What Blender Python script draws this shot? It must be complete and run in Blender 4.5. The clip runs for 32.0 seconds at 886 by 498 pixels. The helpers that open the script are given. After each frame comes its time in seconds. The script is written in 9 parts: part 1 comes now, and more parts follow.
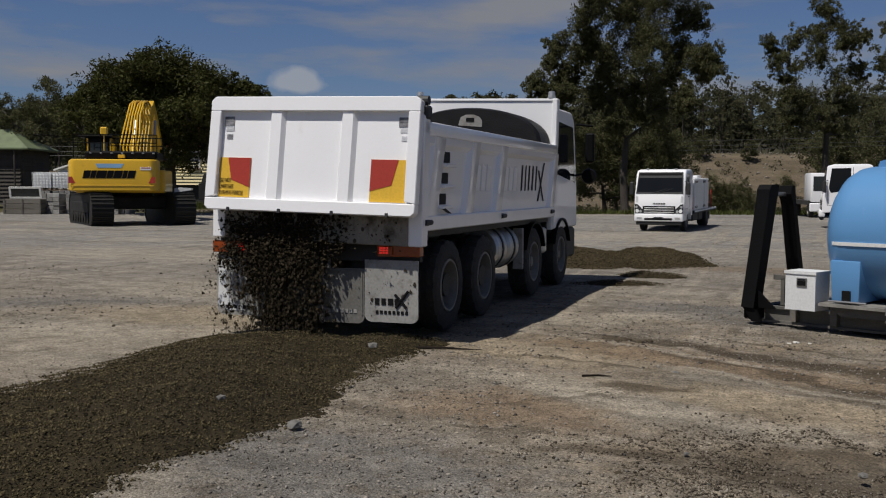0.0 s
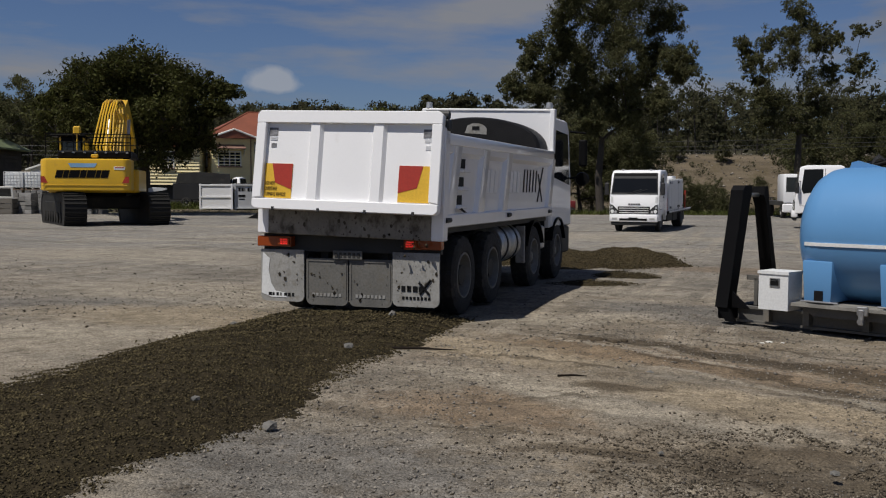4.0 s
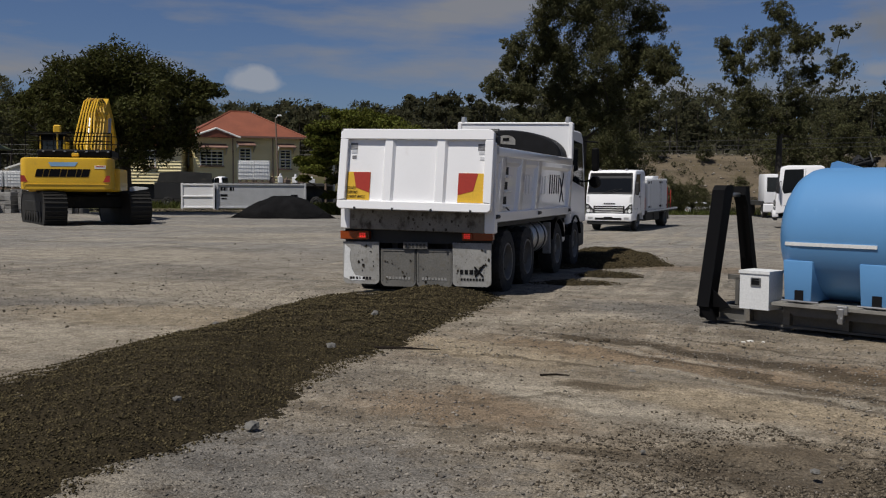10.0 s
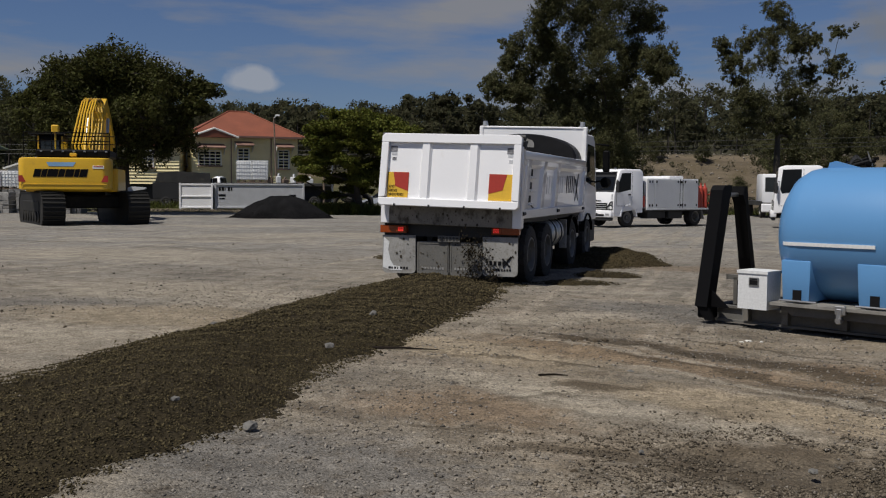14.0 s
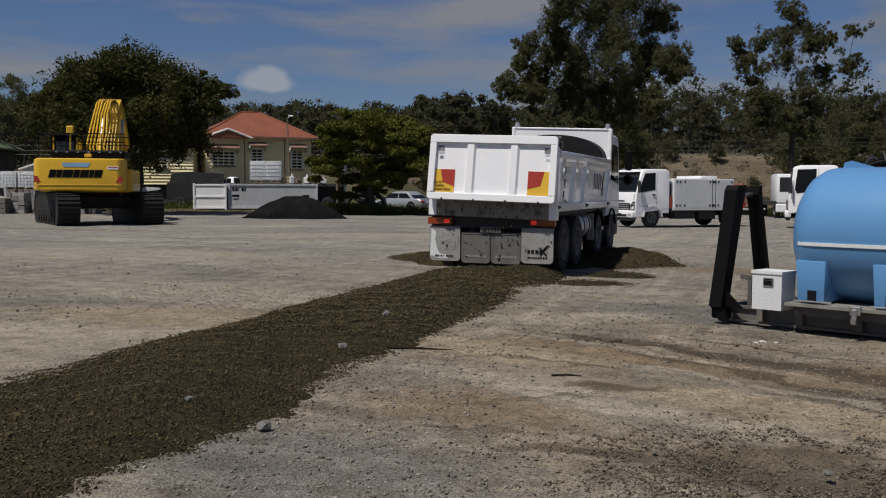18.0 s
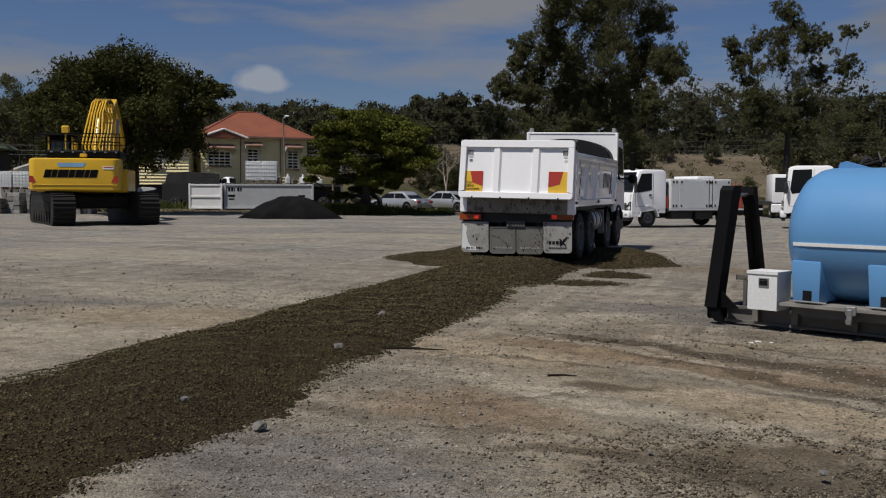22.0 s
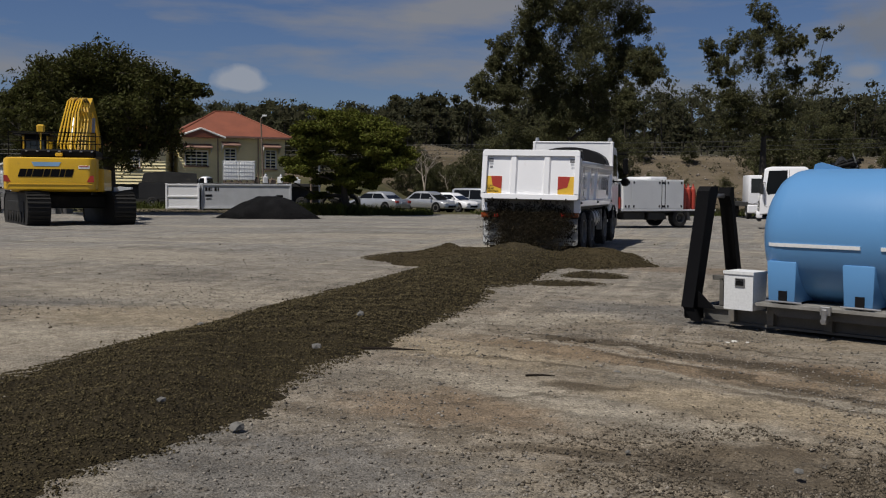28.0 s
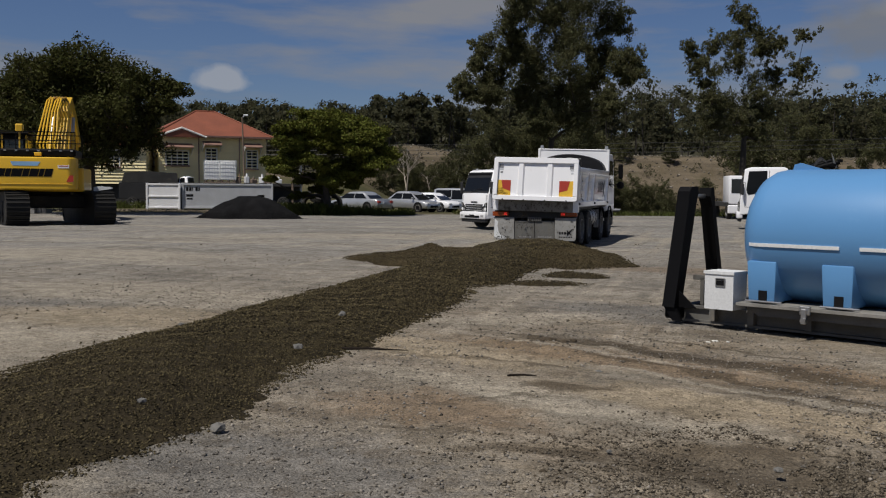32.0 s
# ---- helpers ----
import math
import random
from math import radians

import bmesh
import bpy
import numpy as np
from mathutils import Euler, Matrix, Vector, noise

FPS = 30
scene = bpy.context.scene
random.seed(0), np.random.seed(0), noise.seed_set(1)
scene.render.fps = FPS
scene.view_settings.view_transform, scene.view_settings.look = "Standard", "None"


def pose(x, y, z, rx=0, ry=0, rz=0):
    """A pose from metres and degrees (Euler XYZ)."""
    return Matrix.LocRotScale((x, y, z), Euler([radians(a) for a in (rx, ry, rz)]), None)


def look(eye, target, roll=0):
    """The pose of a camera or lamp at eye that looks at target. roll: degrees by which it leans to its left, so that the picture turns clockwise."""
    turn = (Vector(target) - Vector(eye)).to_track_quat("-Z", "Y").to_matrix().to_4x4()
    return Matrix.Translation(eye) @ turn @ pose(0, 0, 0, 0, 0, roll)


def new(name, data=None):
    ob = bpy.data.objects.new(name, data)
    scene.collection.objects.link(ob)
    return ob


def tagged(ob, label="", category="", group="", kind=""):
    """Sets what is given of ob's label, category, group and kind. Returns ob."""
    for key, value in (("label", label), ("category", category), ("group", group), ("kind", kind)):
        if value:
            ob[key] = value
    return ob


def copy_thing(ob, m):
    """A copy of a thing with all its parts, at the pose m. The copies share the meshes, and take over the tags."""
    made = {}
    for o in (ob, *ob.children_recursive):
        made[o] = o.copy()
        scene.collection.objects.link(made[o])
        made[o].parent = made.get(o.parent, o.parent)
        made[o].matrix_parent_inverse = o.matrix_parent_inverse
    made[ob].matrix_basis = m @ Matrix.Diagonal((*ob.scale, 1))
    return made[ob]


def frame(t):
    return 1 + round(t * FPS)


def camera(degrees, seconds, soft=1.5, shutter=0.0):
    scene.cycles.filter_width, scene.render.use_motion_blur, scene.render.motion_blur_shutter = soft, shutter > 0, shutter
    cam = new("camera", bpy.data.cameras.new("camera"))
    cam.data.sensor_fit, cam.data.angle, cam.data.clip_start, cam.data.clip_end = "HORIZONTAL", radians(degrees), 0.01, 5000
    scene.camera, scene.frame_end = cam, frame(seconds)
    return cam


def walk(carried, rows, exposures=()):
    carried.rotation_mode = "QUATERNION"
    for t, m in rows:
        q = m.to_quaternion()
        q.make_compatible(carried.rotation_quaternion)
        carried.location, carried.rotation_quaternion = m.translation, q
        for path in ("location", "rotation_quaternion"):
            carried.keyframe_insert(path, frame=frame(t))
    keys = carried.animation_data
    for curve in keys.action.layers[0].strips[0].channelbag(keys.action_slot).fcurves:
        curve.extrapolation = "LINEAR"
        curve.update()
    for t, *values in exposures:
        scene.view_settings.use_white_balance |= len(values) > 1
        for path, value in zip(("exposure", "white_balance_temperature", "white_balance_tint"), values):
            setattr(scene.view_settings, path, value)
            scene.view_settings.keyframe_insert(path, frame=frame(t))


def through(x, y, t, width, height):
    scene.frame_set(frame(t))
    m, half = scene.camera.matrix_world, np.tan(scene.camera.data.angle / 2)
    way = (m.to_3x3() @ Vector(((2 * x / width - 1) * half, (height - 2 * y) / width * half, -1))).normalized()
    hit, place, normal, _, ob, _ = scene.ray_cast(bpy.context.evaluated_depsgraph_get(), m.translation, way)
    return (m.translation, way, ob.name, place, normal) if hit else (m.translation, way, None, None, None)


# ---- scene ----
# camera: a tripod head that pans a little; seconds, yaw, pitch, lean
cam = camera(48.4, 32.0, soft=1.15, shutter=0.15)
EYE = Vector((0, 0, 1.64))


def aim(yaw, pitch, lean):
    a, b = radians(yaw), radians(pitch)
    way = Vector((-math.sin(a) * math.cos(b), math.cos(a) * math.cos(b), math.sin(b)))
    return look(EYE, EYE + way * 10, lean)


walk(cam, [(t, aim(yaw, pitch, lean)) for t, yaw, pitch, lean in (
    (0, 1.52, -3.51, 0.15), (0.5, 1.48, -3.51, 0.15), (1, 1.27, -3.49, 0.16), (1.5, 0.87, -3.49, 0.17),
    (2, 0.52, -3.50, 0.21), (2.5, 0.39, -3.51, 0.21), (3, 0.47, -3.50, 0.22), (3.5, 0.11, -3.49, 0.24),
    (5.5, 0.18, -3.50, 0.25), (6, -0.29, -3.51, 0.26), (6.5, -0.26, -3.52, 0.27), (7, -0.09, -3.50, 0.27),
    (7.5, -0.48, -3.49, 0.28), (8, -0.79, -3.50, 0.30), (8.5, -0.61, -3.51, 0.30), (9, -0.72, -3.49, 0.30),
    (9.5, -1.08, -3.48, 0.32), (10, -0.88, -3.51, 0.31), (10.5, -0.68, -3.49, 0.32), (11, -0.87, -3.48, 0.33),
    (11.5, -1.17, -3.50, 0.34), (12, -1.26, -3.51, 0.34), (12.5, -1.48, -3.49, 0.34), (13, -1.58, -3.47, 0.35),
    (13.5, -1.42, -3.51, 0.33), (14, -0.98, -3.51, 0.31), (14.5, -0.68, -3.49, 0.28), (16.5, 0.26, -3.50, 0.25),
    (17, 0.30, -3.51, 0.24), (17.5, 0.16, -3.52, 0.24), (18, -0.22, -3.50, 0.26), (18.5, -0.16, -3.49, 0.25),
    (19, 0.12, -3.51, 0.23), (19.5, 0.28, -3.52, 0.22), (20, 0.38, -3.51, 0.22), (20.5, 0.44, -3.50, 0.24),
    (21, -0.19, -3.51, 0.26), (21.5, -0.36, -3.52, 0.27), (22, -0.46, -3.49, 0.29), (22.5, -0.84, -3.48, 0.31),
    (23, -1.13, -3.51, 0.32), (23.5, -0.94, -3.51, 0.31), (24, -1.03, -3.48, 0.33), (24.5, -1.27, -3.48, 0.36),
    (25, -1.68, -3.51, 0.38), (25.5, -1.75, -3.49, 0.37), (27.5, -1.57, -3.48, 0.38), (28, -1.72, -3.47, 0.40),
    (28.5, -2.34, -3.49, 0.42), (29, -2.72, -3.48, 0.45), (29.5, -2.81, -3.45, 0.46), (30, -2.75, -3.46, 0.45),
    (30.5, -2.60, -3.49, 0.44), (31, -2.57, -3.46, 0.45), (31.5, -2.51, -3.44, 0.45), (32, -2.77, -3.46, 0.46),
)], exposures=[(0, 0.0), (32, 0.0)])

# world: late-morning sky with streaks of cloud and one bright cumulus
world = bpy.data.worlds.new("sky")
scene.world = world
world.use_nodes = True


def wire(tree, kind, at=(0, 0), **values):
    node = tree.nodes.new(kind)
    for key, value in values.items():
        if key in node.inputs:
            node.inputs[key].default_value = value
    return node


SUN_WAY = Vector((-0.41, -0.36, 1.0)).normalized()


def build_sky():
    t = world.node_tree
    t.nodes.clear()
    out = t.nodes.new("ShaderNodeOutputWorld")
    bg = t.nodes.new("ShaderNodeBackground")
    bg.inputs["Strength"].default_value = 0.050
    sky = t.nodes.new("ShaderNodeTexSky")
    sky.sky_type, sky.sun_disc = "NISHITA", False
    sky.sun_elevation = math.asin(SUN_WAY.z)
    sky.sun_rotation = math.atan2(SUN_WAY.x, SUN_WAY.y)
    sky.air_density, sky.dust_density, sky.ozone_density = 1.0, 0.4, 4.0
    co = t.nodes.new("ShaderNodeTexCoord")
    mp = t.nodes.new("ShaderNodeMapping")
    mp.inputs["Scale"].default_value = (2.0, 2.0, 11.0)
    mp.inputs["Rotation"].default_value = (0.0, radians(-9), 0.0)
    no = t.nodes.new("ShaderNodeTexNoise")
    no.inputs["Scale"].default_value, no.inputs["Detail"].default_value = 2.2, 7.0
    no.inputs["Roughness"].default_value = 0.55
    ramp = t.nodes.new("ShaderNodeValToRGB")
    ramp.color_ramp.elements[0].position, ramp.color_ramp.elements[1].position = 0.46, 0.70
    ramp.color_ramp.elements[1].color = (0.85, 0.85, 0.85, 1)
    mix = t.nodes.new("ShaderNodeMixRGB")
    mix.inputs["Color2"].default_value = (4.5, 4.5, 4.7, 1)
    t.links.new(co.outputs["Generated"], mp.inputs["Vector"])
    t.links.new(mp.outputs["Vector"], no.inputs["Vector"])
    t.links.new(no.outputs["Fac"], ramp.inputs["Fac"])
    t.links.new(ramp.outputs["Color"], mix.inputs["Fac"])
    hue = t.nodes.new("ShaderNodeMixRGB")
    hue.blend_type = "MULTIPLY"
    hue.inputs["Fac"].default_value = 1.0
    hue.inputs["Color2"].default_value = (0.70, 0.765, 0.99, 1)
    t.links.new(sky.outputs["Color"], hue.inputs["Color1"])
    t.links.new(hue.outputs["Color"], mix.inputs["Color1"])
    last = mix.outputs["Color"]
    # cumulus heads low in the sky, the far one grey below
    for way, size, amount, tone in (((-0.172, 0.978, 0.103), 0.029, 0.72, 1.0), ((0.440, 0.893, 0.140), 0.058, 0.7, 0.50), ((0.415, 0.903, 0.110), 0.016, 0.7, 0.72), ((0.452, 0.880, 0.168), 0.020, 0.6, 0.62)):
        sub = t.nodes.new("ShaderNodeVectorMath")
        sub.operation = "SUBTRACT"
        sub.inputs[1].default_value = Vector(way).normalized()
        # flatter below than above
        apart, joined = t.nodes.new("ShaderNodeSeparateXYZ"), t.nodes.new("ShaderNodeCombineXYZ")
        size_z, under = t.nodes.new("ShaderNodeMath"), t.nodes.new("ShaderNodeMath")
        size_z.operation, under.operation = "ABSOLUTE", "MULTIPLY_ADD"
        under.inputs[1].default_value = -0.75
        upright = t.nodes.new("ShaderNodeMath")
        upright.operation = "MULTIPLY"
        upright.inputs[1].default_value = 2.35
        n2 = t.nodes.new("ShaderNodeTexNoise")
        n2.inputs["Scale"].default_value, n2.inputs["Detail"].default_value = 42.0, 10.0
        length = t.nodes.new("ShaderNodeVectorMath")
        length.operation = "LENGTH"
        wob = t.nodes.new("ShaderNodeMath")
        wob.operation = "MULTIPLY_ADD"
        wob.inputs[1].default_value = size * 1.1 if tone == 1.0 else size * 1.6
        edge = t.nodes.new("ShaderNodeMapRange")
        edge.inputs["From Min"].default_value, edge.inputs["From Max"].default_value = size * (1.62 if tone == 1.0 else 2.05), size * (1.22 if tone == 1.0 else 1.3)
        edge.inputs["To Max"].default_value = amount
        m2 = t.nodes.new("ShaderNodeMixRGB")
        m2.inputs["Color2"].default_value = (6.6 * tone, 6.9 * tone, 7.6 * tone, 1)
        t.links.new(co.outputs["Generated"], sub.inputs[0])
        t.links.new(sub.outputs[0], apart.inputs[0])
        t.links.new(apart.outputs[2], size_z.inputs[0])
        t.links.new(apart.outputs[2], upright.inputs[0])
        t.links.new(size_z.outputs[0], under.inputs[0])
        t.links.new(upright.outputs[0], under.inputs[2])
        t.links.new(apart.outputs[0], joined.inputs[0])
        t.links.new(apart.outputs[1], joined.inputs[1])
        t.links.new(under.outputs[0], joined.inputs[2])
        t.links.new(joined.outputs[0], length.inputs[0])
        t.links.new(co.outputs["Generated"], n2.inputs["Vector"])
        t.links.new(n2.outputs["Fac"], wob.inputs[0])
        t.links.new(length.outputs["Value"], wob.inputs[2])
        t.links.new(wob.outputs[0], edge.inputs["Value"])
        t.links.new(edge.outputs[0], m2.inputs["Fac"])
        t.links.new(last, m2.inputs["Color1"])
        last = m2.outputs["Color"]
    t.links.new(last, bg.inputs["Color"])
    t.links.new(bg.outputs[0], out.inputs["Surface"])


build_sky()
sun = new("sun", bpy.data.lights.new("sun", "SUN"))
sun.data.energy, sun.data.angle, sun.data.color = 4.1, radians(0.6), (1.0, 0.95, 0.875)
sun.matrix_world = look(SUN_WAY * 50, (0, 0, 0))


# ---- materials ----
def surface(name, base, rough=0.6, metal=0.0, blotch=0.15, scale=1.5, grain=0.08, fine=40.0, bump=0.0, dirt=None, dirty=0.0, dirt_scale=2.5, coat=0.0, stretch=(1, 1, 1), vary=0.0, spec=0.5):
    """A painted, earthen or metal surface: base colour, broad blotches, fine grain, dirt in patches and a little relief."""
    m = bpy.data.materials.new(name)
    m.use_nodes = True
    t = m.node_tree
    b = t.nodes["Principled BSDF"]
    b.inputs["Roughness"].default_value, b.inputs["Metallic"].default_value = rough, metal
    b.inputs["Coat Weight"].default_value = coat
    b.inputs["Specular IOR Level"].default_value = spec
    co = t.nodes.new("ShaderNodeTexCoord")
    mp = t.nodes.new("ShaderNodeMapping")
    mp.inputs["Scale"].default_value = stretch
    t.links.new(co.outputs["Object"], mp.inputs["Vector"])
    n1, n2 = t.nodes.new("ShaderNodeTexNoise"), t.nodes.new("ShaderNodeTexNoise")
    n1.inputs["Scale"].default_value, n1.inputs["Detail"].default_value = scale, 5
    n2.inputs["Scale"].default_value, n2.inputs["Detail"].default_value = fine, 3
    for n in (n1, n2):
        t.links.new(mp.outputs["Vector"], n.inputs["Vector"])
    r1, r2 = t.nodes.new("ShaderNodeMapRange"), t.nodes.new("ShaderNodeMapRange")
    for r, n, a in ((r1, n1, blotch), (r2, n2, grain)):
        r.inputs["From Min"].default_value, r.inputs["From Max"].default_value = 0.3, 0.7
        r.inputs["To Min"].default_value, r.inputs["To Max"].default_value = 1 - a, 1 + a
        t.links.new(n.outputs["Fac"], r.inputs["Value"])
    mul = t.nodes.new("ShaderNodeMath")
    mul.operation = "MULTIPLY"
    t.links.new(r1.outputs[0], mul.inputs[0])
    t.links.new(r2.outputs[0], mul.inputs[1])
    value = mul.outputs[0]
    if vary:
        oi = t.nodes.new("ShaderNodeObjectInfo")
        r3 = t.nodes.new("ShaderNodeMapRange")
        r3.inputs["To Min"].default_value, r3.inputs["To Max"].default_value = 1 - vary, 1 + vary
        t.links.new(oi.outputs["Random"], r3.inputs["Value"])
        mul2 = t.nodes.new("ShaderNodeMath")
        mul2.operation = "MULTIPLY"
        t.links.new(value, mul2.inputs[0])
        t.links.new(r3.outputs[0], mul2.inputs[1])
        value = mul2.outputs[0]
    hsv = t.nodes.new("ShaderNodeHueSaturation")
    hsv.inputs["Color"].default_value = (*base, 1)
    t.links.new(value, hsv.inputs["Value"])
    last = hsv.outputs["Color"]
    if dirt:
        n3 = t.nodes.new("ShaderNodeTexNoise")
        n3.inputs["Scale"].default_value, n3.inputs["Detail"].default_value = dirt_scale, 7
        n3.inputs["Roughness"].default_value = 0.65
        t.links.new(mp.outputs["Vector"], n3.inputs["Vector"])
        r4 = t.nodes.new("ShaderNodeMapRange")
        r4.inputs["From Min"].default_value, r4.inputs["From Max"].default_value = 0.66 - 0.3 * dirty, 0.82 - 0.3 * dirty
        r4.inputs["To Max"].default_value = min(1.0, 0.35 + dirty)
        t.links.new(n3.outputs["Fac"], r4.inputs["Value"])
        mx = t.nodes.new("ShaderNodeMixRGB")
        mx.inputs["Color2"].default_value = (*dirt, 1)
        t.links.new(r4.outputs[0], mx.inputs["Fac"])
        t.links.new(last, mx.inputs["Color1"])
        last = mx.outputs["Color"]
    t.links.new(last, b.inputs["Base Color"])
    if bump:
        bp = t.nodes.new("ShaderNodeBump")
        bp.inputs["Strength"].default_value, bp.inputs["Distance"].default_value = bump, 0.02
        t.links.new(n2.outputs["Fac"], bp.inputs["Height"])
        t.links.new(bp.outputs[0], b.inputs["Normal"])
    return m


def glass_dark(name, tone=(0.015, 0.018, 0.02)):
    m = surface(name, tone, rough=0.06, blotch=0.2, grain=0.0)
    m.node_tree.nodes["Principled BSDF"].inputs["Specular IOR Level"].default_value = 0.7
    return m


def glow(name, colour, strength):
    m = surface(name, colour, rough=0.3)
    b = m.node_tree.nodes["Principled BSDF"]
    b.inputs["Emission Color"].default_value, b.inputs["Emission Strength"].default_value = (*colour, 1), strength
    return m


def leaf_mat(name, base, vary=0.45, through=0.25):
    m = bpy.data.materials.new(name)
    m.use_nodes = True
    t = m.node_tree
    b = t.nodes["Principled BSDF"]
    b.inputs["Roughness"].default_value = 0.55
    b.inputs["Specular IOR Level"].default_value = 0.06
    geo = t.nodes.new("ShaderNodeNewGeometry")
    r = t.nodes.new("ShaderNodeMapRange")
    r.inputs["To Min"].default_value, r.inputs["To Max"].default_value = 1 - vary, 1 + vary
    hue = t.nodes.new("ShaderNodeMapRange")
    hue.inputs["To Min"].default_value, hue.inputs["To Max"].default_value = 0.475, 0.52
    hsv = t.nodes.new("ShaderNodeHueSaturation")
    hsv.inputs["Color"].default_value = (*base, 1)
    t.links.new(geo.outputs["Random Per Island"], r.inputs["Value"])
    t.links.new(geo.outputs["Random Per Island"], hue.inputs["Value"])
    t.links.new(r.outputs[0], hsv.inputs["Value"])
    t.links.new(hue.outputs[0], hsv.inputs["Hue"])
    t.links.new(hsv.outputs[0], b.inputs["Base Color"])
    tr = t.nodes.new("ShaderNodeBsdfTranslucent")
    t.links.new(hsv.outputs[0], tr.inputs["Color"])
    mix = t.nodes.new("ShaderNodeMixShader")
    mix.inputs[0].default_value = through
    t.links.new(b.outputs[0], mix.inputs[1])
    t.links.new(tr.outputs[0], mix.inputs[2])
    t.links.new(mix.outputs[0], t.nodes["Material Output"].inputs["Surface"])
    return m


def stony(name, base, vary=0.35, rough=0.9):
    """Loose stones or clods in one mesh, each of its own tone."""
    m = bpy.data.materials.new(name)
    m.use_nodes = True
    t = m.node_tree
    b = t.nodes["Principled BSDF"]
    b.inputs["Roughness"].default_value = rough
    b.inputs["Specular IOR Level"].default_value = 0.12
    geo = t.nodes.new("ShaderNodeNewGeometry")
    r = t.nodes.new("ShaderNodeMapRange")
    r.inputs["To Min"].default_value, r.inputs["To Max"].default_value = 1 - vary, 1 + vary
    hsv = t.nodes.new("ShaderNodeHueSaturation")
    hsv.inputs["Color"].default_value = (*base, 1)
    t.links.new(geo.outputs["Random Per Island"], r.inputs["Value"])
    t.links.new(r.outputs[0], hsv.inputs["Value"])
    co, n = t.nodes.new("ShaderNodeTexCoord"), t.nodes.new("ShaderNodeTexNoise")
    n.inputs["Scale"].default_value = 90
    bp = t.nodes.new("ShaderNodeBump")
    bp.inputs["Strength"].default_value, bp.inputs["Distance"].default_value = 0.5, 0.01
    t.links.new(co.outputs["Object"], n.inputs["Vector"])
    t.links.new(n.outputs["Fac"], bp.inputs["Height"])
    t.links.new(bp.outputs[0], b.inputs["Normal"])
    t.links.new(hsv.outputs[0], b.inputs["Base Color"])
    return m


def ground_mat():
    """Packed gravel yard: stone chips of many tones, tan dust, rusty and damp patches, wheel tracks; rough grass and a dry bank beyond."""
    m = bpy.data.materials.new("gravel_yard")
    m.use_nodes = True
    t = m.node_tree
    b = t.nodes["Principled BSDF"]
    b.inputs["Roughness"].default_value = 0.95
    b.inputs["Specular IOR Level"].default_value = 0.15
    co = t.nodes.new("ShaderNodeTexCoord")
    here = co.outputs["Object"]

    def noise_of(scale, detail=5, rough=0.55, stretch=None, turn=0.0, out="Fac"):
        n = t.nodes.new("ShaderNodeTexNoise")
        n.inputs["Scale"].default_value, n.inputs["Detail"].default_value, n.inputs["Roughness"].default_value = scale, detail, rough
        src = here
        if stretch:
            # turn first, then stretch along the turned axes
            mr = t.nodes.new("ShaderNodeMapping")
            mr.inputs["Rotation"].default_value = (0, 0, turn)
            t.links.new(src, mr.inputs["Vector"])
            mp = t.nodes.new("ShaderNodeMapping")
            mp.inputs["Scale"].default_value = stretch
            t.links.new(mr.outputs[0], mp.inputs["Vector"])
            src = mp.outputs[0]
        t.links.new(src, n.inputs["Vector"])
        return n.outputs[out]

    def steps(fac, lo, hi, top=1.0, low=0.0):
        r = t.nodes.new("ShaderNodeMapRange")
        r.inputs["From Min"].default_value, r.inputs["From Max"].default_value = lo, hi
        r.inputs["To Min"].default_value, r.inputs["To Max"].default_value = low, top
        t.links.new(fac, r.inputs["Value"])
        return r.outputs[0]

    def sums(kind, a, c):
        k = t.nodes.new("ShaderNodeMath")
        k.operation = kind
        t.links.new(a, k.inputs[0])
        if isinstance(c, float):
            k.inputs[1].default_value = c
        else:
            t.links.new(c, k.inputs[1])
        return k.outputs[0]

    def blend(fac, a, c):
        mx = t.nodes.new("ShaderNodeMixRGB")
        t.links.new(fac, mx.inputs["Fac"])
        for key, v in (("Color1", a), ("Color2", c)):
            if isinstance(v, tuple):
                mx.inputs[key].default_value = (*v, 1)
            else:
                t.links.new(v, mx.inputs[key])
        return mx.outputs["Color"]

    # broad tones
    col = blend(steps(noise_of(0.35, 6), 0.35, 0.7), (0.190, 0.169, 0.136), (0.268, 0.233, 0.181))
    axes = t.nodes.new("ShaderNodeSeparateXYZ")
    t.links.new(here, axes.inputs[0])
    # the driven side of the yard is browner
    brown = sums("MULTIPLY", steps(axes.outputs["X"], -1.0, 1.5), steps(axes.outputs["Y"], 16.0, 10.0))
    col = blend(sums("MULTIPLY", brown, steps(noise_of(0.9, 9, 0.7), 0.38, 0.58, 0.85)), col, (0.225, 0.180, 0.125))
    col = blend(steps(noise_of(0.5, 8, 0.7, (0.22, 1.0, 1)), 0.50, 0.62, 0.6), col, (0.265, 0.238, 0.195))
    col = blend(steps(noise_of(0.8, 9, 0.72, (0.25, 1.0, 1), 0.2), 0.53, 0.64, 0.55), col, (0.112, 0.100, 0.084))
    col = blend(steps(noise_of(0.45, 8, 0.66, (0.55, 1.15, 1), radians(42)), 0.50, 0.64, 0.7), col, (0.240, 0.206, 0.160))
    col = blend(steps(noise_of(1.1, 8, 0.70, (0.6, 1.1, 1), radians(42)), 0.54, 0.70, 0.4), col, (0.175, 0.125, 0.082))
    col = blend(steps(noise_of(0.60, 9, 0.72, (0.45, 1.3, 1), radians(44)), 0.53, 0.66, 0.75), col, (0.080, 0.062, 0.043))
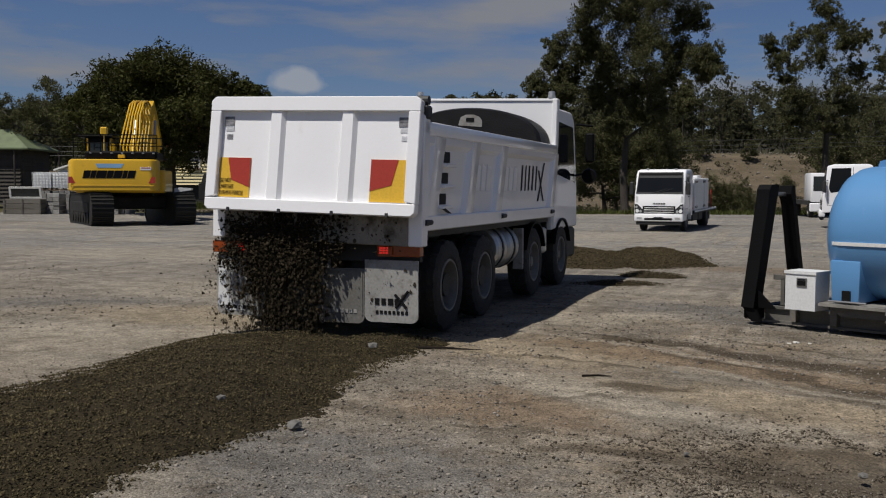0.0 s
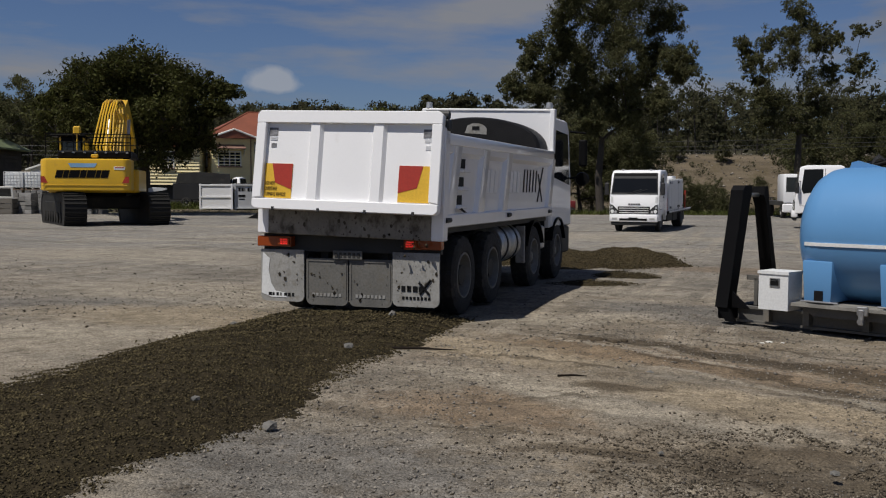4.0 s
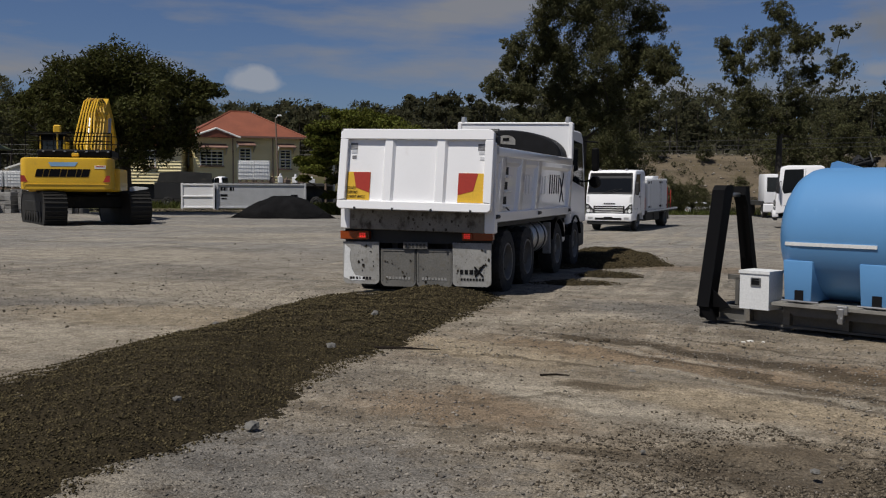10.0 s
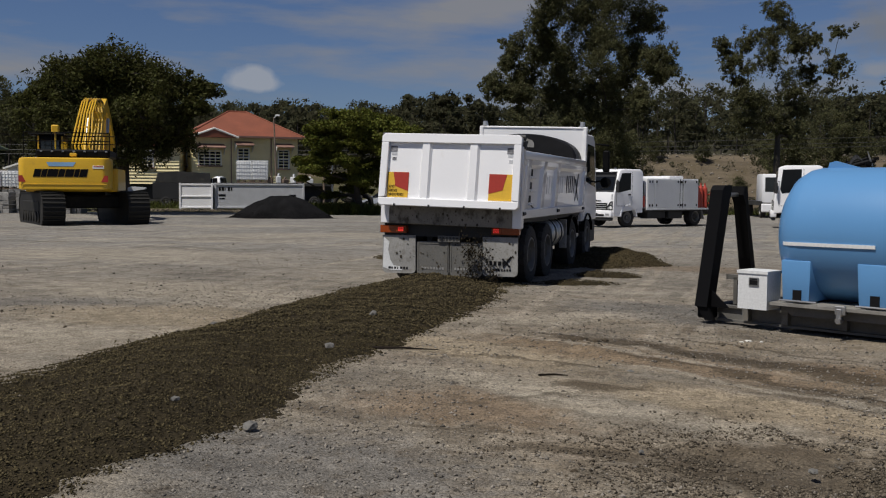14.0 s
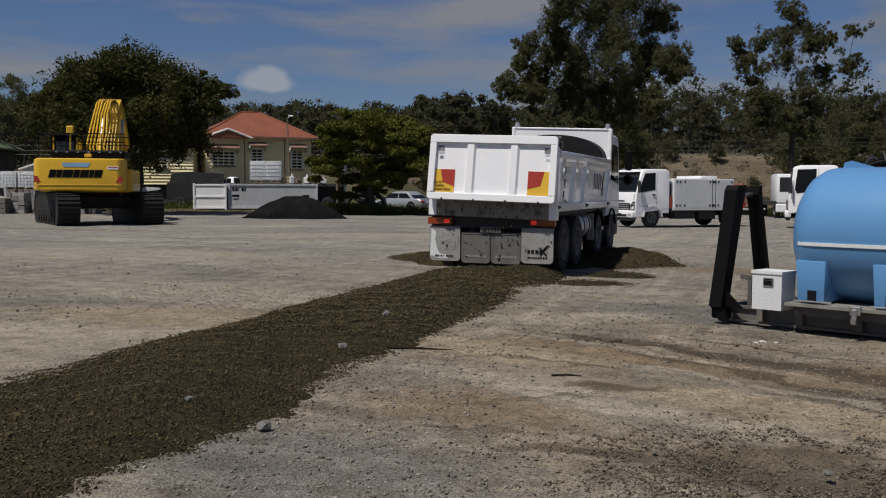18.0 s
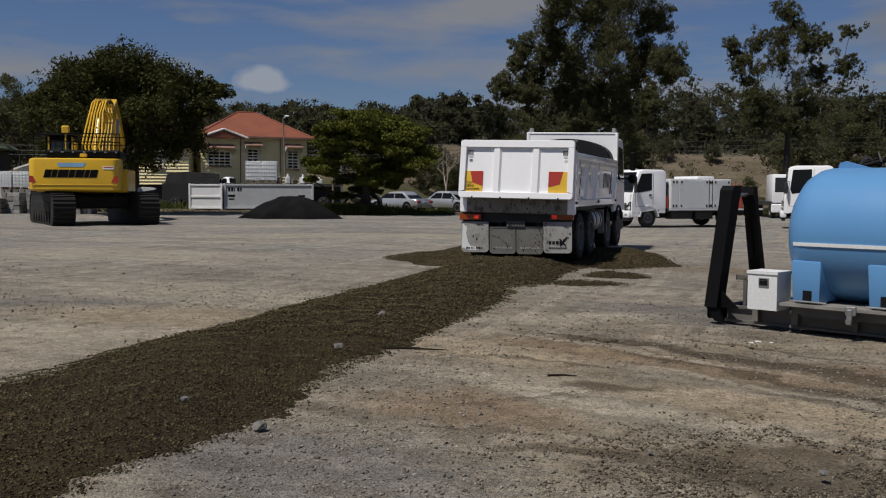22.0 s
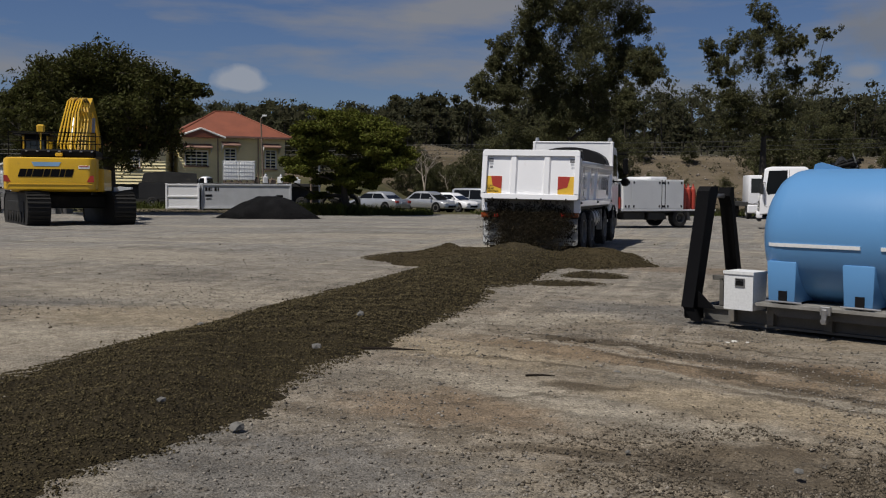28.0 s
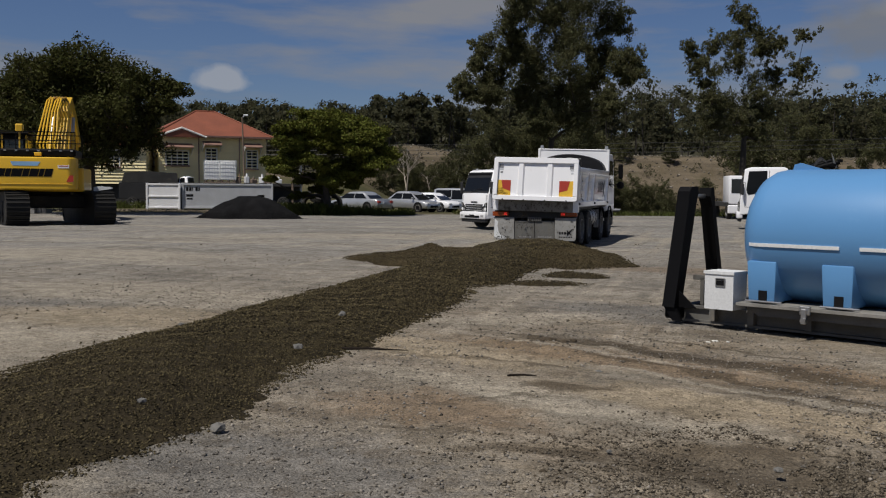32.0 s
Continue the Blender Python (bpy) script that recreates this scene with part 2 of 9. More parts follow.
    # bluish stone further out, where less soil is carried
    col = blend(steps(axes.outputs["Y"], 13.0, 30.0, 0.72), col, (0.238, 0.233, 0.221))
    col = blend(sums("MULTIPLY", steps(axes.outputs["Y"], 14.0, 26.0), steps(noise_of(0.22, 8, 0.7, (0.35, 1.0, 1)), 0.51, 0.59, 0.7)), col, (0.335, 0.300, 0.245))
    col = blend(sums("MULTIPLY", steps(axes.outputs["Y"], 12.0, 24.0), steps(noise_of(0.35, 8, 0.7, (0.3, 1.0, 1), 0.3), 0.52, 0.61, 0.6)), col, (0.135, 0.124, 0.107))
    # tyre tracks along the strip, pressed pale and dark by turns
    tracks = sums("MULTIPLY", steps(noise_of(0.9, 3, 0.5, (2.4, 0.05, 1), radians(18)), 0.54, 0.60), steps(noise_of(1.6, 8, 0.75), 0.38, 0.62))
    tracks = sums("MULTIPLY", tracks, sums("MULTIPLY", steps(axes.outputs["Y"], 8.0, 11.0), steps(axes.outputs["Y"], 46.0, 36.0)))
    col = blend(sums("MULTIPLY", tracks, 0.85), col, (0.325, 0.285, 0.225))
    ridges = sums("MULTIPLY", steps(noise_of(1.5, 3, 0.5, (2.6, 0.07, 1), radians(24)), 0.57, 0.62), steps(noise_of(2.2, 8, 0.75), 0.42, 0.60))
    ridges = sums("MULTIPLY", ridges, steps(axes.outputs["Y"], 9.0, 12.0))
    col = blend(sums("MULTIPLY", ridges, 0.7), col, (0.125, 0.112, 0.092))
    # patches with a place of their own: middle, half sizes, turn, colour, amount
    warp = t.nodes.new("ShaderNodeVectorMath")
    warp.operation = "MULTIPLY_ADD"
    warp.inputs[1].default_value = (0.9, 0.9, 0.0)
    t.links.new(noise_of(1.3, 5, 0.6, out="Color"), warp.inputs[0])
    lift = t.nodes.new("ShaderNodeVectorMath")
    lift.operation = "SUBTRACT"
    lift.inputs[1].default_value = (0.45, 0.45, 0.0)
    t.links.new(here, lift.inputs[0])
    t.links.new(lift.outputs[0], warp.inputs[2])
    crumbs = steps(noise_of(6.0, 7, 0.75), 0.25, 0.75, 0.45, -0.45)
    TAN, RUST, DAMP, GREY, PALE = (0.275, 0.225, 0.155), (0.170, 0.115, 0.068), (0.062, 0.047, 0.030), (0.148, 0.140, 0.128), (0.325, 0.288, 0.226)
    for cx, cy, a, c, turn, tone, amount in (
            (-2.8, 12.4, 2.4, 0.9, -15, TAN, 0.7), (-5.2, 11.2, 2.2, 0.6, -5, PALE, 0.6), (-6.5, 14.0, 3.0, 0.5, 5, GREY, 0.6), (3.45, 13.0, 1.7, 0.9, -45, GREY, 0.8), (-0.7, 5.6, 1.2, 0.8, -40, GREY, 0.8), (1.6, 12.5, 1.3, 0.45, 20, PALE, 0.6), (0.6, 9.9, 1.5, 0.55, -38, TAN, 0.8), (2.6, 7.2, 1.5, 0.35, -40, TAN, 0.8),
            (0.25, 7.3, 0.9, 0.45, -40, RUST, 0.6), (4.0, 8.6, 0.8, 0.3, -45, RUST, 0.6), (2.1, 9.4, 1.8, 0.42, -42, RUST, 0.6), (0.5, 8.3, 1.0, 0.28, -42, PALE, 0.7), (1.6, 7.15, 1.3, 0.22, -38, PALE, 0.6), (3.2, 9.25, 1.75, 0.22, -52, DAMP, 0.85), (3.25, 7.6, 0.7, 0.3, -40, DAMP, 0.6), (2.0, 10.55, 0.75, 0.16, -25, DAMP, 0.7),
            # the near-black one at (1.7, 10.55) paints the shade inside the pit
            (2.3, 10.2, 1.6, 0.07, -40, DAMP, 0.7), (3.4, 10.1, 1.3, 0.06, -50, DAMP, 0.7), (2.9, 8.5, 1.6, 0.07, -50, DAMP, 0.75), (1.0, 9.2, 1.0, 0.06, -35, DAMP, 0.6), (3.7, 7.5, 1.0, 0.07, -48, DAMP, 0.7), (1.9, 9.9, 1.5, 0.10, -44, PALE, 0.7), (2.9, 7.9, 1.4, 0.09, -46, PALE, 0.7), (0.2, 6.6, 0.5, 0.06, -20, DAMP, 0.5), (0.7, 7.6, 0.5, 0.05, 15, DAMP, 0.5), (1.4, 8.1, 0.42, 0.18, -10, DAMP, 0.8), (1.7, 10.55, 0.22, 0.10, 0, (0.02, 0.015, 0.01), 0.9), (2.1, 5.75, 0.85, 0.50, -5, DAMP, 0.75), (0.9, 6.1, 0.5, 0.12, -15, DAMP, 0.6), (0.2, 6.4, 0.3, 0.12, 10, DAMP, 0.4),
            (-4.0, 15.6, 2.4, 1.2, -30, PALE, 0.6), (-7.6, 24.4, 4.0, 2.0, -20, PALE, 0.6), (-1.9, 34.0, 6.0, 2.0, 0, PALE, 0.5), (7.5, 33.0, 5.0, 1.5, -10, PALE, 0.5), (6.0, 20.0, 2.5, 0.7, -30, RUST, 0.5)):
        mp = t.nodes.new("ShaderNodeMapping")
        mp.vector_type = "TEXTURE"
        mp.inputs["Location"].default_value, mp.inputs["Rotation"].default_value, mp.inputs["Scale"].default_value = (cx, cy, 0), (0, 0, radians(turn)), (a, c, 50)
        t.links.new(warp.outputs[0], mp.inputs["Vector"])
        d = t.nodes.new("ShaderNodeVectorMath")
        d.operation = "LENGTH"
        t.links.new(mp.outputs[0], d.inputs[0])
        col = blend(steps(sums("ADD", d.outputs["Value"], crumbs), 1.35, 0.75, amount), col, tone)
    col = blend(steps(noise_of(2.6, 10, 0.78), 0.51, 0.64, 0.72), col, (0.096, 0.076, 0.053))
    col = blend(steps(noise_of(8.0, 6, 0.7), 0.52, 0.70, 0.42), col, (0.082, 0.068, 0.052))

    # stone chips at two sizes
    def chips(scale, spread):
        vo = t.nodes.new("ShaderNodeTexVoronoi")
        vo.inputs["Scale"].default_value = scale
        t.links.new(here, vo.inputs["Vector"])
        sep = t.nodes.new("ShaderNodeSeparateColor")
        t.links.new(vo.outputs["Color"], sep.inputs[0])
        return vo.outputs["Distance"], sep.outputs[0], sep.outputs[1]

    d1, tone1, _ = chips(78.0, 0)
    d2, tone2, pick2 = chips(27.0, 0)
    value = steps(tone1, 0.0, 1.0, 1.30, 0.62)
    core = steps(d2, 0.42, 0.28)
    bright = sums("MULTIPLY", sums("MULTIPLY", steps(tone2, 0.80, 0.86, 0.42), core), steps(pick2, 0.3, 0.35))
    dark = sums("MULTIPLY", steps(tone2, 0.20, 0.14, 0.35), core)
    value = sums("SUBTRACT", sums("ADD", value, bright), dark)
    # grit in drifts and crumbled crust
    value = sums("MULTIPLY", value, steps(noise_of(5.5, 8, 0.78), 0.36, 0.64, 1.17, 0.85))
    value = sums("MULTIPLY", value, steps(noise_of(1.3, 10, 0.8, (0.55, 1.3, 1), 0.4), 0.42, 0.58, 1.13, 0.84))
    hsv = t.nodes.new("ShaderNodeHueSaturation")
    t.links.new(col, hsv.inputs["Color"])
    t.links.new(value, hsv.inputs["Value"])
    # rough grass takes over beyond the yard's far edge, then the dry cutting
    pos = t.nodes.new("ShaderNodeSeparateXYZ")
    t.links.new(here, pos.inputs[0])
    edge = sums("ADD", sums("MULTIPLY", noise_of(0.5, 5), 5.0), pos.outputs["Y"])
    far = blend(steps(noise_of(0.25, 6), 0.35, 0.65), (0.050, 0.052, 0.022), (0.095, 0.080, 0.042))
    dry = blend(steps(noise_of(0.5, 9, 0.68, (0.12, 0.12, 1.3)), 0.40, 0.60), (0.088, 0.071, 0.049), (0.142, 0.114, 0.079))
    dry = blend(steps(noise_of(0.30, 8, 0.7), 0.52, 0.66, 0.75), dry, (0.088, 0.070, 0.040))
    dry = blend(steps(noise_of(0.7, 7, 0.7, (0.4, 0.4, 1.0)), 0.58, 0.68, 0.8), dry, (0.060, 0.060, 0.028))
    land = blend(steps(pos.outputs["Y"], 155, 158), far, dry)
    land = blend(steps(sums("ADD", pos.outputs["Y"], sums("MULTIPLY", noise_of(0.2, 5), 6.0)), 176.5, 179.5), land, (0.040, 0.038, 0.022))
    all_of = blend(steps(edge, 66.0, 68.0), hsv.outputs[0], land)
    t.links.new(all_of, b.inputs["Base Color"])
    bp = t.nodes.new("ShaderNodeBump")
    bp.inputs["Strength"].default_value, bp.inputs["Distance"].default_value = 0.75, 0.012
    t.links.new(sums("ADD", sums("SUBTRACT", noise_of(20, 6, 0.7), d1), sums("MULTIPLY", core, 0.35)), bp.inputs["Height"])
    t.links.new(bp.outputs[0], b.inputs["Normal"])
    return m


SOIL = (0.031, 0.0247, 0.0142)
M = {
    "ground": ground_mat(),
    "asphalt": surface("asphalt", (0.06, 0.06, 0.06), 0.9, blotch=0.2, bump=0.3),
    "soil": surface("damp_soil", SOIL, 0.95, spec=0.1, blotch=0.3, scale=1.2, grain=0.35, fine=28, bump=1.0),
    "clods": stony("soil_clods", (0.062, 0.050, 0.026), 0.75),
    "dry_soil": surface("drier_soil", (0.044, 0.034, 0.018), 0.95, spec=0.08, blotch=0.35, scale=0.8, grain=0.35, fine=22, bump=1.0),
    "dry_clods": stony("drier_soil_clods", (0.060, 0.048, 0.026), 0.6),
    "fall_clods": stony("falling_soil_clods", (0.028, 0.022, 0.013), 0.6),
    "coal": stony("black_heap_stone", (0.011, 0.011, 0.0115), 0.5),
    "stones": stony("gravel_stones", (0.180, 0.162, 0.138), 0.65),
    "rock": surface("grey_rock", (0.13, 0.125, 0.115), 0.9, blotch=0.3, scale=8, bump=0.6),
    "white": surface("white_paint", (0.84, 0.84, 0.85), 0.32, blotch=0.02, grain=0.01, coat=0.3, dirt=(0.5, 0.46, 0.40), dirty=0.05),
    "white_side": surface("white_paint_side", (0.84, 0.84, 0.86), 0.22, blotch=0.03, grain=0.01, coat=0.5, dirt=(0.50, 0.46, 0.41), dirty=0.10, stretch=(1, 1, 0.4)),
    "white_dirty": surface("muddy_white_paint", (0.24, 0.215, 0.175), 0.7, blotch=0.2, scale=3, dirt=(0.070, 0.055, 0.038), dirty=0.62, dirt_scale=6, stretch=(1, 1, 0.7)),
    "flap_white": surface("muddy_white_flap", (0.28, 0.275, 0.26), 0.75, blotch=0.12, scale=4, grain=0.12, dirt=(0.17, 0.155, 0.13), dirty=0.50, dirt_scale=9),
    "flap_grey": surface("muddy_grey_flap", (0.13, 0.126, 0.116), 0.8, blotch=0.15, scale=4, grain=0.15, dirt=(0.12, 0.108, 0.088), dirty=0.50, dirt_scale=8),
    "mud_splash": surface("dried_mud_splash", (0.085, 0.072, 0.055), 0.95, spec=0.1, blotch=0.3, scale=8, bump=0.6),
    "cream": surface("cream_weatherboard", (0.80, 0.69, 0.38), 0.6, blotch=0.08, scale=0.6),
    "house_white": surface("house_white_trim", (0.72, 0.71, 0.66), 0.6, blotch=0.06),
    "red_roof": surface("orange_red_roof", (0.205, 0.062, 0.030), 0.6, blotch=0.14, scale=0.7, grain=0.1, fine=9, dirt=(0.25, 0.08, 0.05), dirty=0.3),
    "green_roof": surface("green_roof", (0.13, 0.16, 0.085), 0.6, blotch=0.2),
    "awning": surface("brown_awning", (0.22, 0.13, 0.10), 0.6, blotch=0.2),
    "black": surface("black_paint", (0.004, 0.004, 0.0045), 0.55, spec=0.10, blotch=0.2, dirt=(0.015, 0.014, 0.012), dirty=0.05),
    "black_plastic": surface("black_plastic", (0.018, 0.018, 0.019), 0.6, blotch=0.2, dirt=(0.08, 0.07, 0.06), dirty=0.15),
    "tarp": surface("black_tarp", (0.008, 0.008, 0.009), 0.6, spec=0.25, blotch=0.3, scale=4, bump=0.3),
    "tyre": surface("tyre_rubber", (0.020, 0.019, 0.018), 0.85, blotch=0.25, grain=0.2, bump=0.4, dirt=(0.10, 0.085, 0.065), dirty=0.22),
    "tyre_old": surface("weathered_tyre", (0.040, 0.038, 0.035), 0.9, spec=0.15, blotch=0.3, grain=0.3, bump=0.6, dirt=(0.10, 0.092, 0.08), dirty=0.35),
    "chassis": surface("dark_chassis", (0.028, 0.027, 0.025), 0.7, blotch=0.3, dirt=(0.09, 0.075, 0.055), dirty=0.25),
    "steel": surface("bare_steel", (0.42, 0.42, 0.42), 0.35, 0.9, blotch=0.2),
    "alloy": surface("dull_alloy", (0.55, 0.55, 0.54), 0.4, 0.7, blotch=0.15, dirt=(0.12, 0.10, 0.08), dirty=0.3),
    "rim": surface("dusty_rim", (0.19, 0.185, 0.172), 0.6, 0.3, blotch=0.2, dirt=(0.12, 0.1, 0.075), dirty=0.3),
    "yellow": surface("machine_yellow", (0.62, 0.37, 0.016), 0.4, blotch=0.06, coat=0.2, dirt=(0.25, 0.15, 0.04), dirty=0.1),
    "board_yellow": surface("marker_yellow", (0.66, 0.40, 0.03), 0.5, blotch=0.05),
    "board_red": surface("marker_red", (0.36, 0.030, 0.016), 0.5, blotch=0.06),
    "amber": surface("amber_lens", (0.26, 0.045, 0.006), 0.2, blotch=0.1),
    "red_lens": glow("lit_red_lamp", (0.75, 0.03, 0.02), 0.40),
    "blue_tank": surface("sky_blue_paint", (0.098, 0.252, 0.48), 0.38, blotch=0.02, grain=0.0, coat=0.15, dirt=(0.20, 0.37, 0.58), dirty=0.05),
    "skid": surface("grey_green_steel", (0.105, 0.100, 0.090), 0.65, blotch=0.25, dirt=(0.20, 0.17, 0.13), dirty=0.3, scale=3),
    "silver": surface("silver_car_paint", (0.50, 0.51, 0.52), 0.28, 0.55, blotch=0.04, coat=0.5),
    "bin_white": surface("bin_white_paint", (0.66, 0.67, 0.67), 0.5, blotch=0.06, dirt=(0.42, 0.38, 0.33), dirty=0.06, dirt_scale=1.6),
    "bin_grey": surface("bin_grey_paint", (0.52, 0.53, 0.55), 0.5, blotch=0.08, dirt=(0.25, 0.22, 0.18), dirty=0.15),
    "plastic_white": surface("milky_plastic", (0.78, 0.79, 0.78), 0.45, blotch=0.04),
    "truck_blue": surface("curtain_blue", (0.012, 0.065, 0.33), 0.5, blotch=0.1),
    "truck_navy": surface("curtain_navy", (0.012, 0.030, 0.16), 0.5, blotch=0.1),
    "cab_red": surface("dark_red_cab", (0.16, 0.02, 0.02), 0.35, blotch=0.1),
    "cab_lime": surface("lime_yellow_cab", (0.50, 0.47, 0.08), 0.35, blotch=0.1),
    "red_part": surface("red_paint", (0.40, 0.05, 0.03), 0.45, blotch=0.1),
    "sign_blue": surface("pale_blue_sign", (0.22, 0.40, 0.60), 0.5),
    "glass": glass_dark("dark_glass"),
    "car_glass": surface("car_glass", (0.008, 0.009, 0.010), 0.12, spec=0.25, blotch=0.1, grain=0.0),
    "bark": surface("grey_bark", (0.048, 0.040, 0.033), 0.9, blotch=0.3, scale=1.5, grain=0.25, fine=14, bump=0.8, stretch=(1, 1, 0.3)),
    "dead_wood": surface("dead_wood", (0.26, 0.225, 0.18), 0.9, blotch=0.3, bump=0.5, stretch=(1, 1, 0.2)),
    "timber": surface("weathered_timber", (0.17, 0.125, 0.09), 0.85, blotch=0.25, bump=0.4, stretch=(0.3, 1, 1)),
    "leaf_mango": leaf_mat("mango_leaf", (0.054, 0.056, 0.017), 0.55),
    "leaf_poin": leaf_mat("poinciana_leaf", (0.088, 0.096, 0.018), 0.5, 0.15),
    "leaf_gum": leaf_mat("gum_leaf", (0.094, 0.095, 0.045), 0.3, 0.4),
    "leaf_far": leaf_mat("far_leaf", (0.076, 0.076, 0.042), 0.2, 0.5),
    "grass": leaf_mat("grass_blade", (0.064, 0.074, 0.020)),
    "dark_board": surface("dark_stained_board", (0.045, 0.038, 0.03), 0.8, blotch=0.25),
    "letter": surface("black_lettering", (0.008, 0.008, 0.009), 0.6, spec=0.15, blotch=0.05),
    "decal_grey": surface("grey_decal", (0.50, 0.51, 0.53), 0.4, blotch=0.1),
    "track_dark": surface("dark_track_steel", (0.022, 0.021, 0.019), 0.7, spec=0.25, blotch=0.3, dirt=(0.055, 0.047, 0.036), dirty=0.32),
    "sticker_dark": surface("printed_sticker", (0.16, 0.16, 0.17), 0.5, blotch=0.5, scale=22, grain=0.4, fine=60),
    "deck_plate": surface("worn_deck_plate", (0.21, 0.20, 0.18), 0.6, blotch=0.3, scale=4, dirt=(0.10, 0.085, 0.065), dirty=0.3),
    "wire": surface("dark_wire", (0.03, 0.03, 0.03), 0.6),
}


# ---- building helpers ----
def box(bm, x0, x1, y0, y1, z0, z1, bevel=0.0, segments=1):
    r = bmesh.ops.create_cube(bm, size=1.0, matrix=Matrix.Translation(((x0 + x1) / 2, (y0 + y1) / 2, (z0 + z1) / 2)) @ Matrix.Diagonal((abs(x1 - x0), abs(y1 - y0), abs(z1 - z0), 1)))
    if bevel:
        edges = list({e for v in r["verts"] for e in v.link_edges})
        bmesh.ops.bevel(bm, geom=edges, offset=bevel, segments=segments, affect="EDGES", profile=0.5)
    return bm


def rod(bm, p, q, r, n=10, r2=None):
    p, q = Vector(p), Vector(q)
    d = q - p
    m = Matrix.Translation((p + q) / 2) @ d.to_track_quat("Z", "Y").to_matrix().to_4x4()
    bmesh.ops.create_cone(bm, cap_ends=True, segments=n, radius1=r, radius2=r if r2 is None else r2, depth=d.length, matrix=m)
    return bm


def slab(bm, outline, thick, m=None):
    """A flat outline (x, z pairs in the plane y = 0) given depth along +y, then placed by m."""
    m = m or Matrix()
    front = [bm.verts.new(m @ Vector((x, 0, z))) for x, z in outline]
    back = [bm.verts.new(m @ Vector((x, thick, z))) for x, z in outline]
    n = len(outline)
    bm.faces.new(front)
    bm.faces.new(back[::-1])
    for i in range(n):
        bm.faces.new((front[i], back[i], back[(i + 1) % n], front[(i + 1) % n]))
    return bm


def loft(bm, rings, closed=True, caps=True):
    vs = [[bm.verts.new(p) for p in ring] for ring in rings]
    n = len(rings[0])
    for a, b in zip(vs, vs[1:]):
        for i in range(n if closed else n - 1):
            j = (i + 1) % n
            bm.faces.new((a[i], a[j], b[j], b[i]))
    if caps and closed:
        bm.faces.new(vs[0][::-1])
        bm.faces.new(vs[-1])
    return bm


def lathe(bm, profile, n=20, axis="x", at=(0, 0, 0), caps=True):
    """Rings (along, radius) turned round an axis."""
    rings = []
    for a, r in profile:
        ring = []
        for i in range(n):
            c, s = math.cos(2 * math.pi * i / n), math.sin(2 * math.pi * i / n)
            p = {"x": (a, r * c, r * s), "y": (r * s, a, r * c), "z": (r * c, r * s, a)}[axis]
            ring.append(Vector(at) + Vector(p))
        rings.append(ring)
    return loft(bm, rings, caps=caps)


def mesh_of(bm, name, material, sharp=27, turn=None):
    if turn is not None:
        bm.transform(turn)
    bmesh.ops.recalc_face_normals(bm, faces=bm.faces[:])
    me = bpy.data.meshes.new(name)
    bm.to_mesh(me)
    bm.free()
    me.materials.append(M[material] if isinstance(material, str) else material)
    me.shade_smooth()
    me.set_sharp_from_angle(angle=radians(sharp))
    return me


def part(name, bm, material, parent, label="", sharp=27, turn=None, at=None):
    ob = new(name, mesh_of(bm, name, material, sharp, turn))
    ob.parent = parent
    if at is not None:
        ob.matrix_basis = at
    if label:
        ob["label"] = label
    return ob


def thing(name, at, label, category, group="", kind=""):
    ob = new(name)
    ob.empty_display_size = 0.2
    ob.matrix_basis = at
    return tagged(ob, label, category, group, kind)


def solid(name, bm, material, at, label, category, group="", kind="", sharp=27):
    ob = new(name, mesh_of(bm, name, material, sharp))
    ob.matrix_basis = at
    return tagged(ob, label, category, group, kind)


def B():
    return bmesh.new()


def raw_mesh(name, verts, faces, material):
    """A mesh from arrays: verts (n, 3), faces (m, 3 or 4)."""
    verts, faces = np.asarray(verts, np.float32), np.asarray(faces, np.int32)
    me = bpy.data.meshes.new(name)
    k = faces.shape[1]
    me.vertices.add(len(verts))
    me.vertices.foreach_set("co", verts.ravel())
    me.loops.add(faces.size)
    me.loops.foreach_set("vertex_index", faces.ravel())
    me.polygons.add(len(faces))
    me.polygons.foreach_set("loop_start", np.arange(0, faces.size, k, dtype=np.int32))
    me.update(calc_edges=True)
    me.validate()
    me.materials.append(M[material])
    return me


def pebble_shape(rng):
    v = np.array([(1, 0, 0), (-0.5, 0.87, 0), (-0.5, -0.87, 0), (0.2, 0.1, 0.95), (-0.1, 0, -0.9)], float)
    f = np.array([(0, 1, 3), (1, 2, 3), (2, 0, 3), (1, 0, 4), (2, 1, 4), (0, 2, 4)])
    return v, f


def scatter(places, sizes, rng, flat=0.7):
    """Small eight-sided stones at the places: arrays of verts and faces."""
    v, f = pebble_shape(rng)
    n = len(places)
    shape = v[None] * rng.uniform(0.6, 1.25, (n, 5, 1)) + rng.normal(0, 0.14, (n, 5, 3))
    shape[:, :, 2] *= flat
    a = rng.uniform(0, 2 * np.pi, n)
    c, s = np.cos(a)[:, None], np.sin(a)[:, None]
    x, y = shape[:, :, 0] * c - shape[:, :, 1] * s, shape[:, :, 0] * s + shape[:, :, 1] * c
    shape = np.stack([x, y, shape[:, :, 2]], -1) * np.asarray(sizes)[:, None, None] + np.asarray(places)[:, None, :]
    faces = f[None] + 5 * np.arange(n)[:, None, None]
    return shape.reshape(-1, 3), faces.reshape(-1, 3)


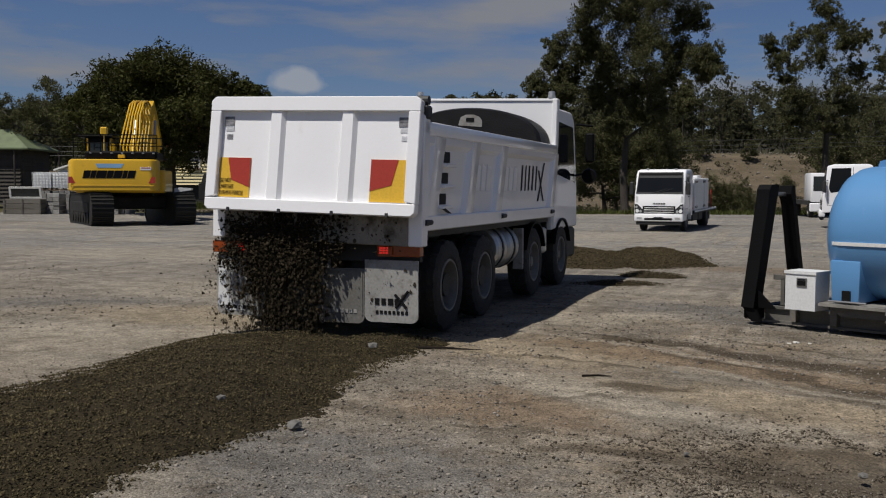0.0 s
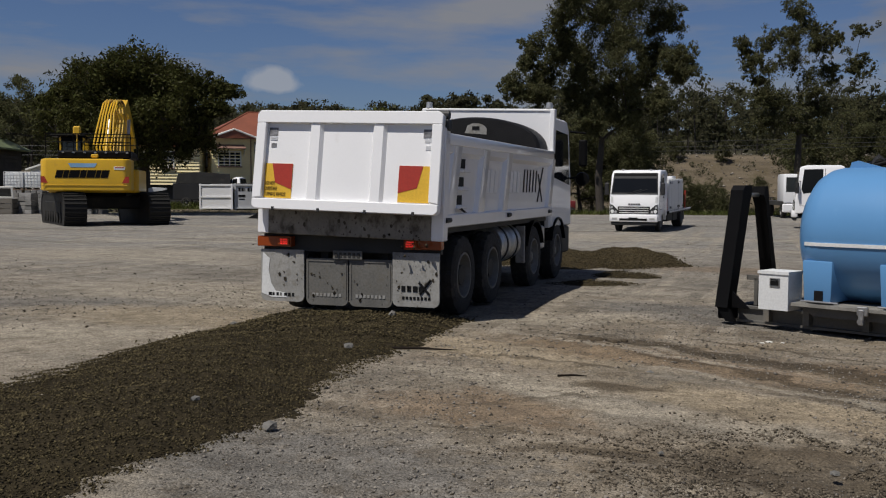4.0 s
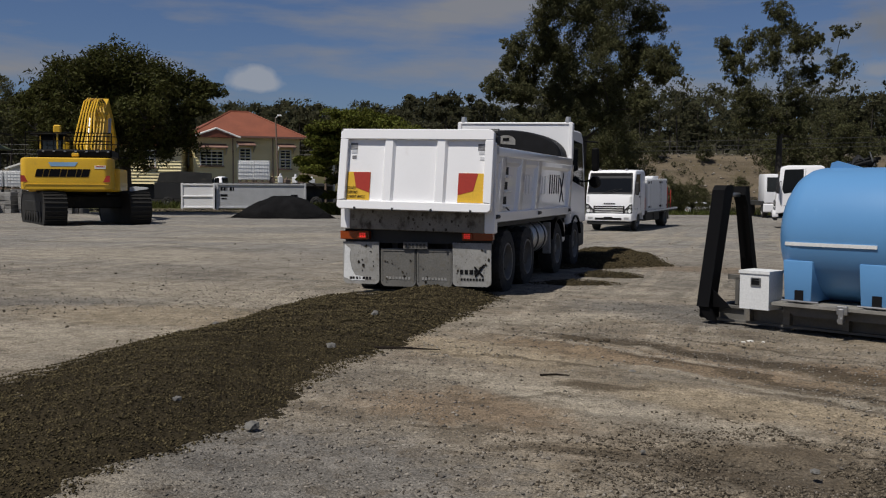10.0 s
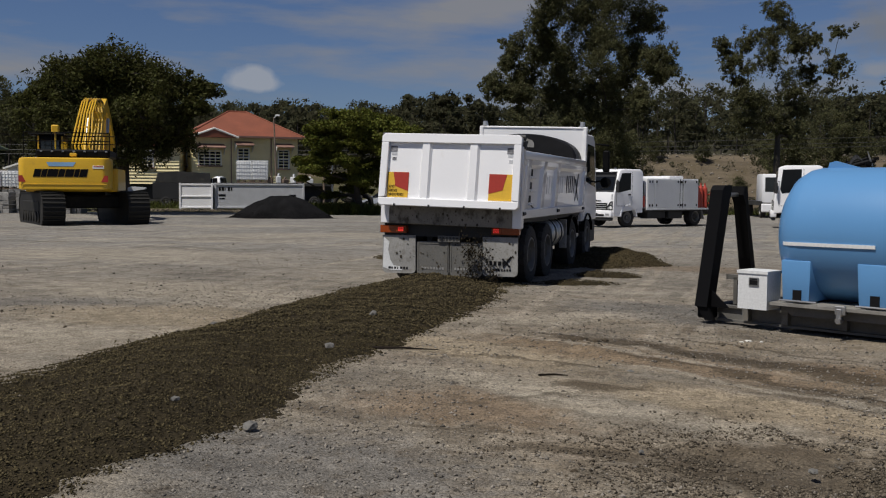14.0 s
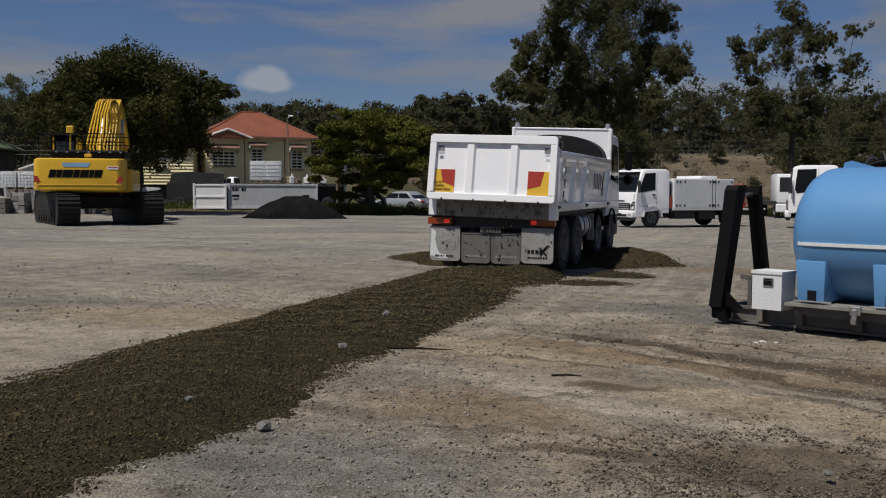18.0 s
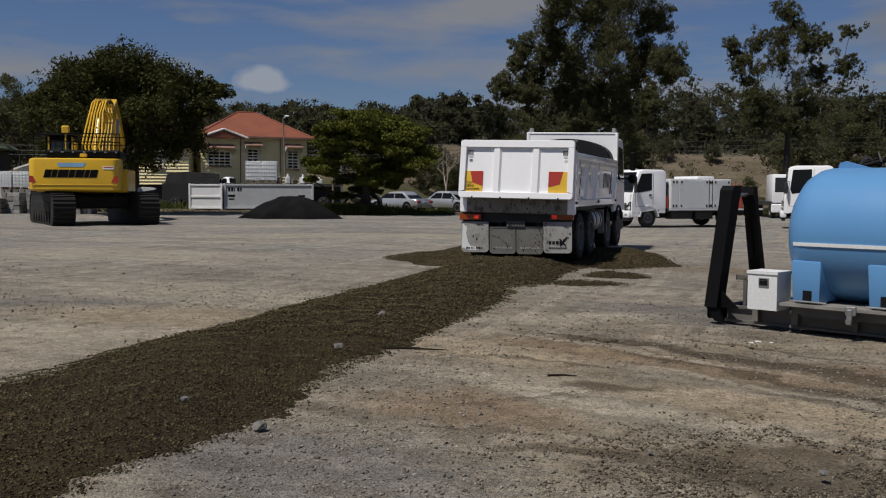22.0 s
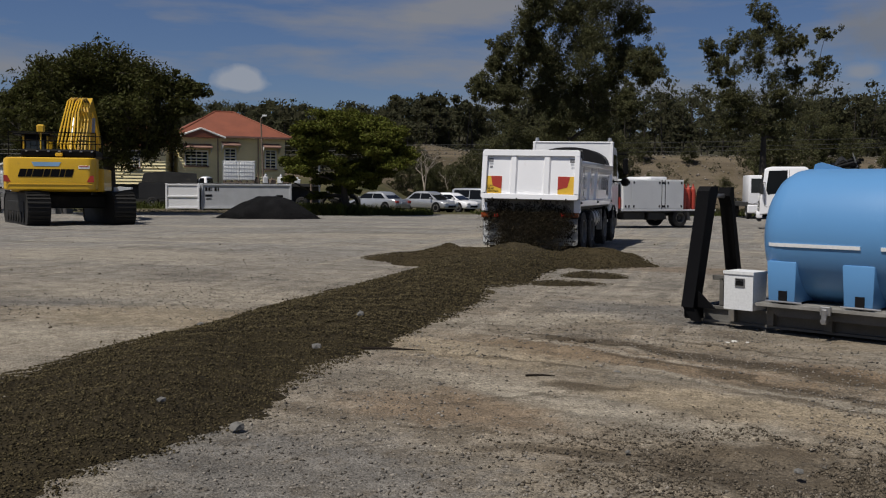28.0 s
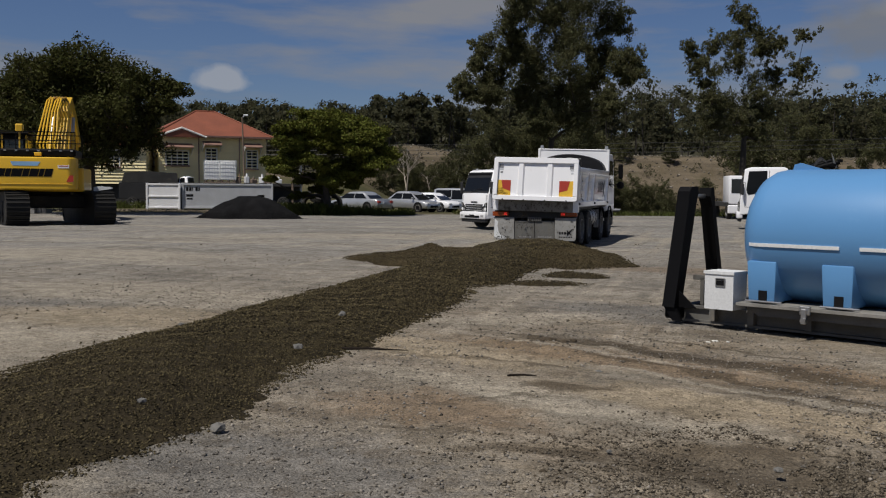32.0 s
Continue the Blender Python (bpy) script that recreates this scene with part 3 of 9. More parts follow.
def leaves(centres, radii, count, size, rng, droop=0.0, shell=0.55, narrow=0.42, face=0.0):
    """Leaf quads in clumps: centres (n, 3), radii (n, 3), count a clump; face: how far the leaves lie on the clump's skin."""
    n = len(centres)
    d = rng.normal(size=(n, count, 3))
    d /= np.linalg.norm(d, axis=-1, keepdims=True)
    r = rng.uniform(shell, 1.0, (n, count, 1)) ** 0.6
    p = (np.asarray(centres)[:, None] + d * r * np.asarray(radii)[:, None]).reshape(-1, 3)
    k = len(p)
    out = d.reshape(-1, 3) * face + rng.normal(size=(k, 3)) * (1 - face)
    out /= np.linalg.norm(out, axis=-1, keepdims=True)
    u = rng.normal(size=(k, 3))
    u[:, 2] = u[:, 2] * (1 - droop) - droop * 1.6
    u -= out * (u * out).sum(-1, keepdims=True)
    u /= np.linalg.norm(u, axis=-1, keepdims=True) + 1e-9
    w = np.cross(u, out)
    s = size * rng.uniform(0.6, 1.4, (k, 1))
    quad = np.stack([p - u * s, p - w * s * narrow, p + u * s, p + w * s * narrow], 1)
    return quad.reshape(-1, 3), np.arange(4 * k).reshape(-1, 4)


def smooth01(a, b, x):
    k = np.clip((np.asarray(x, float) - a) / (b - a), 0, 1)
    return k * k * (3 - 2 * k)


def terrain(x, y):
    right = smooth01(-8, 1, x)
    z = -2.0 * smooth01(66, 105, y) * smooth01(-2, 14, x)
    z = z + (10.0 * smooth01(157, 176, y)) * right + 5.0 * smooth01(100, 190, y) * (1 - right)
    return z + 12.0 * smooth01(180, 340, y)


def lattice(x, y, size, seed):
    """Smooth value noise in -1..1 on a square lattice."""
    x, y = np.asarray(x, float) / size, np.asarray(y, float) / size
    i, j = np.floor(x).astype(np.int64), np.floor(y).astype(np.int64)
    u, v = x - i, y - j
    u, v = u * u * (3 - 2 * u), v * v * (3 - 2 * v)

    def h(a, b):
        k = (a * 374761393 + b * 668265263 + seed * 974711) & 0xFFFFFFFF
        k = ((k ^ (k >> 13)) * 1274126177) & 0xFFFFFFFF
        return ((k ^ (k >> 16)) & 0xFFFF) / 32767.5 - 1

    return (h(i, j) * (1 - u) + h(i + 1, j) * u) * (1 - v) + (h(i, j + 1) * (1 - u) + h(i + 1, j + 1) * u) * v


def rough_ground(x, y):
    """Slow swells, wheel ruts and crumbly relief, strongest in the churned near corner."""
    x, y = np.asarray(x, float), np.asarray(y, float)
    z = 0.02 * np.sin(0.9 * x + 0.4 * y) * np.sin(0.5 * y - 0.3 * x) + 0.012 * np.sin(2.3 * x + 1.1 * y)
    near = 1 - smooth01(13, 22, y)
    churned = np.exp(-((x - 2.7) / 1.0) ** 2 - ((y - 5.65) / 0.6) ** 2)
    pit = np.exp(-((x - 1.7) / 0.22) ** 2 - ((y - 10.6) / 0.16) ** 2)
    k = near * (0.55 + 0.45 * np.clip(lattice(x, y, 1.3, 7) + 0.3, 0, 1) + 2.2 * churned + 1.5 * pit)
    z = z + k * (0.012 * lattice(x, y, 0.55, 1) + 0.009 * lattice(x, y, 0.21, 2) + 0.006 * lattice(x, y, 0.09, 3) + 0.004 * lattice(x, y, 0.045, 4))
    # ruts that run off to the near right
    w = (x - 0.2) * 0.69 + (y - 9.0) * 0.72 + 0.12 * np.sin(0.8 * x)
    for c in (-0.9, 0.55, 1.5):
        z = z - near * smooth01(-1.0, 0.6, x) * 0.022 * np.exp(-((w - c) / 0.13) ** 2) + near * smooth01(-1.0, 0.6, x) * 0.012 * np.exp(-((w - c - 0.26) / 0.1) ** 2)
    # low rise where the service truck stands
    z = z + 0.075 * smooth01(39.2, 41.4, y) * (1 - smooth01(47, 53, y)) * smooth01(0, 2.5, x) * (1 - smooth01(13, 15, x))
    return z - 0.03 * pit


def build_ground():
    ys = np.concatenate([np.linspace(-40, 3.2, 14), np.arange(3.4, 9, 0.033), np.arange(9, 16, 0.065), np.arange(16, 30, 0.16), np.linspace(30.8, 75, 60), np.linspace(77, 200, 70), np.linspace(206, 420, 36), np.linspace(450, 1500, 12)])
    u = np.linspace(-1, 1, 441)
    u = 0.065 * u + 0.935 * u ** 5
    y, uu = np.meshgrid(ys, u, indexing="ij")
    x = uu * (60 + 1.5 * np.abs(y))
    z = terrain(x, y) + rough_ground(x, y) * (1 - smooth01(35, 60, y))
    verts = np.stack([x, y, z], -1).reshape(-1, 3)
    i = np.arange(len(ys) - 1)[:, None] * len(u) + np.arange(len(u) - 1)[None]
    faces = np.stack([i, i + 1, i + 1 + len(u), i + len(u)], -1).reshape(-1, 4)
    me = raw_mesh("ground", verts, faces, "ground")
    me.shade_smooth()
    return tagged(new("ground", me), "dusty grey and tan gravel yard with rusty streaks", "ground", kind="structure")


build_ground()
bm = B()
box(bm, -500, 500, 144.5, 154.5, -2.35, -1.94)
solid("road", bm, "asphalt", Matrix(), "grey two-lane asphalt road below the yard", "road", kind="structure")

rng = np.random.default_rng(5)


def build_gravel():
    n = 84000
    y = 3.6 + 24 * rng.random(n) ** 2.3
    x = (rng.random(n) * 2 - 1) * (0.52 * y + 0.5) + 0.03 * y
    lane = np.abs(x - (-1.55 + 0.325 * (y - 10.47))) < 1.2
    keep = ~(lane & (y > 4)) & (np.sin(1.3 * x + 0.35 * y) + np.sin(0.8 * y - 0.6 * x) + rng.normal(0, 0.6, n) > -0.5) & (rng.random(n) > smooth01(9.0, 27.0, y))
    x, y = x[keep], y[keep]
    s = 0.003 + 0.016 * rng.random(len(x)) ** 5 + 0.0004 * y
    v, f = scatter(np.stack([x, y, rough_ground(x, y) + s * 0.2], -1), s, rng)
    tagged(new("gravel", raw_mesh("gravel", v, f, "stones")), "loose grey stone chips on the yard", "gravel", kind="stuff")
    # dark crumbs of soil dropped about the yard
    n = 9000
    y = 9 + 30 * rng.random(n) ** 1.3
    x = (rng.random(n) * 2 - 1) * (0.5 * y + 0.5)
    keep = lattice(x, y, 1.7, 31) + 0.6 * lattice(x, y, 0.5, 32) + rng.normal(0, 0.25, n) > 0.62
    x, y = x[keep], y[keep]
    s = 0.006 + 0.026 * rng.random(len(x)) ** 7 + 0.0002 * y
    v, f = scatter(np.stack([x, y, rough_ground(x, y) + s * 0.3], -1), s, rng)
    tagged(new("soil_crumbs", raw_mesh("soil_crumbs", v, f, M_EARTH)), "dark crumbs of soil dropped about the yard", "soil", kind="stuff")
    # broken earth in the near right corner
    n = 90000
    x, y = rng.normal(2.55, 0.85, n), rng.normal(5.65, 0.55, n)
    keep = (lattice(x, y, 0.7, 51) + 0.9 * lattice(x, y, 0.22, 52) + 0.7 * lattice(x, y, 0.08, 53) + rng.normal(0, 0.35, n) > -0.1) & (y > 3.7)
    x, y = x[keep], y[keep]
    s = 0.0025 + 0.015 * rng.random(len(x)) ** 6
    v, f = scatter(np.stack([x, y, rough_ground(x, y) + s * 0.3], -1), s, rng)
    tagged(new("broken_earth", raw_mesh("broken_earth", v, f, M_EARTH)), "crumbled brown clods of dry earth", "earth", kind="stuff")


M["earth_clods"] = stony("dry_earth_clods", (0.105, 0.088, 0.066), 0.7)
M_EARTH = "earth_clods"
build_gravel()


# ---- the spread soil ----
M["stick_wood"] = surface("dark_stick", (0.018, 0.014, 0.011), 0.9, spec=0.1, blotch=0.2)
M["earth_lump"] = surface("damp_earth_lump", (0.070, 0.055, 0.038), 0.95, spec=0.1, blotch=0.3, scale=12, bump=0.8)
M["pale_chip"] = surface("white_chip", (0.62, 0.60, 0.55), 0.8, blotch=0.15, scale=10)


def lane(y):
    """Middle of the strip that the truck lays, by distance from the camera."""
    return -1.55 + 0.322 * (y - 10.47)


def soil_sheet(name, x0, x1, y0, y1, height, nx, ny, clods, size, seed, stuff=("soil", "clods")):
    """A bumpy sheet of soil whose height is a function of place, with clods on it."""
    r = np.random.default_rng(seed)
    xs, ys = np.meshgrid(np.linspace(x0, x1, nx), np.linspace(y0, y1, ny), indexing="ij")
    z = height(xs, ys) * 1.12 - 0.028 + np.where(height(xs, ys) > 0.03, r.normal(0, 0.008, xs.shape), 0)
    v = np.stack([xs, ys, z], -1).reshape(-1, 3)
    i = np.arange(nx - 1)[:, None] * ny + np.arange(ny - 1)[None]
    f = np.stack([i, i + ny, i + ny + 1, i + 1], -1).reshape(-1, 4)
    f = f[(v[f][:, :, 2] > -0.04).any(1)]
    base = raw_mesh(name, v, f, stuff[0])
    base.shade_smooth()
    px, py = r.uniform(x0, x1, clods * 3), r.uniform(y0, y1, clods * 3)
    pz = height(px, py)
    near = height(px + r.normal(0, 0.17, len(px)), py + r.normal(0, 0.17, len(px))) > 0.02
    keep = np.flatnonzero((py > 3.6) & ((pz > 0.0) | (near & (r.random(len(px)) < 0.5))))[:clods]
    s = size * (0.45 + 1.1 * r.random(len(keep)) ** 3)
    cv, cf = scatter(np.stack([px[keep], py[keep], np.maximum(pz[keep], 0) + s * 0.3], -1), s, r, 0.8)
    return base, raw_mesh(name + "_clods", cv, cf, stuff[1])


def wob(y, k):
    return 0.05 * np.sin(1.1 * y + k) + 0.05 * np.sin(4.3 * y + 2 * k) * np.sin(1.9 * y) + 0.06 * np.sin(13.7 * y + k) * np.sin(3.3 * y + k) + 0.05 * np.sin(29.3 * y + 3 * k) * np.sin(7.1 * y)


def row_height(x, y):
    """The strip behind the truck: flat-topped, ragged at both edges."""
    u = x - lane(y)
    edge = np.where(u > 0, 1.40 - 0.06 * smooth01(8, 11, y) + wob(y, 1.0), 1.42 + wob(y, 3.0))
    k = np.clip(np.abs(u) / edge, 0, 1.2)
    far = smooth01(15.5, 20, y)
    top = 0.12 + 0.12 * far + (0.03 + 0.03 * far) * np.sin(1.7 * y + 2.0 * u) + (0.03 + 0.02 * far) * np.sin(3.1 * u + 0.9 * y) + 0.022 * np.sin(5.7 * y - 3.0 * u) * np.sin(4.1 * u + y) + 0.014 * np.sin(11.0 * y + 7.0 * u) * np.sin(9.0 * u - 3.0 * y)
    top = top * smooth01(-3.2, -1.6, y + 0.3 * np.sin(3 * u)) - 0.05 * (1 - smooth01(-3.2, -2.4, y))
    return np.where(k < 1, top * (1 - k ** 3), -0.05 * (k - 1) / 0.2)


def heap_height(cx, cy, rx, ry, top, k, p=1.6, lump=1.0):
    def f(x, y):
        a = np.arctan2(y - cy, x - cx)
        d = np.hypot((x - cx) / rx, (y - cy) / ry) * (1 + 0.13 * np.sin(3 * a + k) + 0.08 * np.sin(7 * a + 2 * k))
        return np.where(d < 1, top * (1 - d ** p) * (1 + lump * 0.25 * np.sin(1.9 * x + k) * np.sin(1.3 * y) + lump * 0.12 * np.sin(4.3 * x + 2.9 * y + k) + lump * 0.16 * lattice(x, y, 0.45, 5) + lump * 0.10 * lattice(x, y, 0.2, 6)), -0.06)
    return f


def soil_thing(name, label, meshes, category="soil heap", group=""):
    ob = tagged(new(name, meshes[0]), label, category, group)
    c = new("loose_soil", meshes[1])
    c.parent = ob
    c["kind"] = "stuff"
    return ob


soil_thing("soil_windrow", "freshly spread strip of damp dark brown soil", soil_sheet("soil_windrow", -8.0, -0.2, -3.4, 10.42, row_height, 150, 260, 108000, 0.0100, 11), "soil strip")
soil_thing("soil_mound", "low spread mound of brown soil with ragged edge", soil_sheet("soil_mound", -2.2, 5.4, 19.0, 28.5, heap_height(1.75, 23.4, 2.45, 3.2, 0.19, 1.0, 3.0), 90, 90, 14000, 0.017, 12, ("dry_soil", "dry_clods")), group="soil mounds")
soil_thing("soil_mound", "low spread mound of brown soil with ragged edge", soil_sheet("soil_mound", 2.4, 6.6, 19.6, 26.6, heap_height(4.1, 22.9, 1.4, 2.4, 0.18, 2.6, 2.6, 1.5), 60, 80, 8000, 0.019, 13, ("dry_soil", "dry_clods")), group="soil mounds")
soil_thing("soil_patch", "thin dark patch of spilt soil", soil_sheet("soil_patch", 1.2, 4.0, 16.2, 17.8, heap_height(2.5, 16.95, 0.85, 0.30, 0.08, 4.0), 50, 40, 1500, 0.014, 14), group="soil patches")
soil_thing("soil_patch", "thin dark patch of spilt soil", soil_sheet("soil_patch", 2.2, 4.6, 17.8, 19.6, heap_height(3.35, 18.65, 0.65, 0.38, 0.09, 5.2), 50, 40, 1500, 0.015, 15), group="soil patches")

soil_thing("soil_lump", "small rounded lump of brown soil at the mound's edge", soil_sheet("soil_lump", 0.3, 1.7, 25.4, 27.0, heap_height(0.95, 26.2, 0.42, 0.5, 0.22, 0.7), 26, 26, 500, 0.02, 16, ("dry_soil", "dry_clods")), group="soil mounds")

ROW_STEP = 0.9
row_strips = []
for k in range(20):
    y0 = 10.40 + ROW_STEP * k
    c = lane(y0 + ROW_STEP / 2)
    strip = soil_thing("soil_windrow_length", "length of damp dark brown soil just dropped by the truck",
                       soil_sheet("soil_windrow_length", c - 1.95, c + 1.95, y0 - 0.02, y0 + ROW_STEP + 0.02, row_height, 60, 17, max(2000, 5200 - 260 * k), 0.0135 + 0.0005 * k, 30 + k), "soil strip", "lengths of the soil strip")
    row_strips.append((strip, y0 + ROW_STEP / 2))


def stone(name, x, y, size, material, label, seed, flat=0.6):
    r = random.Random(seed)
    bm = B()
    bmesh.ops.create_icosphere(bm, subdivisions=1, radius=size * 0.8)
    for v in bm.verts:
        v.co *= 1 + 0.6 * (noise.noise(v.co / size * 0.9 + Vector((seed, 0, 0))))
        v.co.z *= flat
    z = max(0.0, float(row_height(np.array(x), np.array(y))))
    return solid(name, bm, material, pose(x, y, z + size * flat * 0.55, 0, 0, r.uniform(0, 360)), label, "stone", "loose stones", sharp=25)


for n, (x, y, s, z) in enumerate(((-1.2, 6.66, 0.07, 0), (-0.94, 9.66, 0.075, 0), (-0.63, 11.6, 0.07, 0), (-1.78, 6.95, 0.045, 0), (-2.51, 11.63, 0.06, 0), (1.83, 8.67, 0.05, 0), (2.25, 5.6, 0.035, 0), (1.35, 6.05, 0.025, 0))):
    stone("stone", x, y, s, "rock", "grey broken stone lying on the yard", n)
# lumps turned up by a wheel, and pale chips
for n, (x, y, s) in enumerate(((1.56, 10.32, 0.055), (1.66, 10.42, 0.075), (1.80, 10.36, 0.06), (1.70, 10.24, 0.045), (1.92, 10.46, 0.05), (1.46, 10.40, 0.04), (1.60, 10.5, 0.05), (0.86, 5.58, 0.035), (0.92, 5.50, 0.028), (0.80, 5.50, 0.022))):
    stone("earth_lump", x, y, s, "earth_lump", "dark lump of earth turned up on the yard", 40 + n, 0.7)
for n, (x, y, s) in enumerate(((3.50, 10.55, 0.05), (3.62, 10.5, 0.03), (3.40, 10.48, 0.035), (1.84, 8.74, 0.03))):
    stone("stone_chip", x, y, s, "pale_chip", "white broken chip on the yard", 60 + n, 0.35)
bm = B()
rod(bm, (-0.34, 0.02, 0.018), (0.05, 0, 0.022), 0.015, 7, 0.011)
rod(bm, (0.0, 0, 0.018), (0.33, -0.05, 0.012), 0.012, 7, 0.004)
solid("stick", bm, "stick_wood", pose(-0.20, 9.95, 0.0), "short dark broken stick on the gravel", "stick")
bm = B()
rod(bm, (-0.13, 0, 0.012), (0.02, 0.02, 0.014), 0.011, 6, 0.009)
rod(bm, (0.01, 0.02, 0.014), (0.13, 0.0, 0.010), 0.009, 6, 0.004)
solid("stick", bm, "stick_wood", pose(1.12, 8.55, 0.0), "thin dark twig on the gravel", "stick")


# ---- the ejector tipper that spreads the soil ----
# seconds, x, y, yaw, rise over the uneven yard, roll
TRUCK_ROWS = (
    (0, -1.71, 10.5, -18.1, 0.026, 0), (0.5, -1.55, 10.71, -18.2, 0.026, 0), (1, -1.42, 10.92, -18.2, 0.023, 0), (1.5, -1.38, 11.12, -18.3, 0.017, 0), (2, -1.32, 11.31, -18.4, 0.008, 0),
    (2.5, -1.34, 11.51, -18.4, 0.004, 0), (3, -1.32, 11.73, -18.5, 0.007, 0), (3.5, -1.29, 11.93, -18.6, 0.005, 0), (5.5, -1.05, 12.65, -18.8, -0.003, 0.3), (6, -0.98, 12.82, -18.9, -0.007, 0.3),
    (6.5, -0.89, 13.1, -18.9, -0.01, 0.2), (7, -0.79, 13.39, -19, -0.018, 0.1), (7.5, -0.68, 13.66, -19, -0.029, -0.1), (8, -0.61, 13.91, -19.1, -0.037, -0.2), (8.5, -0.53, 14.17, -19.1, -0.038, -0.2),
    (9, -0.42, 14.49, -19.2, -0.04, -0.3), (9.5, -0.31, 14.78, -19.2, -0.045, -0.4), (10, -0.22, 15.04, -19.2, -0.048, -0.5), (10.5, -0.16, 15.24, -19.2, -0.052, -0.6), (11, -0.09, 15.44, -19.2, -0.052, -0.6),
    (11.5, -0.02, 15.65, -19.2, -0.05, -0.7), (12, 0.06, 15.84, -19.2, -0.046, -0.6), (12.5, 0.11, 16.03, -19.2, -0.04, -0.4), (13, 0.17, 16.22, -19.2, -0.037, -0.2), (13.5, 0.26, 16.44, -19.2, -0.033, -0.1),
    (14, 0.35, 16.67, -19.1, -0.028, 0.1), (14.5, 0.45, 16.94, -19.1, -0.007, 0.2), (16.5, 0.79, 17.96, -18.9, 0.027, 0.4), (17, 0.86, 18.22, -18.9, 0.047, 0.4), (17.5, 0.9, 18.37, -18.9, 0.054, 0.4),
    (18, 0.93, 18.49, -18.9, 0.059, 0.4), (18.5, 0.98, 18.63, -18.9, 0.06, 0.3), (19, 1.05, 18.83, -18.8, 0.057, 0.3), (19.5, 1.15, 19.12, -18.8, 0.055, 0.1), (20, 1.26, 19.45, -18.8, 0.06, -0.1),
    (20.5, 1.38, 19.86, -18.8, 0.068, -0.4), (21, 1.47, 20.22, -18.8, 0.077, -0.6), (21.5, 1.58, 20.55, -18.8, 0.088, -0.7), (22, 1.69, 20.88, -18.7, 0.09, -0.6), (22.5, 1.82, 21.22, -18.7, 0.084, -0.4),
    (23, 1.96, 21.6, -18.7, 0.079, -0.2), (23.5, 2.08, 21.98, -18.7, 0.083, -0), (24, 2.19, 22.35, -18.6, 0.088, -0.2), (24.5, 2.29, 22.67, -18.6, 0.086, -0.4), (25, 2.39, 22.93, -18.5, 0.081, -0.5),
    (25.5, 2.44, 23.12, -18.5, 0.073, -0.6), (27.5, 2.77, 24.21, -18.8, 0.059, -0.7), (28, 2.88, 24.52, -18.9, 0.049, -0.7), (28.5, 3.05, 25.07, -19.1, 0.044, -0.6), (29, 3.21, 25.58, -19.2, 0.028, -0.4),
    (29.5, 3.34, 26.05, -19.4, 0.011, -0.3), (30, 3.47, 26.49, -19.6, 0.001, -0.4), (30.5, 3.59, 26.91, -19.8, -0.01, -0.4), (31, 3.7, 27.32, -19.9, -0.014, -0.3), (31.5, 3.83, 27.76, -20.1, -0.012, -0.3),
    (32, 3.98, 28.24, -20.3, -0.012, -0.3),
)
LEAN = pose(0, 0, 0, 0, 1.5, 0)


def wheel_mesh(radius, width, rim_r, side, deep=False):
    """Tyre and rim, axle along x; side +1: the dished face looks to +x."""
    w = width / 2
    tyre = B()
    rings = []
    for a, r, tread in ((-0.8, rim_r, 0), (-1, rim_r + 0.04, 0), (-1, radius - 0.07, 0), (-0.82, radius - 0.012, 1), (-0.3, radius, 1), (-0.25, radius - 0.012, 0), (0.25, radius - 0.012, 0), (0.3, radius, 1), (0.82, radius - 0.012, 1), (1, radius - 0.07, 0), (1, rim_r + 0.04, 0), (0.8, rim_r, 0)):
        ring = []
        for i in range(64):
            k = 2 * math.pi * i / 64
            rr = r - (0.022 * radius / 0.5 if tread and i % 4 == 3 else 0)
            ring.append((a * w, rr * math.cos(k), rr * math.sin(k)))
        rings.append(ring)
    loft(tyre, rings, caps=False)
    d = side * w
    k = -0.5 if deep else 0.25
    rim = lathe(B(), [(d * 0.92, rim_r + 0.012), (d * 1.0, rim_r + 0.004), (d * 0.98, rim_r - 0.015), (d * (k + 0.1), rim_r * 0.86), (d * k, rim_r * 0.8), (d * k, rim_r * 0.5), (d * (k + 0.3), rim_r * 0.42), (d * (k + 0.5), rim_r * 0.2), (d * (k + 0.5), 0.01)], 28, caps=False)
    for i in range(10):
        a = 2 * math.pi * i / 10
        c, s = math.cos(a) * rim_r * 0.64, math.sin(a) * rim_r * 0.64
        rod(rim, (d * k, c, s), (d * (k + 0.2), c, s), 0.018, 6)
    return tyre, rim


spinning = []


def add_wheel(parent, x, y, radius, width, rim_r, side, label="dusty black wheel with grey rim", deep=False):
    tyre, rim = wheel_mesh(radius, width, rim_r, side, deep)
    hub = rod(B(), (-width * 0.35, 0, 0), (width * 0.35, 0, 0), rim_r * 0.45, 12)
    w = part("wheel", hub, "chassis", parent, label, at=pose(x, y, radius))
    part("tyre", tyre, "tyre", w)
    part("rim", rim, "rim", w)
    spinning.append((w, x, y, radius))
    return w


def text_mesh(words, size, at, material, parent, name="lettering", label=""):
    cu = bpy.data.curves.new("words", "FONT")
    cu.body, cu.size, cu.extrude = words, size, 0.001
    cu.space_line = 0.95
    tmp = bpy.data.objects.new("words", cu)
    me = bpy.data.meshes.new_from_object(tmp)
    bpy.data.objects.remove(tmp)
    me.materials.clear()
    me.materials.append(M[material])
    ob = new(name, me)
    ob.parent, ob.matrix_basis = parent, at
    if label:
        ob["label"] = label
    return ob


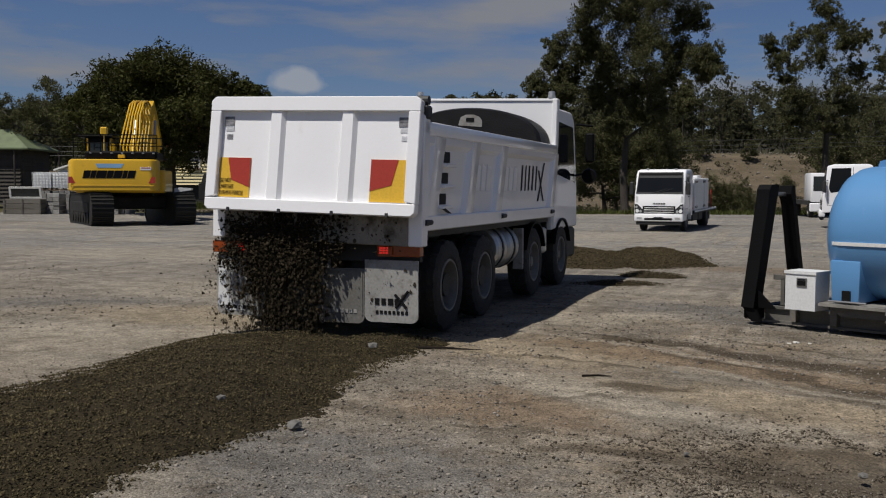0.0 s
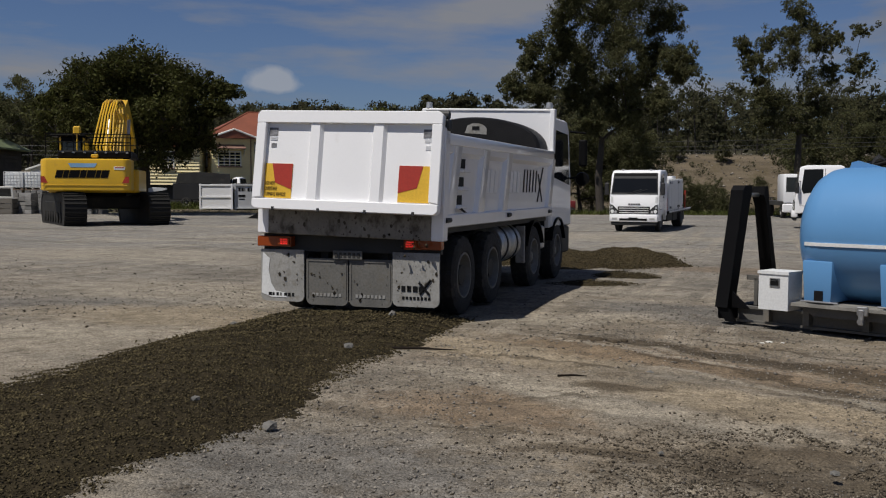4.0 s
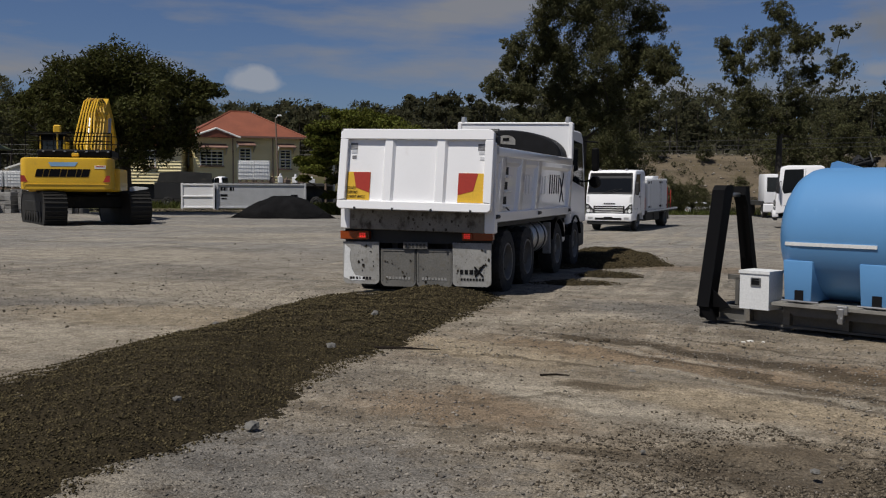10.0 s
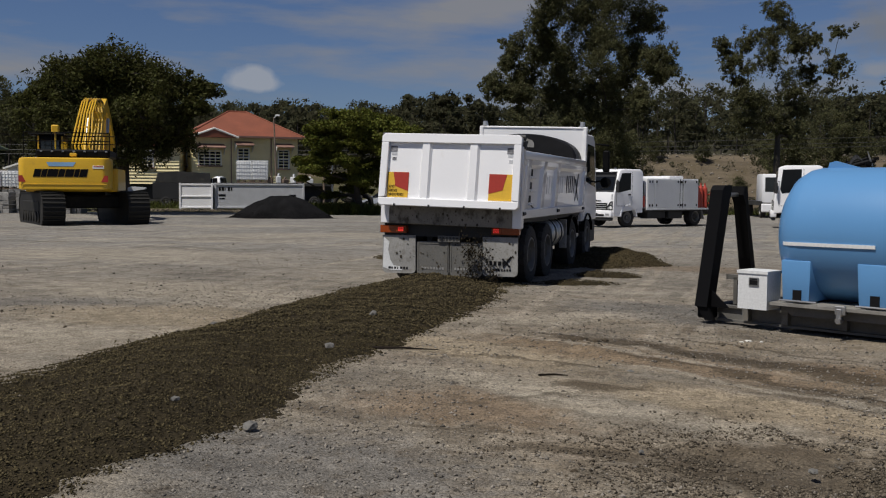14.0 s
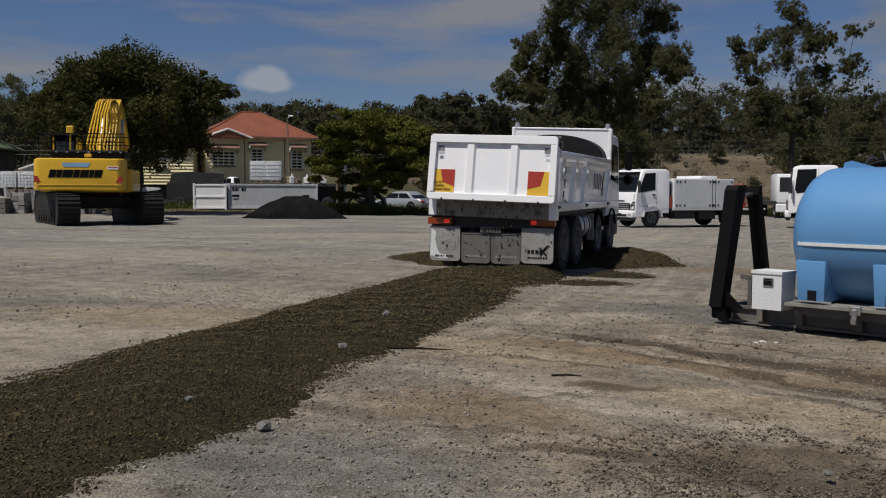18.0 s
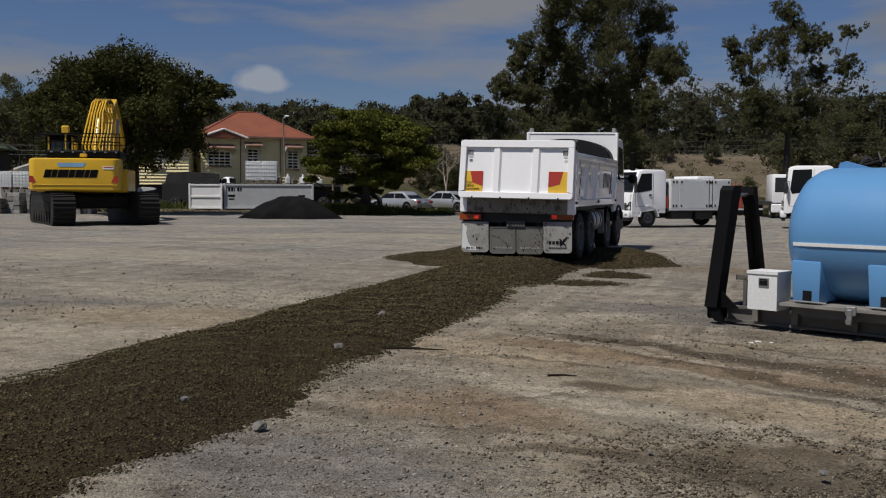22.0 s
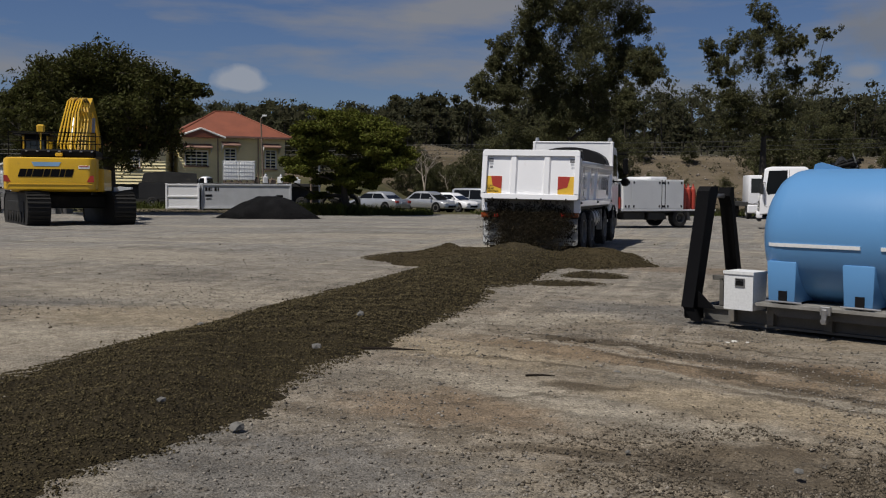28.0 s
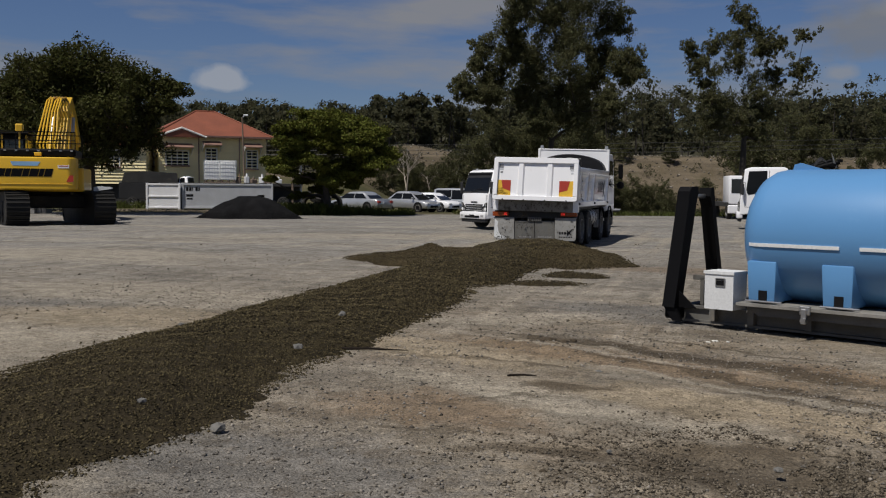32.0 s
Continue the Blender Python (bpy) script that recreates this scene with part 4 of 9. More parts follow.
def flap_sheet(x0, x1, z0, z1, y, r=0.07, thick=0.022):
    """A hanging rubber sheet with rounded foot corners."""
    pts = [(x0, z1), (x1, z1)]
    for cx, a0 in ((x1 - r, 0), (x0 + r, -90)):
        pts += [(cx + r * math.cos(radians(a0 - 18 * i)), z0 + r + r * math.sin(radians(a0 - 18 * i))) for i in range(6)]
    bm = slab(B(), pts, thick, pose(0, y, 0))
    bmesh.ops.bevel(bm, geom=bm.edges[:], offset=0.004, segments=1, affect="EDGES", profile=0.5)
    return bm


def splash(parent, xs, zs, y, n, seed):
    """Flat dried blots of mud, more of them towards the middle of the sheet."""
    r = random.Random(seed)
    bm = B()
    for k in range(n):
        x, z = r.uniform(*xs), zs[0] + (zs[1] - zs[0]) * r.betavariate(1.6, 1.6)
        size = 0.004 + 0.022 * r.random() ** 4
        m = 7
        bm.faces.new([bm.verts.new((x + size * r.uniform(0.5, 1.2) * math.cos(2 * math.pi * i / m), y, z + size * r.uniform(0.6, 1.7) * math.sin(2 * math.pi * i / m))) for i in range(m)])
    bmesh.ops.solidify(bm, geom=bm.faces[:], thickness=0.003)
    ob = part("mud_blots", bm, "mud_splash", parent, "dried brown mud blots")
    ob["kind"] = "stuff"
    return ob


def build_truck():
    tr = thing("tipper_truck", pose(-1.71, 10.47, 0, 0, 0, -18.1), "white eight-wheel ejector tipper truck, muddy at the rear, dropping soil", "truck")
    # body: two sides with rails and shallow panels, floor, headboard
    for s in (-1, 1):
        bm = B()
        x0, x1 = (1.13, 1.19) if s > 0 else (-1.19, -1.13)
        box(bm, x0, x1, 0.06, 5.98, 1.22, 2.30)
        side = part("body_side", bm, "white_side", tr, "glossy white steel body side, dusty", turn=LEAN)
        bm = B()
        box(bm, s * 1.10, s * 1.25, 0.04, 6.0, 2.20, 2.34, 0.02, 2)
        part("top_rail", bm, "white_side", tr, turn=LEAN)
        bm = B()
        box(bm, s * 1.12, s * 1.245, 0.04, 6.0, 1.20, 1.36, 0.012)
        part("bottom_rail", bm, "white_side", tr, turn=LEAN)
        # slanted pressed ribs on the recessed sheet, wide at the corner
        for y0, wide in ((0.10, 0.34), (1.40, 0.30), (2.62, 0.30), (5.62, 0.26)):
            bm = B()
            loft(bm, [[(s * 1.188, y0, 1.34), (s * 1.188, y0 + wide + 0.16, 1.34), (s * 1.188, y0 + wide + 0.40, 2.21), (s * 1.188, y0 + 0.24, 2.21)],
                      [(s * 1.236, y0 + 0.08, 1.36), (s * 1.236, y0 + wide + 0.06, 1.36), (s * 1.236, y0 + wide + 0.30, 2.20), (s * 1.236, y0 + 0.32, 2.20)]])
            part("side_rib", bm, "white_side", tr, turn=LEAN)
        bm = B()
        loft(bm, [[(s * 1.188, 0.06, 2.06), (s * 1.188, 5.98, 2.06), (s * 1.188, 5.98, 2.24), (s * 1.188, 0.06, 2.24)], [(s * 1.232, 0.06, 2.12), (s * 1.232, 5.98, 2.12), (s * 1.232, 5.98, 2.22), (s * 1.232, 0.06, 2.22)]])
        part("side_band", bm, "white_side", tr, turn=LEAN)
        # hinge knuckles along the lower rail
        for y in (0.16, 3.0, 5.75):
            bm = B()
            rod(bm, (s * 1.24, y - 0.05, 1.29), (s * 1.24, y + 0.05, 1.29), 0.035, 10)
            rod(bm, (s * 1.24, y + 0.07, 1.29), (s * 1.24, y + 0.15, 1.29), 0.03, 10)
            part("hinge", bm, "black_plastic", tr, turn=LEAN)
    for z, k in ((1.93, 0.07), (1.70, 0.02), (1.47, -0.03)):
        bm = B()
        box(bm, 1.185, 1.196, 0.72 + k, 0.92 + k, z, z + 0.12, 0.0)
        part("step_hole", bm, "letter", tr, turn=LEAN)
        bm = B()
        box(bm, 1.185, 1.245, 0.70 + k, 1.02 + k, z - 0.05, z - 0.015, 0.006)
        part("step_ledge", bm, "white_side", tr, turn=LEAN)
    bm = B()
    slab(bm, [(0.64, 1.42), (0.84, 1.37), (0.96, 1.37), (0.74, 1.43)], 0.004, pose(1.247, 0, 0, 0, 0, 90))
    part("step_mark", bm, "letter", tr, turn=LEAN)
    bm = B()
    box(bm, -1.14, 1.14, 0.06, 5.98, 1.12, 1.24)
    part("body_floor", bm, "chassis", tr, turn=LEAN)
    bm = B()
    slab(bm, [(-1.23, 1.2), (1.23, 1.2), (1.23, 3.07), (-1.23, 3.07)], 0.07, pose(0, 5.98, 0))
    box(bm, -1.235, 1.235, 5.96, 6.12, 3.03, 3.075, 0.012)
    box(bm, -1.235, -1.15, 5.96, 6.12, 2.3, 3.05, 0.012)
    box(bm, 1.15, 1.235, 5.96, 6.12, 2.3, 3.05, 0.012)
    part("headboard", bm, "white", tr, "tall white steel headboard", turn=LEAN)
    for s in (-1, 1):
        bm = B()
        rod(bm, (s * 1.12, 6.03, 3.07), (s * 1.12, 6.03, 3.10), 0.07, 14)
        rod(bm, (s * 1.12, 6.03, 3.10), (s * 1.12, 6.03, 3.19), 0.06, 14, 0.05)
        part("beacon", bm, "alloy", tr, turn=LEAN)
    # soil load and the arched tarpaulin at the front of the load
    bm = B()
    rings = []
    for y, k in ((5.30, 0.96), (5.36, 1.0), (5.94, 1.0)):
        ring = []
        for i in range(25):
            a = math.pi * i / 24
            ring.append((1.14 * k * math.cos(a), y, 2.30 + 0.58 * k * math.sin(a) ** 0.8))
        rings.append(ring)
    loft(bm, rings)
    tarp = part("tarpaulin", bm, "tarp", tr, "black arched load cover", turn=LEAN)
    bm = B()
    slab(bm, [(-0.19, 2.60), (0.20, 2.58), (0.20, 2.68), (0.15, 2.74), (0.06, 2.77), (-0.06, 2.77), (-0.15, 2.73)], 0.004, pose(0, 5.295, 0))
    part("label", bm, "flap_white", tarp, "white fan-shaped label", turn=LEAN)
    bm = B()
    box(bm, -0.06, 0.07, 5.288, 5.293, 2.66, 2.72)
    part("label_print", bm, "letter", tarp, turn=LEAN)
    bm = B()
    xs, ys = np.linspace(-1.12, 1.12, 15), np.linspace(0.4, 5.3, 25)
    vs = [[bm.verts.new((x, y, 1.75 + 0.25 * math.cos(x * 1.2) + 0.06 * noise.noise(Vector((x * 3, y * 3, 0))))) for y in ys] for x in xs]
    for a, b in zip(vs, vs[1:]):
        for j in range(len(ys) - 1):
            bm.faces.new((a[j], b[j], b[j + 1], a[j + 1]))
    part("load", bm, "soil", tr, "dark damp soil load", turn=LEAN)
    # tailgate: a frame, a recessed sheet and two uprights, leaning out at the foot
    tilt = math.degrees(math.atan2(0.14, 1.22))
    gate_at = LEAN @ pose(0, 0.0, 2.58, -tilt)
    H = 1.235
    bm = B()
    slab(bm, [(-1.20, -H + 0.02), (1.20, -H + 0.02), (1.20, -0.03), (-1.20, -0.03)], 0.05, pose(0, 0.03, 0))
    gate = part("tailgate", bm, "white", tr, "clean white steel tailgate with two uprights", turn=None, at=gate_at)
    for name, pts in (("frame_top", [(-1.23, -0.045), (-1.18, 0.0), (1.18, 0.0), (1.23, -0.045), (1.23, -0.155), (-1.23, -0.155)]),
                      ("frame_bottom", [(-1.235, -H + 0.13), (1.235, -H + 0.13), (1.235, -H + 0.04), (1.19, -H), (-1.19, -H), (-1.235, -H + 0.04)]),
                      ("frame_side", [(-1.235, -H + 0.13), (-1.11, -H + 0.15), (-1.10, -0.155), (-1.23, -0.155)]),
                      ("frame_side", [(1.235, -H + 0.13), (1.11, -H + 0.15), (1.10, -0.155), (1.23, -0.155)])):
        bm = B()
        slab(bm, pts, 0.115, pose(0, -0.035, 0))
        bmesh.ops.bevel(bm, geom=bm.edges[:], offset=0.008, segments=1, affect="EDGES", profile=0.5)
        part(name, bm, "white", gate)
    for x in (-0.42, 0.42):
        bm = B()
        loft(bm, [[(x - 0.095, 0.031, -H + 0.12), (x + 0.095, 0.031, -H + 0.12), (x + 0.095, 0.031, -0.15), (x - 0.095, 0.031, -0.15)],
                  [(x - 0.065, -0.015, -H + 0.12), (x + 0.055, -0.015, -H + 0.12), (x + 0.055, -0.015, -0.15), (x - 0.065, -0.015, -0.15)]])
        part("upright", bm, "white", gate)
    for x in (-0.93, -0.31, 0.31, 0.93):
        bm = B()
        box(bm, x - 0.015, x + 0.015, -0.045, -0.03, -H - 0.015, -H + 0.03)
        part("drain_stub", bm, "black_plastic", gate)
    for s in (-1, 1):
        # marker boards: yellow plate with a red field
        x0, x1 = (-1.10, -0.72) if s < 0 else (0.70, 1.10)
        zt, zb = (-0.66, -1.09) if s < 0 else (-0.65, -1.09)
        bm = B()
        box(bm, x0, x1, 0.022, 0.029, zb, zt)
        plate = part("marker_board", bm, "board_yellow", gate, "yellow and red rear marker plate")
        bm = B()
        w, h = x1 - x0, zt - zb
        pts = [(0.26, 1), (1, 1), (1, 0.26), (0.40, 0.44)] if s < 0 else [(0, 1), (0.76, 1), (0.60, 0.40), (0, 0.25)]
        slab(bm, [(x0 + w * a, zb + h * b) for a, b in pts], 0.004, pose(0, 0.0175, 0))
        part("red_field", bm, "board_red", plate)
        if s < 0:
            for i, words in enumerate(("DO NOT", "OVERTAKE", "TURNING VEHICLE")):
                text_mesh(words, 0.062, pose(x0 + 0.012, 0.0165, zb + 0.16 - 0.068 * i, 90) @ Matrix.Diagonal((0.56, 1.1, 1, 1)), "letter", plate)
    for s in (-1, 1):
        # small stickers below the top corners
        x = s * 1.03 - 0.05
        for i, (w, h, m) in enumerate(((0.12, 0.10, "sticker_dark"), (0.10, 0.045, "decal_grey"), (0.07, 0.05, "sticker_dark" if s < 0 else "decal_grey"))):
            bm = B()
            box(bm, x + 0.02 * i, x + 0.02 * i + w, 0.024, 0.029, -0.26 - 0.085 * i - 0.5 * h, -0.26 - 0.085 * i + 0.5 * h)
            box(bm, x + 0.02 * i + 0.02, x + 0.02 * i + w - 0.02, 0.0225, 0.029, -0.262 - 0.085 * i, -0.258 - 0.085 * i)
            part("sticker", bm, m, gate, "small printed sticker")
        # gate pivots at the top of the corner posts
        bm = B()
        box(bm, s * 1.17, s * 1.27, 0.05, 0.20, 2.36, 2.50, 0.02)
        rod(bm, (s * 1.12, 0.11, 2.55), (s * 1.26, 0.11, 2.55), 0.05, 10)
        part("gate_pivot", bm, "black_plastic", tr, turn=LEAN)
        bm = B()
        box(bm, s * 1.09, s * 1.25, 0.03, 0.20, 1.04, 2.40, 0.012)
        part("corner_post", bm, "white_side", tr, turn=LEAN)
    bm = B()
    box(bm, -1.09, 1.09, 0.02, 0.16, 1.04, 1.36, 0.01)
    sill = part("rear_sill", bm, "white_dirty", tr, "mud-caked white rear sill", turn=LEAN)
    splash(sill, (-1.05, 1.05), (1.05, 1.36), 0.012, 90, 33)
    bm = B()
    box(bm, -1.08, 1.08, 0.26, 0.30, 1.22, 2.2)
    part("soil_face", bm, "soil", tr, turn=LEAN)
    # lights, flaps and plate
    for s in (-1, 1):
        bm = B()
        box(bm, s * 0.76, s * 1.24, 0.06, 0.18, 0.90, 1.03, 0.008)
        lamp = part("tail_light", bm, "amber", tr, "amber and red tail light block")
        bm = B()
        box(bm, s * 0.78, s * 0.94, 0.035, 0.07, 0.92, 1.01, 0.008)
        part("stop_lamp", bm, "amber" , lamp)
        bm = B()
        for i in range(3):
            for j in range(3):
                box(bm, s * 0.80 + s * 0.035 * i, s * 0.80 + s * 0.035 * i + s * 0.028, 0.028, 0.036, 0.93 + 0.026 * j, 0.95 + 0.026 * j)
        part("lit_lens", bm, "red_lens", lamp, "lit red lamp cells")
        flap = part("mudflap", flap_sheet(0.60 if s > 0 else -1.21, 1.21 if s > 0 else -0.60, 0.20, 0.86, 0.10), "flap_white", tr, "muddy white mudflap with dark print" if s > 0 else "white mudflap with a bright strip along its edge")
        marks = [(0.72 + 0.075 * i, w, 0.385, 0.07) for i, w in enumerate((0.05, 0.05, 0.06, 0.07))] + [(0.73 + 0.048 * i, 0.03, 0.29, 0.035) for i in range(8)] if s > 0 else [(-1.10 + 0.055 * i, w, 0.27, 0.04) for i, w in enumerate((0.05, 0.03, 0.035, 0.02, 0.04, 0.035, 0.03))]
        for x, w, z, h in marks:
            bm = B()
            box(bm, x, x + w, 0.094, 0.099, z, z + h)
            part("flap_mark", bm, "letter", flap)
        if s > 0:
            for p, q in (((0.96, 0.096, 0.36), (1.10, 0.096, 0.54)), ((0.95, 0.096, 0.50), (1.08, 0.096, 0.36))):
                part("flap_stroke", rod(B(), p, q, 0.015, 6), "letter", flap)
        # dried mud thrown on the sheet
        splash(flap, (0.62, 1.19) if s > 0 else (-0.98, -0.62), (0.22, 0.84), 0.094, 26, 7 + s)
    for k, (x0, x1) in enumerate(((-0.585, -0.008), (0.008, 0.585))):
        flap = part("mudflap", flap_sheet(x0, x1, 0.17, 0.76, 0.13), "flap_grey", tr, "mud-grey moulded rubber flap")
        # raised rim and a row of faint marks
        bm = B()
        for a0, a1, z0, z1 in ((x0 + 0.02, x0 + 0.035, 0.26, 0.72), (x1 - 0.035, x1 - 0.02, 0.26, 0.72), (x0 + 0.035, x1 - 0.035, 0.72, 0.735)):
            box(bm, a0, a1, 0.122, 0.130, z0, z1)
        part("flap_rim", bm, "flap_grey", flap)
        for i in range(8):
            bm = B()
            box(bm, x0 + 0.09 + 0.052 * i, x0 + 0.09 + 0.052 * i + 0.034, 0.124, 0.130, 0.28, 0.32)
            part("flap_mark", bm, "flap_white", flap)
        splash(flap, (x0 + 0.03, x1 - 0.03), (0.2, 0.74), 0.122, 24, 21 + k)
    bm = B()
    box(bm, -0.20, 0.20, 0.095, 0.11, 0.755, 0.865, 0.006)
    plate = part("number_plate", bm, "flap_grey", tr, "dusty plate with dark bars")
    bm = B()
    for i in range(6):
        box(bm, -0.17 + 0.06 * i, -0.17 + 0.06 * i + 0.035, 0.09, 0.096, 0.78, 0.84)
    part("plate_print", bm, "chassis", plate)
    bm = B()
    box(bm, -1.2, 1.2, 0.17, 0.25, 0.84, 1.06)
    part("rear_beam", bm, "chassis", tr)
    for s in (-1, 1):
        bm = B()
        box(bm, s * 0.36, s * 0.46, 0.3, 7.6, 0.72, 1.12)
        part("chassis_rail", bm, "chassis", tr)
    # plain dark block added under the body, closes the view through
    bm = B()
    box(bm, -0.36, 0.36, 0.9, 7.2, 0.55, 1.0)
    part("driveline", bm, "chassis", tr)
    # side writing: plain shapes only
    bm = B()
    y = 4.05
    for w in (0.16, 0.13, 0.16, 0.16, 0.15):
        slab(bm, [(0, 0), (w * 0.45, 0), (w * 0.7, 0.36), (0.25 * w, 0.36)], 0.004, pose(1.196, y, 1.62, 0, 0, 90))
        y += w + 0.05
    for a, b in ((0.0, 0.34), (0.34, 0.0)):
        slab(bm, [(a, 0), (a + 0.07, 0), (b + 0.07, 0.58 if b else 0.46), (b, 0.58 if b else 0.46)], 0.004, pose(1.198, y - 0.05, 1.46, 0, 0, 90))
    part("side_lettering", bm, "letter", tr, "dark slanted side lettering", turn=LEAN)
    # reflections on the glossy side, painted as white slanted shapes
    for y0, n in ((1.95, 3), (3.2, 3)):
        bm = B()
        for i in range(n):
            slab(bm, [(0, 0), (0.16, 0), (0.2, 0.3), (0.05, 0.33)], 0.004, pose(1.196, y0 + 0.22 * i, 1.62, 0, 0, 90))
        part("side_decal", bm, "white", tr, "white slanted shapes painted for reflections on the side", turn=LEAN)
    # tanks and guards between the axles
    for s in (-1, 1):
        for y0, y1, r in ((3.15, 3.62, 0.30), (3.70, 4.22, 0.30)):
            bm = lathe(B(), [(y0, 0.02), (y0, r * 0.9), (y0 + 0.04, r), (y1 - 0.04, r), (y1, r * 0.9), (y1, 0.02)], 24, "y", (s * 0.88, 0, 0.80))
            tank = part("air_tank", bm, "alloy", tr, "dusty alloy tank")
            bm = lathe(B(), [((y0 + y1) / 2 - 0.03, r), ((y0 + y1) / 2 - 0.03, r + 0.012), ((y0 + y1) / 2 + 0.03, r + 0.012), ((y0 + y1) / 2 + 0.03, r)], 24, "y", (s * 0.88, 0, 0.80))
            part("strap", bm, "black_plastic", tank)
        bm = B()
        box(bm, s * 1.05, s * 1.2, 4.32, 4.38, 0.45, 1.05, 0.01)
        part("side_guard", bm, "flap_white", tr)
        bm = B()
        box(bm, s * 0.75, s * 1.16, 5.70, 5.95, 0.6, 1.0, 0.03)
        part("battery_box", bm, "alloy", tr)
        for y in (4.98, 6.79):
            bm = B()
            rings = []
            for i in range(9):
                a = math.radians(20 + 140 * i / 8)
                rings.append([(s * 0.85, y + 0.58 * math.cos(a), 0.52 + 0.58 * math.sin(a)), (s * 1.24, y + 0.58 * math.cos(a), 0.52 + 0.58 * math.sin(a)),
                              (s * 1.24, y + 0.61 * math.cos(a), 0.52 + 0.61 * math.sin(a)), (s * 0.85, y + 0.61 * math.cos(a), 0.52 + 0.61 * math.sin(a))])
            loft(bm, rings)
            part("mudguard", bm, "black", tr)
        for y in (1.08, 2.43):
            add_wheel(tr, s * 1.085, y, 0.52, 0.27, 0.29, s, deep=True)
            add_wheel(tr, s * 0.76, y, 0.52, 0.27, 0.29, s)
        for y in (4.98, 6.79):
            add_wheel(tr, s * 1.06, y, 0.52, 0.30, 0.29, s)
    # cab
    bm = B()
    prof = [(6.22, 0.95), (6.22, 2.86), (6.30, 2.94), (7.55, 2.94), (7.75, 2.80), (8.0, 1.75), (8.05, 0.95)]
    rings = []
    for x, k in ((-1.20, 0.97), (-1.16, 1.0), (1.16, 1.0), (1.20, 0.97)):
        rings.append([(x, 7.1 + (y - 7.1) * k, 1.9 + (z - 1.9) * k) for y, z in prof])
    loft(bm, rings)
    cab = part("cab", bm, "white", tr, "white cab-over truck cab")
    bm = B()
    box(bm, -1.17, 1.17, 6.3, 8.05, 0.42, 0.94, 0.04)
    part("cab_base", bm, "black_plastic", cab)
    for s in (-1, 1):
        bm = B()
        slab(bm, [(6.48, 1.85), (7.85, 1.72), (7.65, 2.68), (6.48, 2.72)], 0.006, pose(s * 1.203, 0, 0, 0, 0, 90))
        part("door_window", bm, "glass", cab)
        bm = B()
        rod(bm, (s * 1.2, 7.85, 2.75), (s * 1.5, 7.95, 2.72), 0.02, 8)
        rod(bm, (s * 1.2, 7.85, 1.85), (s * 1.5, 7.95, 1.90), 0.02, 8)
        box(bm, s * 1.36, s * 1.52, 7.92, 8.02, 2.08, 2.60, 0.03)
        mirror = part("mirror", bm, "black", cab, "black door mirror")
        bm = lathe(B(), [(7.86, 0.02), (7.86, 0.12), (7.93, 0.14), (8.0, 0.06)], 16, "y", (s * 1.44, 0, 1.84))
        part("round_mirror", bm, "black", mirror)
    bm = B()
    rod(bm, (1.08, 6.15, 1.2), (1.08, 6.15, 2.98), 0.06, 12)
    rod(bm, (1.08, 6.15, 2.0), (1.08, 6.15, 2.8), 0.085, 12)
    part("exhaust_stack", bm, "steel", tr, "bright steel exhaust stack")
    # dark panel added for the shade between headboard and cab
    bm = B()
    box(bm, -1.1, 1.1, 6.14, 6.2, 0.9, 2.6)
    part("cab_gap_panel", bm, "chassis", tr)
    return tr


truck = build_truck()
truck_wheels, spinning = spinning, []

